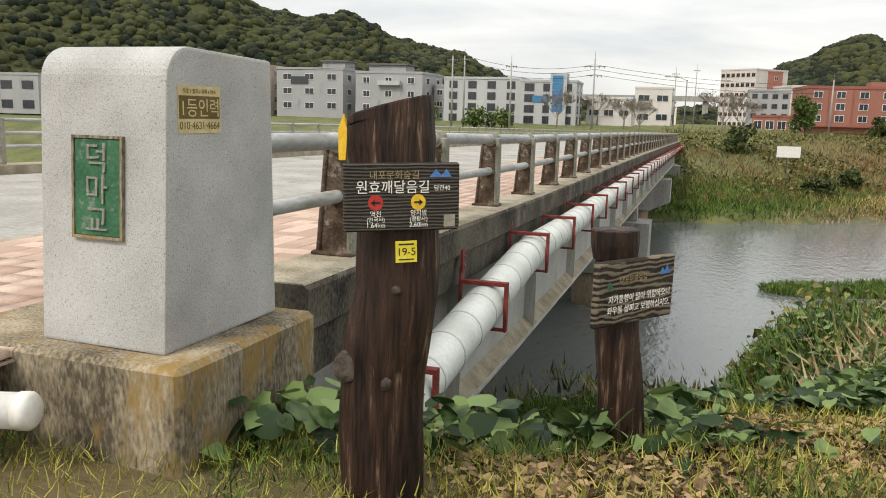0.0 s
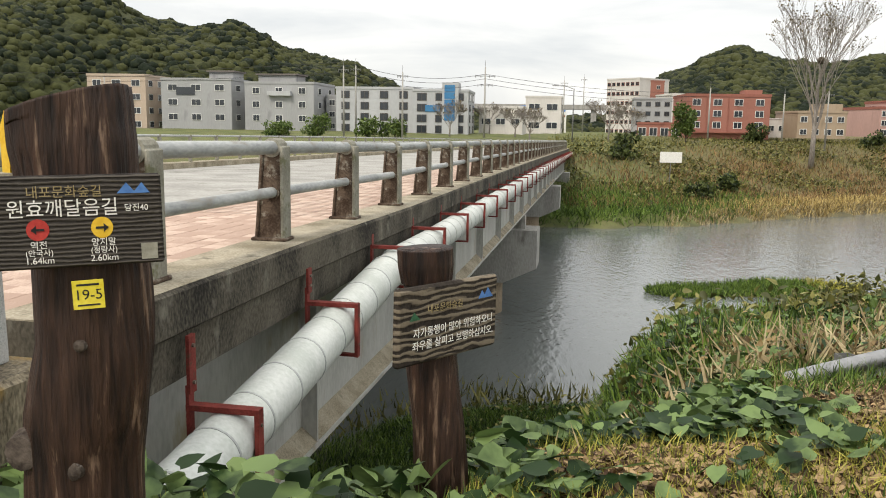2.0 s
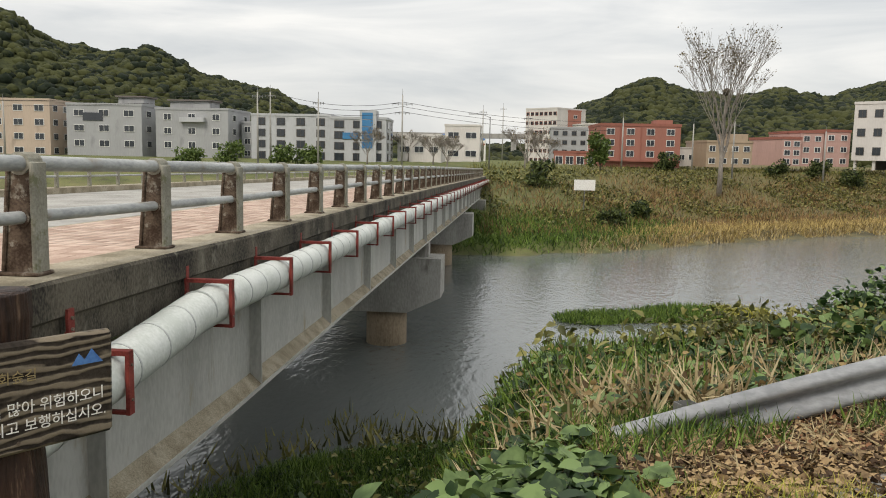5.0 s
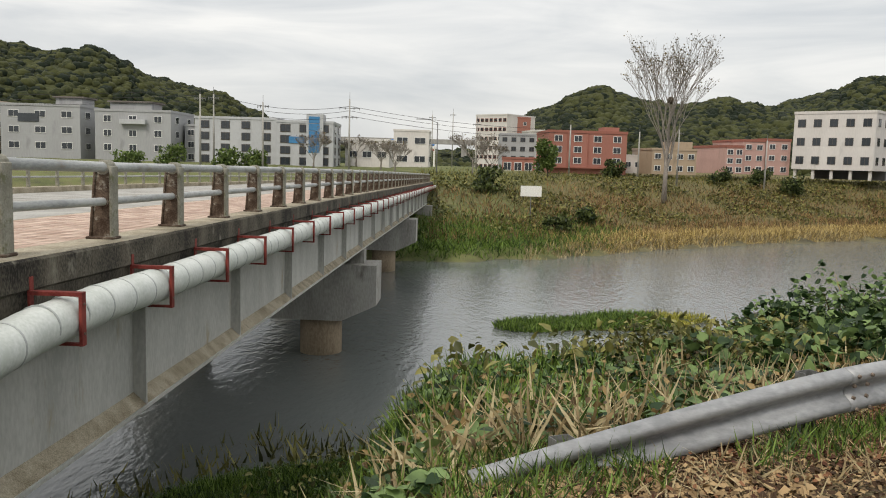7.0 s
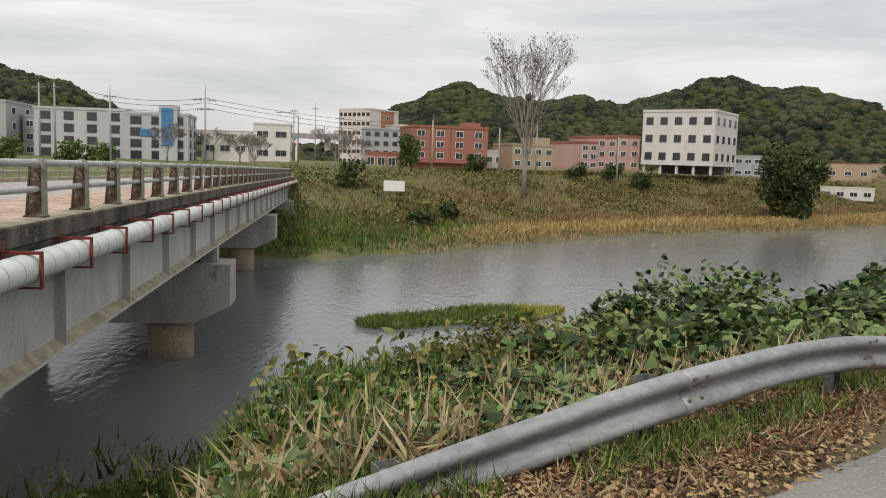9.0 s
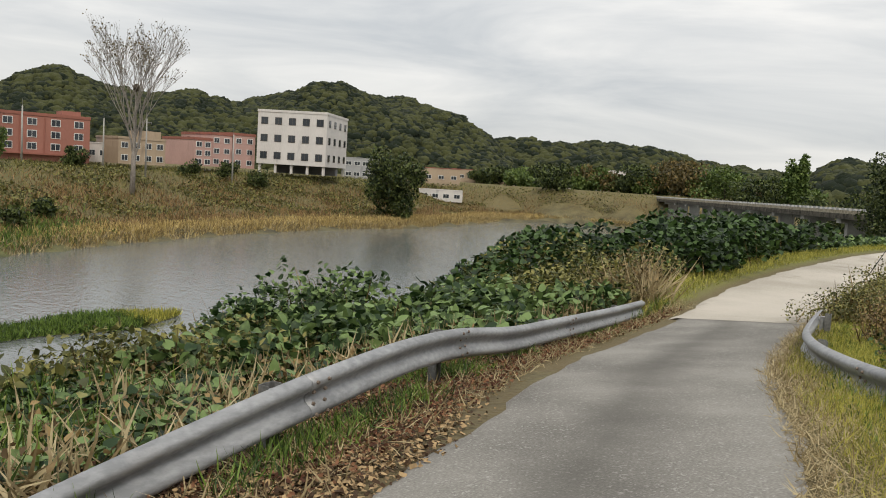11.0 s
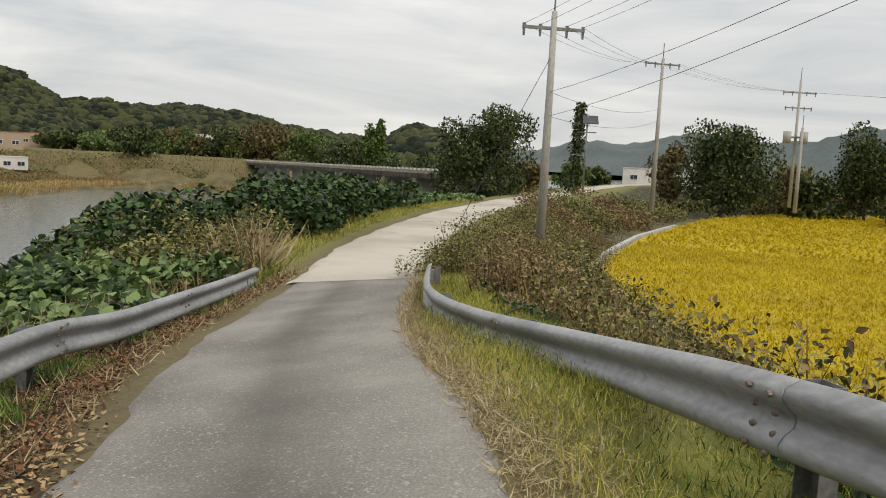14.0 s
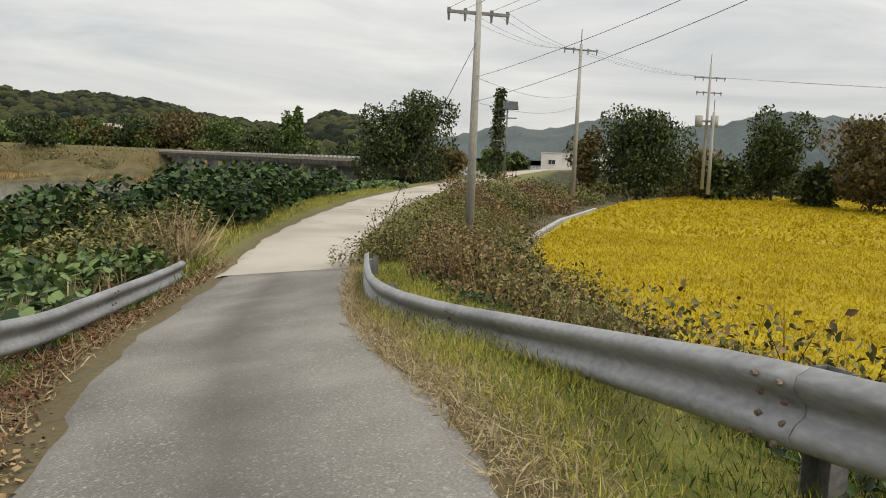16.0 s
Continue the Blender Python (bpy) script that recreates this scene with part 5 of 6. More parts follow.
bm = bmesh.new()
slab(bm, 0, ln, -2.2, 2.2, -1.1, -0.5)
part("deck", bm, M["concrete_dark"], old)
for o in (-2.2, 2.0):
    bm = bmesh.new()
    slab(bm, 0, ln, o, o + 0.2, -0.5, -0.12)
    part("parapet", bm, M["concrete_top"], old)
    s = 0.5
    while s < ln:
        bm = bmesh.new()
        slab(bm, s, s + 0.7, o - 0.03, o + 0.24, -0.12, 0.12)
        part("merlon", bm, M["concrete_pale"], old)
        s += 1.4
s = 4.0
while s < ln:
    bm = bmesh.new()
    slab(bm, s, s + 1.2, -1.9, 1.9, -1.6, -1.1)
    slab(bm, s + 0.2, s + 1.0, -1.0, 1.0, -10, -1.6)
    part("pier", bm, M["concrete_pier"], old, "short stained concrete pier")
    s += 11.5


# ---- hills ----
def ridge(name, label, az, slope, dist, material, clumps, size, depth=90.0, seed=1):
    """Wooded hill: a crest at the given bearings (degrees from +y towards +x) and slopes seen from the walk, falling to both sides."""
    az_f = np.arange(az[0], az[-1] + 0.01, 0.5)
    sl = np.interp(az_f, az, slope)
    sl = sl + 0.0012 * np.sin(az_f * 3.1 + seed) + 0.001 * np.sin(az_f * 7.3)
    ts = np.linspace(-1.0, 1.0, 21)
    th = np.radians(az_f)
    R = dist + depth * ts[:, None]
    crest = sl * dist + 1.0 - size * 0.75
    prof = np.cos(ts * np.pi / 2) ** 0.8
    wob = 1 + 0.12 * np.sin(th * 40 + seed)[None, :] * np.sin(ts * 5)[:, None]
    X, Y = 2.5 + R * np.sin(th), 3 + R * np.cos(th)
    Z = -1.5 + (crest[None] + 1.5) * prof[:, None] * np.where(np.abs(ts)[:, None] < 0.05, 1, wob)
    ny, nx = X.shape
    i = np.arange(nx * ny).reshape(ny, nx)
    quads = np.stack([i[:-1, :-1], i[:-1, 1:], i[1:, 1:], i[1:, :-1]], -1).reshape(-1, 4)
    me = bpy.data.meshes.new(name)
    me.from_pydata(np.stack([X, Y, Z], -1).reshape(-1, 3).tolist(), [], quads.tolist())
    me.materials.append(material)
    me.shade_smooth()
    hill = tagged(new(name, me), label, "hill", kind="structure")
    if clumps:
        r = np.random.default_rng(seed)
        a = r.uniform(0, nx - 1.01, clumps)
        b = r.uniform(0, (ny - 1.01) * 0.62, clumps)
        ia, ib = a.astype(int), b.astype(int)
        fa, fb = a - ia, b - ib

        def bil(G):
            return (G[ib, ia] * (1 - fa) + G[ib, ia + 1] * fa) * (1 - fb) + (G[ib + 1, ia] * (1 - fa) + G[ib + 1, ia + 1] * fa) * fb
        P = np.stack([bil(X), bil(Y), bil(Z) - 0.1 * size], 1)
        scatter("hill_woods", CROWN_V, CROWN_F, P, turns(clumps, 0.25, (size * 0.6, size * 1.35)), material, "dense mixed woods covering the hill", "forest")
    return hill


bm = bmesh.new()
bmesh.ops.create_icosphere(bm, subdivisions=1, radius=1.0)
for w_ in bm.verts:
    g = 1 + 0.42 * noise.noise(w_.co * 1.9) + 0.26 * noise.noise(w_.co * 5.1)
    w_.co = Vector((w_.co.x * g, w_.co.y * g, w_.co.z * g * 0.92))
bm.verts.index_update()
CROWN_V = np.array([w_.co[:] for w_ in bm.verts])
CROWN_F = np.array([[w_.index for w_ in f.verts] for f in bm.faces])
bm.free()

ridge("hill_west", "steep wooded hill behind the apartment blocks", (-75, -60, -48, -38, -29.7, -25, -20.2, -17.3, -15.5, -13.2, -9, -3.4, 1.3, 3), (0.08, 0.11, 0.135, 0.151, 0.114, 0.105, 0.084, 0.074, 0.053, 0.042, 0.019, 0.014, 0.017, 0.008), 380, M["forest"], 9000, 2.1, 110, 3)
ridge("hill_north", "rounded wooded hills behind the town", (2, 4.3, 7, 9.2, 13.7, 16.8, 19.4, 22.5, 24.8, 28.8, 32, 34.8, 37.7, 39), (0.037, 0.063, 0.079, 0.087, 0.075, 0.075, 0.07, 0.085, 0.096, 0.093, 0.092, 0.072, 0.049, 0.027), 400, M["forest"], 9500, 2.1, 110, 5)
ridge("hill_east", "long low wooded ridge behind the village", (34, 37.7, 41.3, 45.9, 49.7, 53.5, 56.5, 59), (0.03, 0.051, 0.048, 0.054, 0.044, 0.034, 0.03, 0.012), 520, M["forest"], 2800, 3.2, 90, 8)
ridge("hill_knoll", "small wooded knoll", (58.2, 59.3, 60.6, 62, 63.2, 64.2), (0.01, 0.035, 0.047, 0.045, 0.034, 0.01), 330, M["forest"], 500, 3.4, 50, 9)
ridge("hill_far", "distant wooded mountains with haze mixed into their pale colour", (50, 58, 66, 69.3, 73.2, 76, 79, 84.7, 88, 91.6, 97, 104, 115), (0.02, 0.026, 0.022, 0.024, 0.037, 0.036, 0.05, 0.043, 0.05, 0.062, 0.054, 0.05, 0.03), 1500, M["forest_haze"], 0, 1, 300, 11)


# ---- trees ----
def leaf_blade(w=0.5):
    """A pointed leaf of four faces, folded along its rib, one unit long."""
    v = [(0, 0, 0), (-w * 0.5, 0.35, 0.10), (0, 0.4, 0.0), (w * 0.5, 0.35, 0.10), (-w * 0.3, 0.75, 0.05), (0, 0.78, -0.03), (w * 0.3, 0.75, 0.05), (0, 1.05, -0.12)]
    f = [(0, 2, 1), (0, 3, 2), (1, 2, 5), (1, 5, 4), (2, 3, 6), (2, 6, 5), (4, 5, 7), (5, 6, 7)]
    return v, f


LEAF_V, LEAF_F = leaf_blade(0.62)
TINY_V, TINY_F = [(0, 0, 0), (-0.32, 0.5, 0.1), (0.32, 0.5, 0.1), (0, 1.0, -0.05)], [(0, 2, 1), (1, 2, 3)]


def crown_points(n, centre, radius, blobs=14, seed=0, flat=1.0, fill=0.45):
    """Places in an uneven crown made of several clumps."""
    r = np.random.default_rng(seed)
    c = r.normal(0, 1, (blobs, 3))
    c /= np.linalg.norm(c, axis=1)[:, None]
    c *= r.uniform(0.25, 0.72, blobs)[:, None]
    c[:, 2] = r.uniform(-0.75, 0.62, blobs)
    c[:, :2] *= (1.1 + 0.4 * np.clip(-c[:, 2], 0, 0.6))[:, None]
    br = r.uniform(0.28, 0.48, blobs)
    k = r.integers(0, blobs, n)
    p = r.normal(0, 1, (n, 3))
    p /= np.linalg.norm(p, axis=1)[:, None]
    p = c[k] + p * (br[k] * r.uniform(fill, 1.05, n) ** 0.6)[:, None]
    return np.asarray(centre) + p * np.asarray(radius)


def tree(label, x, y, h, rx, leaf_m, n=2600, leaf=0.34, trunk=0.22, base=0.25, seed=0, rz=None, category="tree", bark="bark", z=None, blobs=14, raised=True):
    z = float(ground(x, y)) if z is None else z
    drop = max(0.0, -0.9 - z) if raised else 0.0
    base = base * h / (h + drop)
    h = h + drop
    ob = thing("tree", label, category, at=(x, y, z))
    r = random.Random(seed)
    top = h * 0.72
    lean = (r.uniform(-0.3, 0.3), r.uniform(-0.3, 0.3))
    part("trunk", tubed([(0, 0, -0.3), (lean[0] * 0.3, lean[1] * 0.3, h * base), (lean[0], lean[1], top)], [trunk, trunk * 0.75, trunk * 0.2], 9), M[bark], ob, "", True)
    for k in range(7):
        a = 2 * math.pi * k / 7 + r.uniform(-0.3, 0.3)
        z0 = h * (base + 0.08 * k * (1 - base))
        part("limb", tubed([(lean[0] * 0.5, lean[1] * 0.5, z0), (math.cos(a) * rx * 0.45, math.sin(a) * rx * 0.45, z0 + h * 0.14), (math.cos(a) * rx * 0.75, math.sin(a) * rx * 0.75, z0 + h * 0.2)], [trunk * 0.4, trunk * 0.22, trunk * 0.06], 6), M[bark], ob, "", True)
    rz = rz or h * (1 - base) / 2
    pts = crown_points(n, (0, 0, h - rz), (rx, rx, rz), blobs, seed)
    scatter("crown", LEAF_V, LEAF_F, pts, turns(n, 0.9, (leaf * 0.6, leaf * 1.3)), M[leaf_m], "", "", parent=ob)
    return ob


def at_ray(az, dist):
    a = radians(az)
    return 2.8 + dist * math.sin(a), 4 + dist * math.cos(a)


tree("broad dark-leaved persimmon tree beside the farm road", 65, 31.8, 7.2, 4.2, "tree_leaf", 20000, 0.24, 0.28, 0.05, 21, blobs=40)
x, y = at_ray(58.1, 214)
tree("upright bright green poplar tree", x, y, 15.4, 3.1, "tree_leaf_bright", 4200, 0.85, 0.25, 0.08, 22)
x, y = at_ray(82.1, 92)
tree("wide round dark tree beyond the paddy", x, y, 7.8, 5.8, "tree_leaf", 18000, 0.34, 0.3, 0.03, 23, blobs=40)
x, y = at_ray(78.4, 96)
tree("narrow rust-tinged tree beyond the paddy", x, y, 6.2, 2.1, "tree_leaf_rust", 2000, 0.5, 0.2, 0.1, 24)
x, y = at_ray(90.7, 100)
tree("conical green tree by the farm sheds", x, y, 9.4, 4.4, "tree_leaf", 14000, 0.33, 0.25, 0.03, 25, blobs=36)
x, y = at_ray(96.4, 85)
tree("ragged rust-brown tree at the paddy's edge", x, y, 7.4, 4.6, "tree_leaf_rust", 7000, 0.40, 0.25, 0.03, 26, blobs=30)
for k, (az, dist, h, rx, m) in enumerate(((86.0, 110, 4.5, 2.4, "tree_leaf_rust"), (87.5, 95, 3.0, 1.8, "tree_leaf"), (93.5, 90, 2.6, 2.0, "tree_leaf"), (98.5, 80, 5.0, 3.5, "tree_leaf_rust"), (66.5, 118, 5.2, 3.6, "tree_leaf_rust"), (62.0, 125, 4.6, 3.6, "tree_leaf"), (60.0, 140, 4.4, 3.2, "tree_leaf"),
                                          (51.0, 230, 10.0, 7.5, "tree_leaf_rust"), (48.2, 235, 9.0, 7.0, "tree_leaf"), (53.8, 225, 9.0, 6.5, "tree_leaf_bright"), (45.0, 240, 7.5, 7.0, "tree_leaf_rust"), (55.8, 210, 6.5, 5.0, "tree_leaf"), (42.5, 215, 7.0, 4.5, "tree_leaf"),
                                          (72.0, 140, 3.4, 2.2, "tree_leaf_bright"), (73.6, 150, 3.2, 2.0, "tree_leaf"), (69.0, 90, 2.6, 1.8, "tree_leaf_rust"))):
    x, y = at_ray(az, dist)
    tree("leafy tree among the village fields", x, y, h, rx * 1.35, m, 2200, 0.35 + 0.0022 * dist, 0.18, 0.02, 40 + k, blobs=24)
lr = random.Random(8)
for k in range(26):
    x, y = at_ray(38 + 0.85 * k + lr.uniform(-0.4, 0.4), lr.uniform(232, 262))
    tree("leafy tree in the village tree line", x, y, lr.uniform(4.0, 8.0), lr.uniform(4.5, 7.0), lr.choice(("tree_leaf", "tree_leaf", "tree_leaf_rust", "tree_leaf_bright")), 1400, 0.95, 0.18, 0.02, 140 + k, blobs=20)
tree("dark spreading pine on the far bank", 80, 131, 6.6, 5.6, "tree_leaf", 6500, 0.6, 0.25, 0.04, 27)
tree("young bright green tree at the bridge's far end", 15.6, 137, 6.2, 2.0, "tree_leaf_bright", 1800, 0.5, 0.16, 0.08, 28)
tree("low dark round shrub by the brick block", 27.4, 143, 3.2, 2.0, "tree_leaf", 1300, 0.45, 0.12, 0.02, 29)
for k, (x, y, h, rx) in enumerate(((-40, 118, 3.6, 2.6), (-33, 120, 3.0, 2.2), (-29, 122, 3.0, 2.2), (13, 96, 2.2, 2.0), (17, 104, 2.4, 1.6), (55, 150, 2.4, 2.2), (48, 150, 2.2, 2.0), (60, 148, 1.8, 2.4), (-46, 118, 2.2, 3.0), (5, 112, 2.0, 2.4))):
    tree("low leafy shrub by the river road", x, y, h, rx, "tree_leaf_bright" if x < 0 else "tree_leaf", 900, 0.45, 0.1, 0.03, 80 + k, raised=y > 110)


def bare_tree(label, x, y, h, spread, seed, leaves=0, trunk=0.45, twig=0.03, fork=1.0):
    """Trunk with forking bare limbs fanning upwards, and a few leaves at the tips."""
    z = float(ground(x, y))
    ob = thing("tree", label, "tree", at=(x, y, z))
    r = random.Random(seed)
    bm = bmesh.new()
    tips = []

    def grow(p, d, ln, rad, depth):
        q = p + d * ln
        mid = p + d * ln * 0.5 + Vector((r.uniform(-1, 1), r.uniform(-1, 1), 0)) * ln * 0.05
        tube(bm, [p, mid, q], [rad, rad * 0.85, rad * 0.62], 5 if depth < 3 else 4, False)
        if depth == 0:
            tips.append(q)
            return
        for k in range(2 if r.random() < 0.35 else 3):
            a = r.uniform(0, 2 * math.pi)
            nd = (d + Vector((math.cos(a), math.sin(a), 0.25)) * r.uniform(0.28, 0.52) * fork).normalized()
            grow(q if k else mid.lerp(q, 0.6), nd, ln * r.uniform(0.62, 0.82), max(rad * 0.58, twig * 0.5), depth - 1)

    trunk_bm = tubed([(0, 0, -0.4), (0.05, 0, h * 0.18), (0.1, 0.05, h * 0.42)], [trunk, trunk * 0.75, trunk * 0.5], 10)
    part("trunk", trunk_bm, M["bark_grey"], ob, "", True)
    for k in range(9):
        a = 2 * math.pi * k / 9 + r.uniform(-0.3, 0.3)
        z0 = h * r.uniform(0.2, 0.42)
        grow(Vector((0.08, 0, z0)), Vector((math.cos(a) * spread, math.sin(a) * spread, 1.0)).normalized(), h * 0.27, trunk * 0.3, 5)
    part("limb", bm, M["bark_grey"], ob, "fan of bare grey limbs and twigs")
    if leaves:
        t = np.array([tips[i] for i in np.random.default_rng(seed).integers(0, len(tips), leaves)]) + np.random.default_rng(seed + 1).normal(0, 0.2, (leaves, 3))
        scatter("leaf", TINY_V, TINY_F, t, turns(leaves, 0.9, (0.2, 0.42)), M["tree_leaf_rust"], "", "", parent=ob)
    return ob


nest_tree = bare_tree("tall nearly bare tree with a bird's nest", 32.6, 128, 21.6, 0.24, 5, 900, fork=0.72)
bm = bmesh.new()
bmesh.ops.create_icosphere(bm, subdivisions=2, radius=0.55)
for w_ in bm.verts:
    w_.co *= 1 + 0.3 * noise.noise(w_.co * 6)
nest = part("nest", bm, M["bark"], nest_tree, "dark twig nest")
nest.matrix_local = pose(0.1, -0.4, 15.6)
part("nest_branch", tubed([(0.1, 0.05, 8.8), (0.1, -0.3, 15.6)], [0.2, 0.08], 6), M["bark_grey"], nest_tree)
for k, (x, y, h) in enumerate(((-22, 130, 5.0), (-12, 136, 4.6), (-9, 128, 4.4), (3, 126, 6.0), (-18, 150, 5), (6, 131, 5.0))):
    bare_tree("leafless roadside tree in the town", x, y, h, 0.8, 60 + k, 60, 0.16, 0.03)
x, y = at_ray(94.5, 150)
bare_tree("leafless tree behind farm sheds", x, y, 9.0, 0.9, 71, 0, 0.2, 0.04)

# vine-covered pole with a solar panel
vx, vy = at_ray(72.2, 78)
vz = float(ground(vx, vy))
vine = thing("vine_covered_pole", "leaning pole wrapped in dark ivy", "pole")
part("pole", tubed([(vx, vy, vz - 0.3), (vx + 0.3, vy - 0.2, vz + 8.6)], [0.16, 0.1], 10), M["pole_concrete"], vine, "", True)
n = 1800
t = rng.uniform(0, 1, n)
sp = 0.75 * (1 - 0.55 * t) + 0.1
pts = np.stack([vx + 0.3 * t + rng.normal(0, 0.5, n) * sp, vy - 0.2 * t + rng.normal(0, 0.5, n) * sp, vz + 8.5 * t], 1)
scatter("ivy", LEAF_V, LEAF_F, pts, turns(n, 0.9, (0.2, 0.4)), M["tree_leaf"], "", "", parent=vine)
cam_pole = thing("solar_camera_pole", "steel pole with a solar panel and a lamp arm", "pole")
sx, sy = at_ray(72.9, 76)
sz = float(ground(sx, sy))
part("mast", tubed([(sx, sy, sz - 0.3), (sx, sy, sz + 7.4)], [0.1, 0.07], 8), M["iron_grey"], cam_pole, "", True)
sp_ = part("solar_panel", boxed(-0.7, -0.05, -0.45, 0.7, 0.05, 0.45), M["glass_dark"], cam_pole, "tilted dark solar panel")
sp_.matrix_local = pose(sx, sy - 0.3, sz + 6.9, -35, 0, -60)
part("crossarm", boxed(sx - 0.06, sy - 0.9, sz + 5.7, sx + 0.06, sy + 0.9, sz + 5.8), M["iron_grey"], cam_pole)
part("lamp_arm", tubed([(sx, sy, sz + 3.6), (sx - 0.8, sy + 1.6, sz + 3.7)], 0.04, 6), M["iron_grey"], cam_pole)


# ---- low growth ----
def spots_in(n, x0, x1, y0, y1, keep):
    """Random places in a rectangle where keep(x, y) exceeds a random number."""
    out = []
    while sum(map(len, out)) < n:
        p = np.stack([rng.uniform(x0, x1, 4 * n), rng.uniform(y0, y1, 4 * n)], 1)
        out.append(p[keep(p[:, 0], p[:, 1]) > rng.uniform(0, 1, 4 * n)])
    return np.concatenate(out)[:n]


def clumpy(x, y, f=0.6, seed=0.0):
    return 0.5 + 0.5 * np.sin(f * x + 1.3 * np.sin(f * 0.7 * y + seed)) * np.sin(f * 1.1 * y + 1.1 * np.sin(f * 0.8 * x + 2 * seed))


def patch(name, label, category, material, shape, n, area, keep, size, tilt=0.35, up=0.0, lift=(0.0, 0.1)):
    p = spots_in(n, *area, keep)
    z = ground(p[:, 0], p[:, 1]) + rng.uniform(*lift, n)
    return scatter(name, *shape, np.column_stack([p, z]), turns(n, tilt, size), M[material], label, category)


# a blade of grass: three faces, bent over at the tip, one unit tall
BLADE = ([(-0.035, 0, 0), (0.035, 0, 0), (-0.025, 0.06, 0.5), (0.025, 0.06, 0.5), (0.0, 0.28, 1.0)], [(0, 1, 3), (0, 3, 2), (2, 3, 4)])
THICK = ([(-0.06, 0, 0), (0.06, 0, 0), (-0.05, 0.08, 0.5), (0.05, 0.08, 0.5), (0.0, 0.34, 1.0)], [(0, 1, 3), (0, 3, 2), (2, 3, 4)])
# a broad heart-shaped leaf, nearly flat, on a short tilt
HEART = ([(0, 0, 0), (-0.28, -0.10, 0.04), (-0.5, 0.2, 0.07), (-0.42, 0.55, 0.05), (0, 0.4, 0.0), (0.28, -0.10, 0.04), (0.5, 0.2, 0.07), (0.42, 0.55, 0.05), (-0.2, 0.85, 0.0), (0.2, 0.85, 0.0), (0, 1.08, -0.08), (0, 0.75, -0.03)],
         [(0, 1, 2), (0, 2, 4), (2, 3, 4), (0, 6, 5), (0, 4, 6), (4, 7, 6), (3, 8, 11), (3, 11, 4), (4, 11, 7), (11, 9, 7), (8, 10, 11), (11, 10, 9)])
CHIP = ([(-0.5, -0.3, 0), (0.5, -0.25, 0.12), (0.4, 0.3, 0.0), (-0.45, 0.28, 0.14)], [(0, 1, 2), (0, 2, 3)])
STEM = ([(-0.012, 0, 0), (0.012, 0, 0), (0.0, 0.15, 1.0)], [(0, 1, 2)])


def dd(x, y):
    return along_road(x, y)[0]


def ss_(x, y):
    return along_road(x, y)[2]


def bank(x, y):
    return (y < np.interp(x, NEAR_X, NEAR_Y) - 0.5) & (x > -2.0)


# creeping broad leaves over the bank beyond the rail
def kudzu_keep(x, y):
    d = dd(x, y)
    return bank(x, y) * step(2.9, 3.6, d) * step(14, 6, d) * (0.35 + 0.65 * clumpy(x, y, 0.9)) * step(-1.2, 0.5, x)


patch("creeper_leaves", "broad green creeper leaves sprawling over the bank", "creeper", "kudzu", HEART, 20000, (-0.5, 24, 4, 30), kudzu_keep, (0.06, 0.15), 0.42, lift=(0.06, 0.28))
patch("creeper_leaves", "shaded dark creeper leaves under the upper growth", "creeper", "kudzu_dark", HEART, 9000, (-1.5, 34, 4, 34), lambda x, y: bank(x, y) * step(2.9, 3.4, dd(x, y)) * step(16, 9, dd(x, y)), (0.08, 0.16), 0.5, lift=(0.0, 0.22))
patch("creeper_leaves", "broad creeper leaves round the log posts", "creeper", "kudzu", HEART, 900, (-1.3, 1.6, 3.0, 7.0), lambda x, y: step(1.5, 2.0, dd(x, y)) * (np.hypot(x + 1.03, y - 2.4) > 0.25) * ~((x < -1.9) & (y < 3.6)), (0.08, 0.17), 0.4, lift=(0.05, 0.3))
patch("creeper_leaves", "broad creeper leaves over the grass by the notice post", "creeper", "kudzu", HEART, 1700, (0.1, 2.6, 3.4, 7.2), lambda x, y: step(0.2, 1.0, dd(x, y)) * step(3.4, 2.6, dd(x, y)) * step(2.6, 1.2, x) * (clumpy(x, y, 2.0, 3) > 0.4), (0.07, 0.15), 0.4, lift=(0.04, 0.2))
patch("bank_grass", "lush green grass on the bank below the bridge", "grass", "grass_green", BLADE, 30000, (-6, 16, 6, 34), lambda x, y: (y < np.interp(x, NEAR_X, NEAR_Y) - 0.3) * step(3.0, 5.0, dd(x, y)) * step(6, 2, x) * (0.3 + 0.7 * clumpy(x, y, 0.7, 2)), (0.2, 0.5), 0.35)
patch("bank_grass", "dry straw-coloured stems among the creepers", "grass", "grass_dry", BLADE, 3000, (-1, 20, 4, 26), lambda x, y: bank(x, y) * step(2.5, 3.0, dd(x, y)) * step(6, 3.5, dd(x, y)) * clumpy(x, y, 1.3, 1), (0.25, 0.6), 0.6)
patch("bank_weeds", "olive weeds on the river bank", "weeds", "weed_olive", (LEAF_V, LEAF_F), 9000, (-3, 40, 5, 44), lambda x, y: (y < np.interp(x, NEAR_X, NEAR_Y)) * step(4, 7, dd(x, y)) * clumpy(x, y, 0.5, 3), (0.08, 0.2), 0.7, lift=(0.1, 0.7))
patch("water_edge_grass", "rank grass along the water's edge", "grass", "weed_olive", THICK, 6000, (-8, 60, 14, 56), lambda x, y: np.abs(np.interp(x, NEAR_X, NEAR_Y) - y - 1.6) < 1.8, (0.5, 1.2), 0.3)


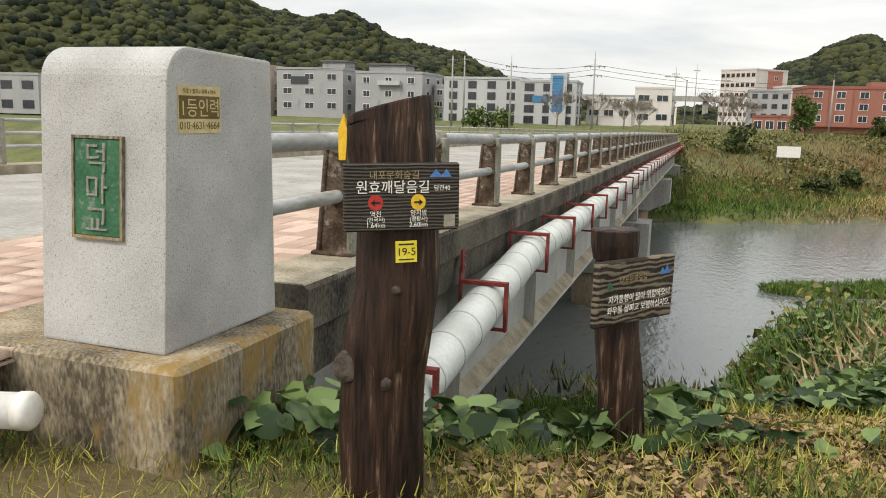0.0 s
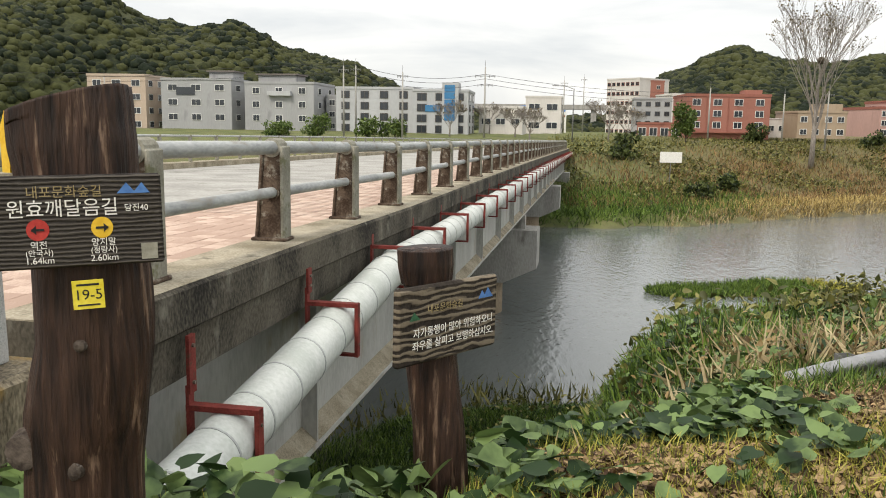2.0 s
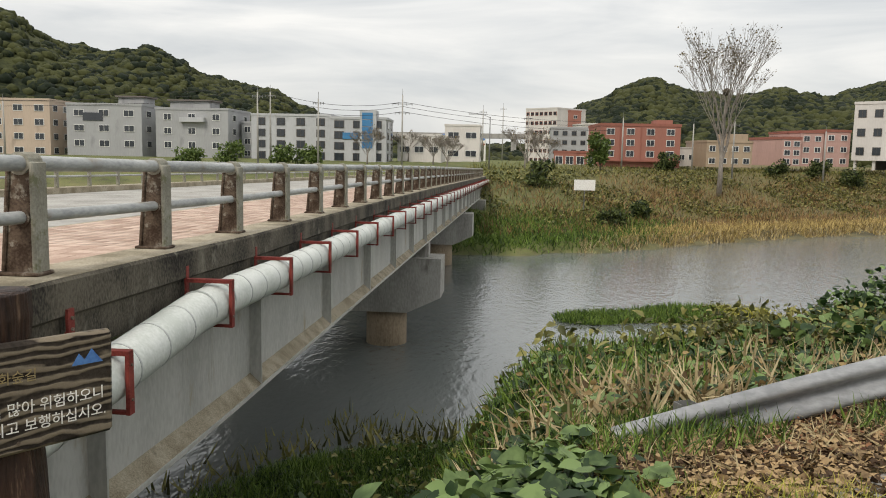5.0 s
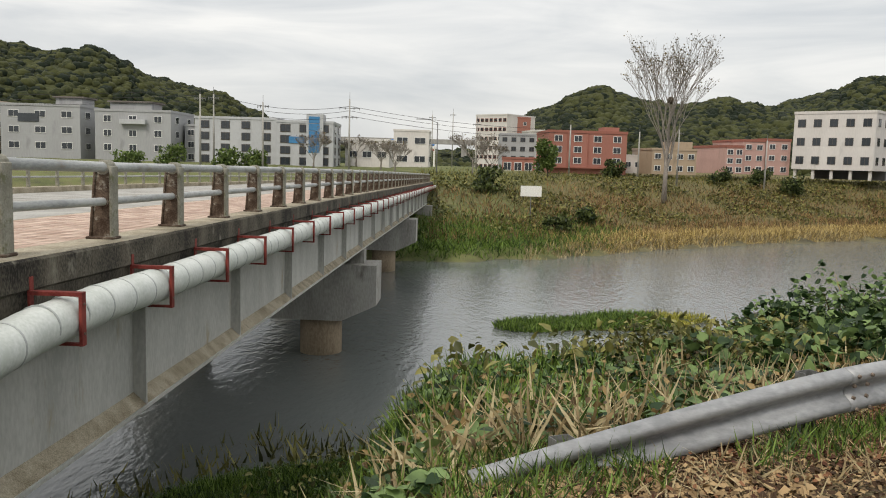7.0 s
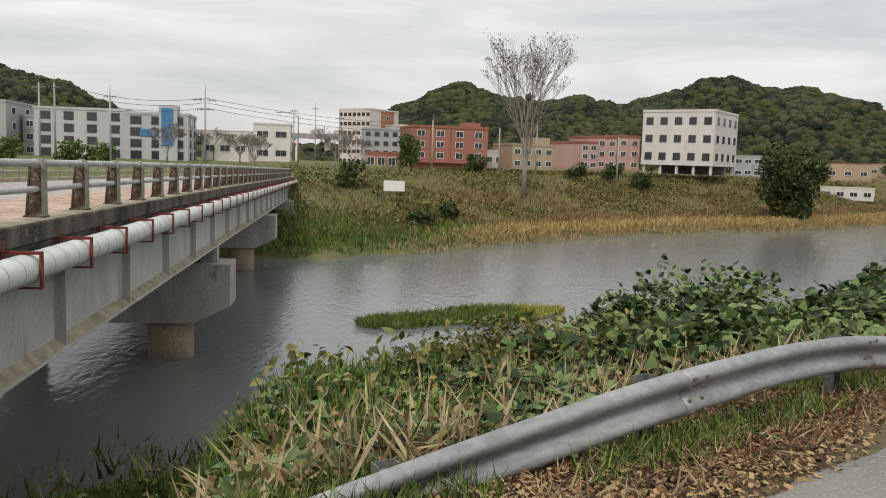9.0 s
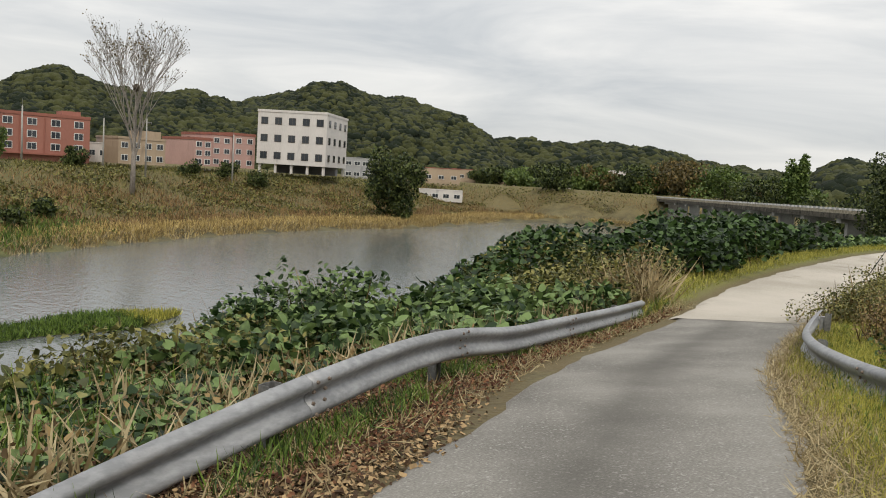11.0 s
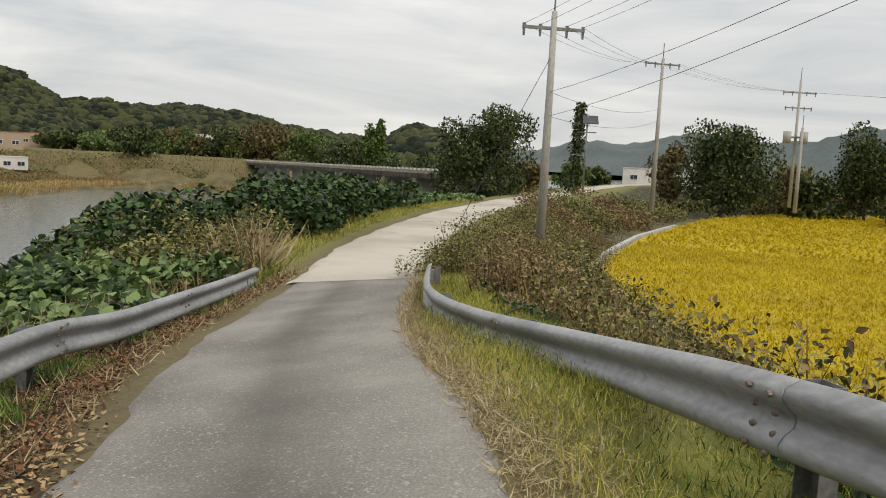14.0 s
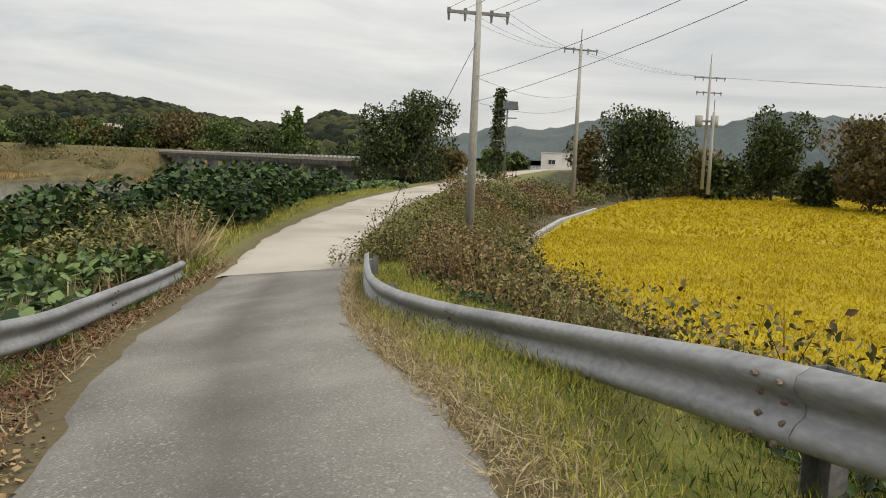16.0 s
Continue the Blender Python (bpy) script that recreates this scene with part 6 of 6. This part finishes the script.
patch("bank_grass", "rank dark green grass and weeds under the bridge's edge", "grass", "grass_green", BLADE, 34000, (-5, 4, 7, 34), lambda x, y: (y < np.interp(x, NEAR_X, NEAR_Y) - 0.2) * step(4.0, 6.0, dd(x, y)) * (0.35 + 0.65 * clumpy(x, y, 0.9, 4)), (0.15, 0.38), 0.45)
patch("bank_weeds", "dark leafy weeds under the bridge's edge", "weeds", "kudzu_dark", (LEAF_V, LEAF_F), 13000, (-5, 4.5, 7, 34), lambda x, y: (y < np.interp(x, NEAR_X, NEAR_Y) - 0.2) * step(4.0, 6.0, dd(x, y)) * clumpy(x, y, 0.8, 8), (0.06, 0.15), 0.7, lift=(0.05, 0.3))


# thickets: heaps of leaves on thin stems
def thicket(label, cx, cy, rx, ry, h, material, n, leaf, seed, name="bush", stems=60, stem_m="weed_brown", lean=0.3):
    r = np.random.default_rng(seed)
    z = float(ground(cx, cy))
    ob = thing(name, label, "bush", at=(cx, cy, z))
    k = 18
    bx, by = r.uniform(-1, 1, k) * rx * 0.75, r.uniform(-1, 1, k) * ry * 0.75
    bh = h * r.uniform(0.45, 1.0, k) * (1 - 0.4 * (bx / rx) ** 2)
    i = r.integers(0, k, n)
    a, q = r.uniform(0, 2 * np.pi, n), np.sqrt(r.uniform(0, 1, n))
    px, py = bx[i] + q * np.cos(a) * rx * 0.42, by[i] + q * np.sin(a) * ry * 0.42
    pz = bh[i] * (r.uniform(0.05, 1.0, n) ** 0.6) * (1 - 0.45 * q ** 2)
    g = ground(cx + px, cy + py) - z
    sv, sf = HEART if material.startswith("kudzu") else (LEAF_V, LEAF_F)
    scatter("foliage", sv, sf, np.stack([px, py, g + pz], 1), turns(n, 0.6, (leaf * 0.6, leaf * 1.2)), M[material], "", "", parent=ob)
    j = r.integers(0, n, stems)
    ln = np.stack([px[j], py[j], g[j]], 1)
    ms = turns(stems, lean, (1, 1)) * np.array([2.0, 1.0, 1.0])[None, None, :] * (pz[j] + 0.15)[:, None, None]
    scatter("stem", *STEM, ln, ms, M[stem_m], "", "", parent=ob)
    return ob


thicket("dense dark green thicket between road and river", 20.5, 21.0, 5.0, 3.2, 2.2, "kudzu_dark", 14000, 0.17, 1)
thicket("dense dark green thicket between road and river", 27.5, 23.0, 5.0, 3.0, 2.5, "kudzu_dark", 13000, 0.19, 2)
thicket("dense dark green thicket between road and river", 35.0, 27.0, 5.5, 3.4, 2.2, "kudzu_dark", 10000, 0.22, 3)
thicket("green creeper-covered bush on the bank", 12.5, 16.5, 3.2, 2.2, 1.2, "kudzu", 4200, 0.17, 4)
thicket("green creeper-covered bush on the bank", 8.0, 14.0, 3.0, 1.8, 0.9, "kudzu", 3600, 0.15, 5)
thicket("leafy bush standing over the river bank", 8.6, 16.3, 1.7, 1.2, 1.9, "kudzu", 3600, 0.11, 12, stems=200)
thicket("leafy bush standing over the river bank", 5.4, 13.6, 2.2, 1.2, 0.9, "weed_olive", 2600, 0.12, 13, stems=300)
thicket("green creeper-covered bush on the bank", 17.5, 19.0, 3.4, 2.4, 1.7, "weed_olive", 7000, 0.13, 14)
thicket("olive and green weeds behind the guard rail", 15.2, 16.6, 2.0, 1.6, 1.3, "weed_olive", 3200, 0.12, 6, stems=300)
thicket("dry brown weed clump behind the guard rail", 16.8, 16.2, 1.1, 0.9, 1.9, "weed_brown", 900, 0.08, 7, stems=700, stem_m="grass_dry", lean=0.45)
thicket("low green scrub along the far road", 45, 27.5, 9, 2.0, 0.7, "kudzu", 4000, 0.22, 8)
thicket("low green scrub along the far road", 60, 33.5, 10, 2.6, 0.8, "kudzu_dark", 4000, 0.26, 9)
thicket("scrub on the river slope", 4.0, 18, 4.5, 3.0, 0.7, "weed_olive", 3400, 0.15, 10, stems=300)
thicket("scrub on the river slope", 12, 23, 5, 3.2, 0.9, "kudzu_dark", 4200, 0.2, 11)
# paddy-side weeds
for k, (x, y, rx, ry, h, m, n_, lf) in enumerate(((17.5, 9.0, 2.0, 1.6, 1.2, "weed_olive", 3600, 0.09), (20.5, 11.0, 2.2, 1.4, 1.1, "weed_olive", 3000, 0.1), (24, 12.6, 2.6, 1.6, 1.3, "weed_olive", 3000, 0.12), (27, 11.3, 2.6, 1.6, 1.4, "weed_olive", 4000, 0.10),
                                                  (32, 15.2, 3, 1.8, 1.3, "weed_olive", 2800, 0.14), (38, 16.8, 4, 1.6, 1.3, "weed_olive", 2800, 0.18), (45, 18.6, 4.5, 2.0, 1.5, "weed_brown", 2800, 0.2), (54, 20.0, 6, 2.4, 1.9, "weed_olive", 3200, 0.24), (66, 20.5, 7, 3, 2.2, "weed_brown", 3000, 0.28), (80, 21, 9, 3, 2.4, "weed_olive", 2600, 0.34),
                                                  (12.8, 5.6, 1.5, 1.2, 1.1, "weed_olive", 3000, 0.09), (15.6, 7.0, 1.5, 1.2, 1.7, "weed_olive", 4200, 0.10), (16.6, 5.5, 1.1, 0.9, 1.8, "weed_brown", 4200, 0.055), (15.4, 3.7, 1.0, 0.9, 1.5, "weed_olive", 2400, 0.08), (18.8, 9.9, 1.6, 1.2, 1.5, "weed_brown", 3400, 0.08), (14.0, 8.3, 1.3, 1.0, 1.2, "weed_brown", 2600, 0.07), (18.2, 11.1, 1.5, 1.0, 1.2, "weed_olive", 2600, 0.09), (20, 8.2, 1.8, 1.4, 1.6, "weed_olive", 2400, 0.1))):
    thicket("tangle of drying weeds between road and paddy", x, y, rx, ry, h, m, int(n_ * 1.6), lf * 0.7, 30 + k, "weed_clump", 260, "weed_brown", 0.35)
for k, (az, dist, h, m) in enumerate(((83, 112, 2.4, "weed_brown"), (86, 116, 2.2, "reed_rust"), (89, 120, 2.2, "weed_brown"), (92, 122, 2.4, "weed_olive"), (95, 118, 2.0, "reed_rust"), (80, 104, 3.0, "weed_olive"), (98, 110, 2.6, "weed_olive"))):
    x, y = at_ray(az, dist)
    thicket("rusty weeds along the paddy's far edge", x, y, 5, 4, h, m, 2200, 0.4, 60 + k, "weed_clump", 120)

patch("slope_weeds", "drying olive weeds on the slope to the paddy", "weeds", "weed_olive", (LEAF_V, LEAF_F), 60000, (6, 45, -6, 20), lambda x, y: step(-2.7, -3.4, dd(x, y)) * step(-9.5, -6, dd(x, y)) * (y > paddy_edge(x) - 0.4) * (0.3 + 0.7 * clumpy(x, y, 0.8, 6)), (0.035, 0.075), 0.8, lift=(0.03, 0.7))
patch("slope_weeds", "withered brown weeds on the slope to the paddy", "weeds", "weed_brown", (LEAF_V, LEAF_F), 30000, (6, 45, -6, 20), lambda x, y: step(-2.7, -3.4, dd(x, y)) * step(-9, -6, dd(x, y)) * (y > paddy_edge(x) - 0.4) * (0.2 + 0.8 * clumpy(x, y, 0.9, 9)), (0.03, 0.08), 0.8, lift=(0.05, 0.85))
patch("slope_weeds", "tall dry stems on the slope to the paddy", "weeds", "weed_brown", STEM, 9000, (5, 50, -3, 22), lambda x, y: step(-2.7, -3.4, dd(x, y)) * step(-9, -6, dd(x, y)) * (y > paddy_edge(x) - 0.2) * clumpy(x, y, 0.9, 3), (0.3, 0.9), 0.3)

# verge grass, mown straw, leaf litter
patch("verge_grass", "yellow-green verge grass along the asphalt", "grass", "grass_yellow", BLADE, 120000, (2, 18, -4, 13), lambda x, y: step(-1.4, -1.75, dd(x, y)) * step(-6.0, -3.6, dd(x, y)) * (0.25 + 0.75 * clumpy(x, y, 1.7)), (0.035, 0.10), 0.4)
patch("verge_grass", "green grass tufts under the guard rail", "grass", "grass_green", BLADE, 9000, (3, 18, 0, 13), lambda x, y: step(-2.4, -3.0, dd(x, y)) * step(-5.5, -3.5, dd(x, y)) * clumpy(x, y, 1.2, 4), (0.07, 0.18), 0.4)
patch("verge_grass", "yellow-green grass along the concrete road", "grass", "grass_yellow", BLADE, 16000, (15, 52, 12, 32), lambda x, y: step(1.5, 1.9, dd(x, y)) * step(4.5, 2.8, dd(x, y)) * step(18, 21, ss_(x, y)), (0.08, 0.22), 0.4)
patch("verge_grass", "green and yellow grass tufts by the guard rail", "grass", "grass_green", BLADE, 9000, (0, 18, 4, 16), lambda x, y: step(1.5, 2.0, dd(x, y)) * step(3.6, 2.6, dd(x, y)) * (clumpy(x, y, 1.5, 1) > 0.55), (0.06, 0.2), 0.5)
patch("mown_straw", "pale mown straw along the asphalt's edge", "straw", "grass_dry", BLADE, 16000, (2, 18, 2, 14), lambda x, y: step(-1.2, -1.4, dd(x, y)) * step(-2.1, -1.6, dd(x, y)), (0.06, 0.15), 1.3, lift=(0.01, 0.04))
patch("mown_straw", "pale mown straw along the asphalt's edge", "straw", "grass_dry", BLADE, 5000, (0, 18, 4, 16), lambda x, y: step(1.15, 1.4, dd(x, y)) * step(2.6, 1.7, dd(x, y)), (0.08, 0.22), 1.3, lift=(0.01, 0.04))
patch("leaf_litter", "dry brown fallen leaves beside the lane", "leaves", "litter", CHIP, 30000, (-1, 9, 2, 12), lambda x, y: step(0.2, 0.8, dd(x, y)) * step(4.4, 3.0, dd(x, y)) * step(7.5, 4.5, x) * np.maximum(step(0.9, 1.3, dd(x, y)), step(4.5, 2.5, x)), (0.02, 0.058), 0.4, lift=(0.01, 0.05))
patch("leaf_litter", "reddish withered leaves under the guard rail", "leaves", "litter_red", CHIP, 26000, (2, 17, 4, 16), lambda x, y: step(1.2, 1.5, dd(x, y)) * step(4.4, 3.2, dd(x, y)) * step(2, 6, x), (0.015, 0.048), 0.5, lift=(0.01, 0.08))
patch("near_grass", "short green and yellow grass round the posts", "grass", "grass_yellow", BLADE, 34000, (-3.2, 3.4, 0.0, 6), lambda x, y: step(-2.4, -1.6, dd(x, y)) * (0.3 + 0.7 * clumpy(x, y, 2.2)) * ~((x < -1.93) & (y > 2.2) & (y < 3.6)), (0.03, 0.11), 0.5)
patch("near_grass", "dark green grass tufts round the posts", "grass", "grass_green", BLADE, 12000, (-3.2, 3.0, 0.2, 6), lambda x, y: step(-1.8, -1.0, dd(x, y)) * (clumpy(x, y, 2.6, 5) > 0.5) * ~((x < -1.93) & (y > 2.2) & (y < 3.6)), (0.04, 0.14), 0.5)
patch("leaf_litter", "dry brown fallen leaves on the grass by the posts", "leaves", "litter", CHIP, 16000, (-2.4, 4.2, 1.2, 7.2), lambda x, y: step(-0.9, 0.0, dd(x, y)) * step(2.9, 2.2, dd(x, y)) * step(-1.4, 0.4, x) * (0.35 + 0.65 * clumpy(x, y, 1.6, 7)), (0.025, 0.075), 0.45, lift=(0.01, 0.06))
patch("creeper_leaves", "broad creeper leaves beside the plinth and posts", "creeper", "kudzu", HEART, 520, (-1.95, 0.4, 2.5, 4.6), lambda x, y: step(0.35, 0.9, dd(x, y)) * (np.hypot(x + 1.03, y - 2.4) > 0.25) * step(0.5, -0.3, x), (0.08, 0.17), 0.45, lift=(0.02, 0.32))
patch("bank_weeds", "withered brown leaves among the creepers", "weeds", "weed_brown", (LEAF_V, LEAF_F), 5000, (-0.5, 22, 4, 26), lambda x, y: bank(x, y) * step(2.4, 3.0, dd(x, y)) * step(9, 5, dd(x, y)) * clumpy(x, y, 1.4, 2), (0.04, 0.10), 0.8, lift=(0.05, 0.4))
patch("verge_grass", "short green grass between lane and guard rail", "grass", "grass_green", THICK, 24000, (3, 18, -2, 13), lambda x, y: step(-1.6, -2.0, dd(x, y)) * step(-5.5, -3.6, dd(x, y)) * (0.15 + 0.85 * clumpy(x, y, 1.3, 3)), (0.03, 0.085), 0.5)
patch("verge_weeds", "small green weeds under the guard rail", "weeds", "kudzu_dark", (LEAF_V, LEAF_F), 9000, (4, 18, 0, 13), lambda x, y: step(-2.3, -2.9, dd(x, y)) * step(-5.0, -3.6, dd(x, y)) * (clumpy(x, y, 1.5, 4) > 0.5), (0.04, 0.1), 0.7, lift=(0.02, 0.18))
patch("verge_weeds", "withered brown weeds under the guard rail", "weeds", "weed_brown", (LEAF_V, LEAF_F), 9000, (4, 18, 0, 13), lambda x, y: step(-2.4, -3.0, dd(x, y)) * step(-5.2, -3.6, dd(x, y)) * (clumpy(x, y, 1.3, 1) > 0.55), (0.03, 0.09), 0.8, lift=(0.02, 0.2))

# far bank: low green flat, dry grass, reeds at the water
def far_v(x, y):
    return (y - np.interp(x, FAR_X, FAR_Y)) * 0.8 * (1 + 1.4 * step(125, 150, x))


patch("far_bank_grass", "green flat of low plants on the far bank", "grass", "grass_green", THICK, 12000, (-6, 40, 76, 130), lambda x, y: step(0.5, 2, far_v(x, y)) * step(22, 12, far_v(x, y)) * step(26, 6, x), (0.4, 0.9), 0.5)
patch("far_bank_grass", "dry golden grass on the far bank", "grass", "reed_gold", THICK, 26000, (2, 150, 78, 215), lambda x, y: (step(0.2, 1.5, far_v(x, y)) * step(9, 3, far_v(x, y)) * step(6, 24, x) * (0.35 + 0.65 * clumpy(x, y, 0.35))), (0.4, 0.95), 0.4)
patch("far_bank_grass", "rust-brown weeds on the far bank slope", "grass", "reed_rust", THICK, 22000, (-2, 170, 82, 240), lambda x, y: step(4, 9, far_v(x, y)) * step(34, 20, far_v(x, y)) * clumpy(x, y, 0.3, 2), (0.45, 1.0), 0.45)
patch("far_bank_grass", "green and olive weeds on the far bank slope", "grass", "weed_olive", THICK, 26000, (-6, 180, 82, 250), lambda x, y: step(6, 12, far_v(x, y)) * step(60, 34, far_v(x, y)) * (0.3 + 0.7 * clumpy(x, y, 0.22, 5)), (0.4, 0.9), 0.55)
patch("far_bank_scrub", "dark green creepers over the far bank slope", "scrub", "weed_olive", (LEAF_V, LEAF_F), 20000, (-6, 150, 84, 225), lambda x, y: step(8, 14, far_v(x, y)) * step(40, 26, far_v(x, y)) * (clumpy(x, y, 0.25, 7) > 0.5), (0.25, 0.6), 0.6, lift=(0.05, 0.6))
patch("reeds", "pale reeds standing along the far waterline", "reeds", "grass_dry", THICK, 9000, (8, 150, 80, 200), lambda x, y: (far_v(x, y) > 0) * step(3.0, 1.2, far_v(x, y)), (0.35, 0.85), 0.35)

# the small island
def island_z(x, y):
    u_ = ((x - 10.6) * 0.94 + (y - 49.5) * 0.34) / 7.0
    v_ = (-(x - 10.6) * 0.34 + (y - 49.5) * 0.94) / (2.1 + 0.5 * np.sin(u_ * 5))
    return 1 - u_ ** 2 - v_ ** 2


isl = thing("river_island", "small low island of bright green grass in the river", "island")
xs, ys = np.linspace(2.5, 19, 40), np.linspace(44, 55, 30)
GX, GY = np.meshgrid(xs, ys)
GZ = WATER - 0.25 + 0.5 * np.clip(island_z(GX, GY) + 0.25, 0, 0.8)
i = np.arange(GX.size).reshape(GX.shape)
me = bpy.data.meshes.new("mud")
me.from_pydata(np.stack([GX, GY, GZ], -1).reshape(-1, 3).tolist(), [], np.stack([i[:-1, :-1], i[:-1, 1:], i[1:, 1:], i[1:, :-1]], -1).reshape(-1, 4).tolist())
me.materials.append(M["weed_olive"])
part("mud", me, None, isl)
p = spots_in(9000, 2.5, 19, 44, 55, lambda x, y: (island_z(x, y) > 0) * 1.0)
for nm, m, sel in (("grass", "grass_green", (p[:, 0] + p[:, 1] * 0.2 < 24.5)), ("dry_grass", "grass_yellow", (p[:, 0] + p[:, 1] * 0.2 >= 24.0))):
    q = p[sel]
    scatter(nm, *THICK, np.column_stack([q, np.full(len(q), WATER) + 0.05]), turns(len(q), 0.45, (0.2, 0.55)), M[m], "", "", parent=isl)

# ---- rice ----
RICE_Z = -2.72
bm = bmesh.new()
xs = np.linspace(12, 126, 60)
low, high = [], []
for x in xs:
    low.append(bm.verts.new((x, -90, -2.86)))
    high.append(bm.verts.new((x, float(paddy_edge(x)), -2.86)))
for a, b, c, d_ in zip(low, low[1:], high[1:], high):
    bm.faces.new((a, b, c, d_))
tagged(part("paddy", bm, M["rice"]), "dense even canopy of the ripe rice paddy", "paddy", kind="structure")


def rice_keep(x, y):
    return ((y < paddy_edge(x) - 0.3) & (np.abs(y + 0.35 * (x - 100) + 3.0) > 0.5) | (x < 84) & (y < paddy_edge(x) - 0.3)) * 1.0


EAR = ([(-0.06, 0, 0), (0.06, 0, 0), (-0.05, 0.05, 0.6), (0.05, 0.05, 0.6), (0.0, 0.4, 0.92)], [(0, 1, 3), (0, 3, 2), (2, 3, 4)])
for n_, area, size in ((130000, (11, 48, -26, 16), (0.13, 0.23)), (60000, (48, 126, -50, 17), (0.2, 0.34))):
    p = spots_in(n_, *area, rice_keep)
    zz = np.full(n_, -2.92)
    m3 = turns(n_, 0.35, size)
    m3[:, :, :2] *= 1.8 if n_ > 100000 else 3.5
    scatter("rice", *EAR, np.column_stack([p, zz]), m3, M["rice"], "ripe golden rice standing in the paddy", "rice")
kerb_pts = [(x, float(paddy_edge(x)) + 0.25, -3.0) for x in np.linspace(27, 66, 30)]
bm = bmesh.new()
rings = []
for i, p in enumerate(kerb_pts):
    q = Vector(kerb_pts[min(i + 1, 29)]) - Vector(kerb_pts[max(i - 1, 0)])
    nrm = Vector((-q.y, q.x, 0)).normalized() * 0.13
    c = Vector(p)
    rings.append([bm.verts.new(c + o) for o in (-nrm + Vector((0, 0, -0.6)), nrm + Vector((0, 0, -0.6)), nrm + Vector((0, 0, 0.28)), -nrm + Vector((0, 0, 0.28)))])
for a, b in zip(rings, rings[1:]):
    for k in range(4):
        bm.faces.new((a[k], a[(k + 1) % 4], b[(k + 1) % 4], b[k]))
bmesh.ops.recalc_face_normals(bm, faces=bm.faces[:])
tagged(part("paddy_kerb", bm, M["concrete_pale"]), "pale curved concrete kerb round the rice paddy", "kerb", kind="structure")

# ---- footway pavers, the nearest one by one ----
def paver_mesh(w, l):
    return meshed("paver", boxed(0.004, 0.004, 0, w - 0.004, l - 0.004, 0.04), M["paver"])


PW, PL = 0.24, 0.24
footway = thing("footway", "pinkish brick paver footway of the bridge", "pavement", kind="structure")
pm = paver_mesh(PW, PL)
rest = []
for row in range(int((15 - 0.6) / PL)):
    y = 0.6 + row * PL
    for c in range(11):
        x = -5.58 + c * PW
        z = deck(y) - 0.045 + 0.003 * random.Random(row * 13 + c).random()
        if 4.0 < y < 10.6:
            ob = part("paver", pm, None, footway)
            ob.location = (x, y, z)
        else:
            rest.append((x, y, z))
bv = [(a, b, c) for c in (0, 0.04) for b in (0.004, PL - 0.004) for a in (0.004, PW - 0.004)]
bf = [(4, 5, 7, 6), (0, 1, 5, 4), (1, 3, 7, 5), (3, 2, 6, 7), (2, 0, 4, 6)]
for row in range(int(97 / PL)):
    y = 15 + row * PL
    rest += [(-5.58 + c * PW, y, deck(y) - 0.045) for c in range(11)]
scatter("pavers", bv, bf, np.array(rest), np.tile(np.eye(3), (len(rest), 1, 1)), M["paver_joined"], "", "", parent=footway)
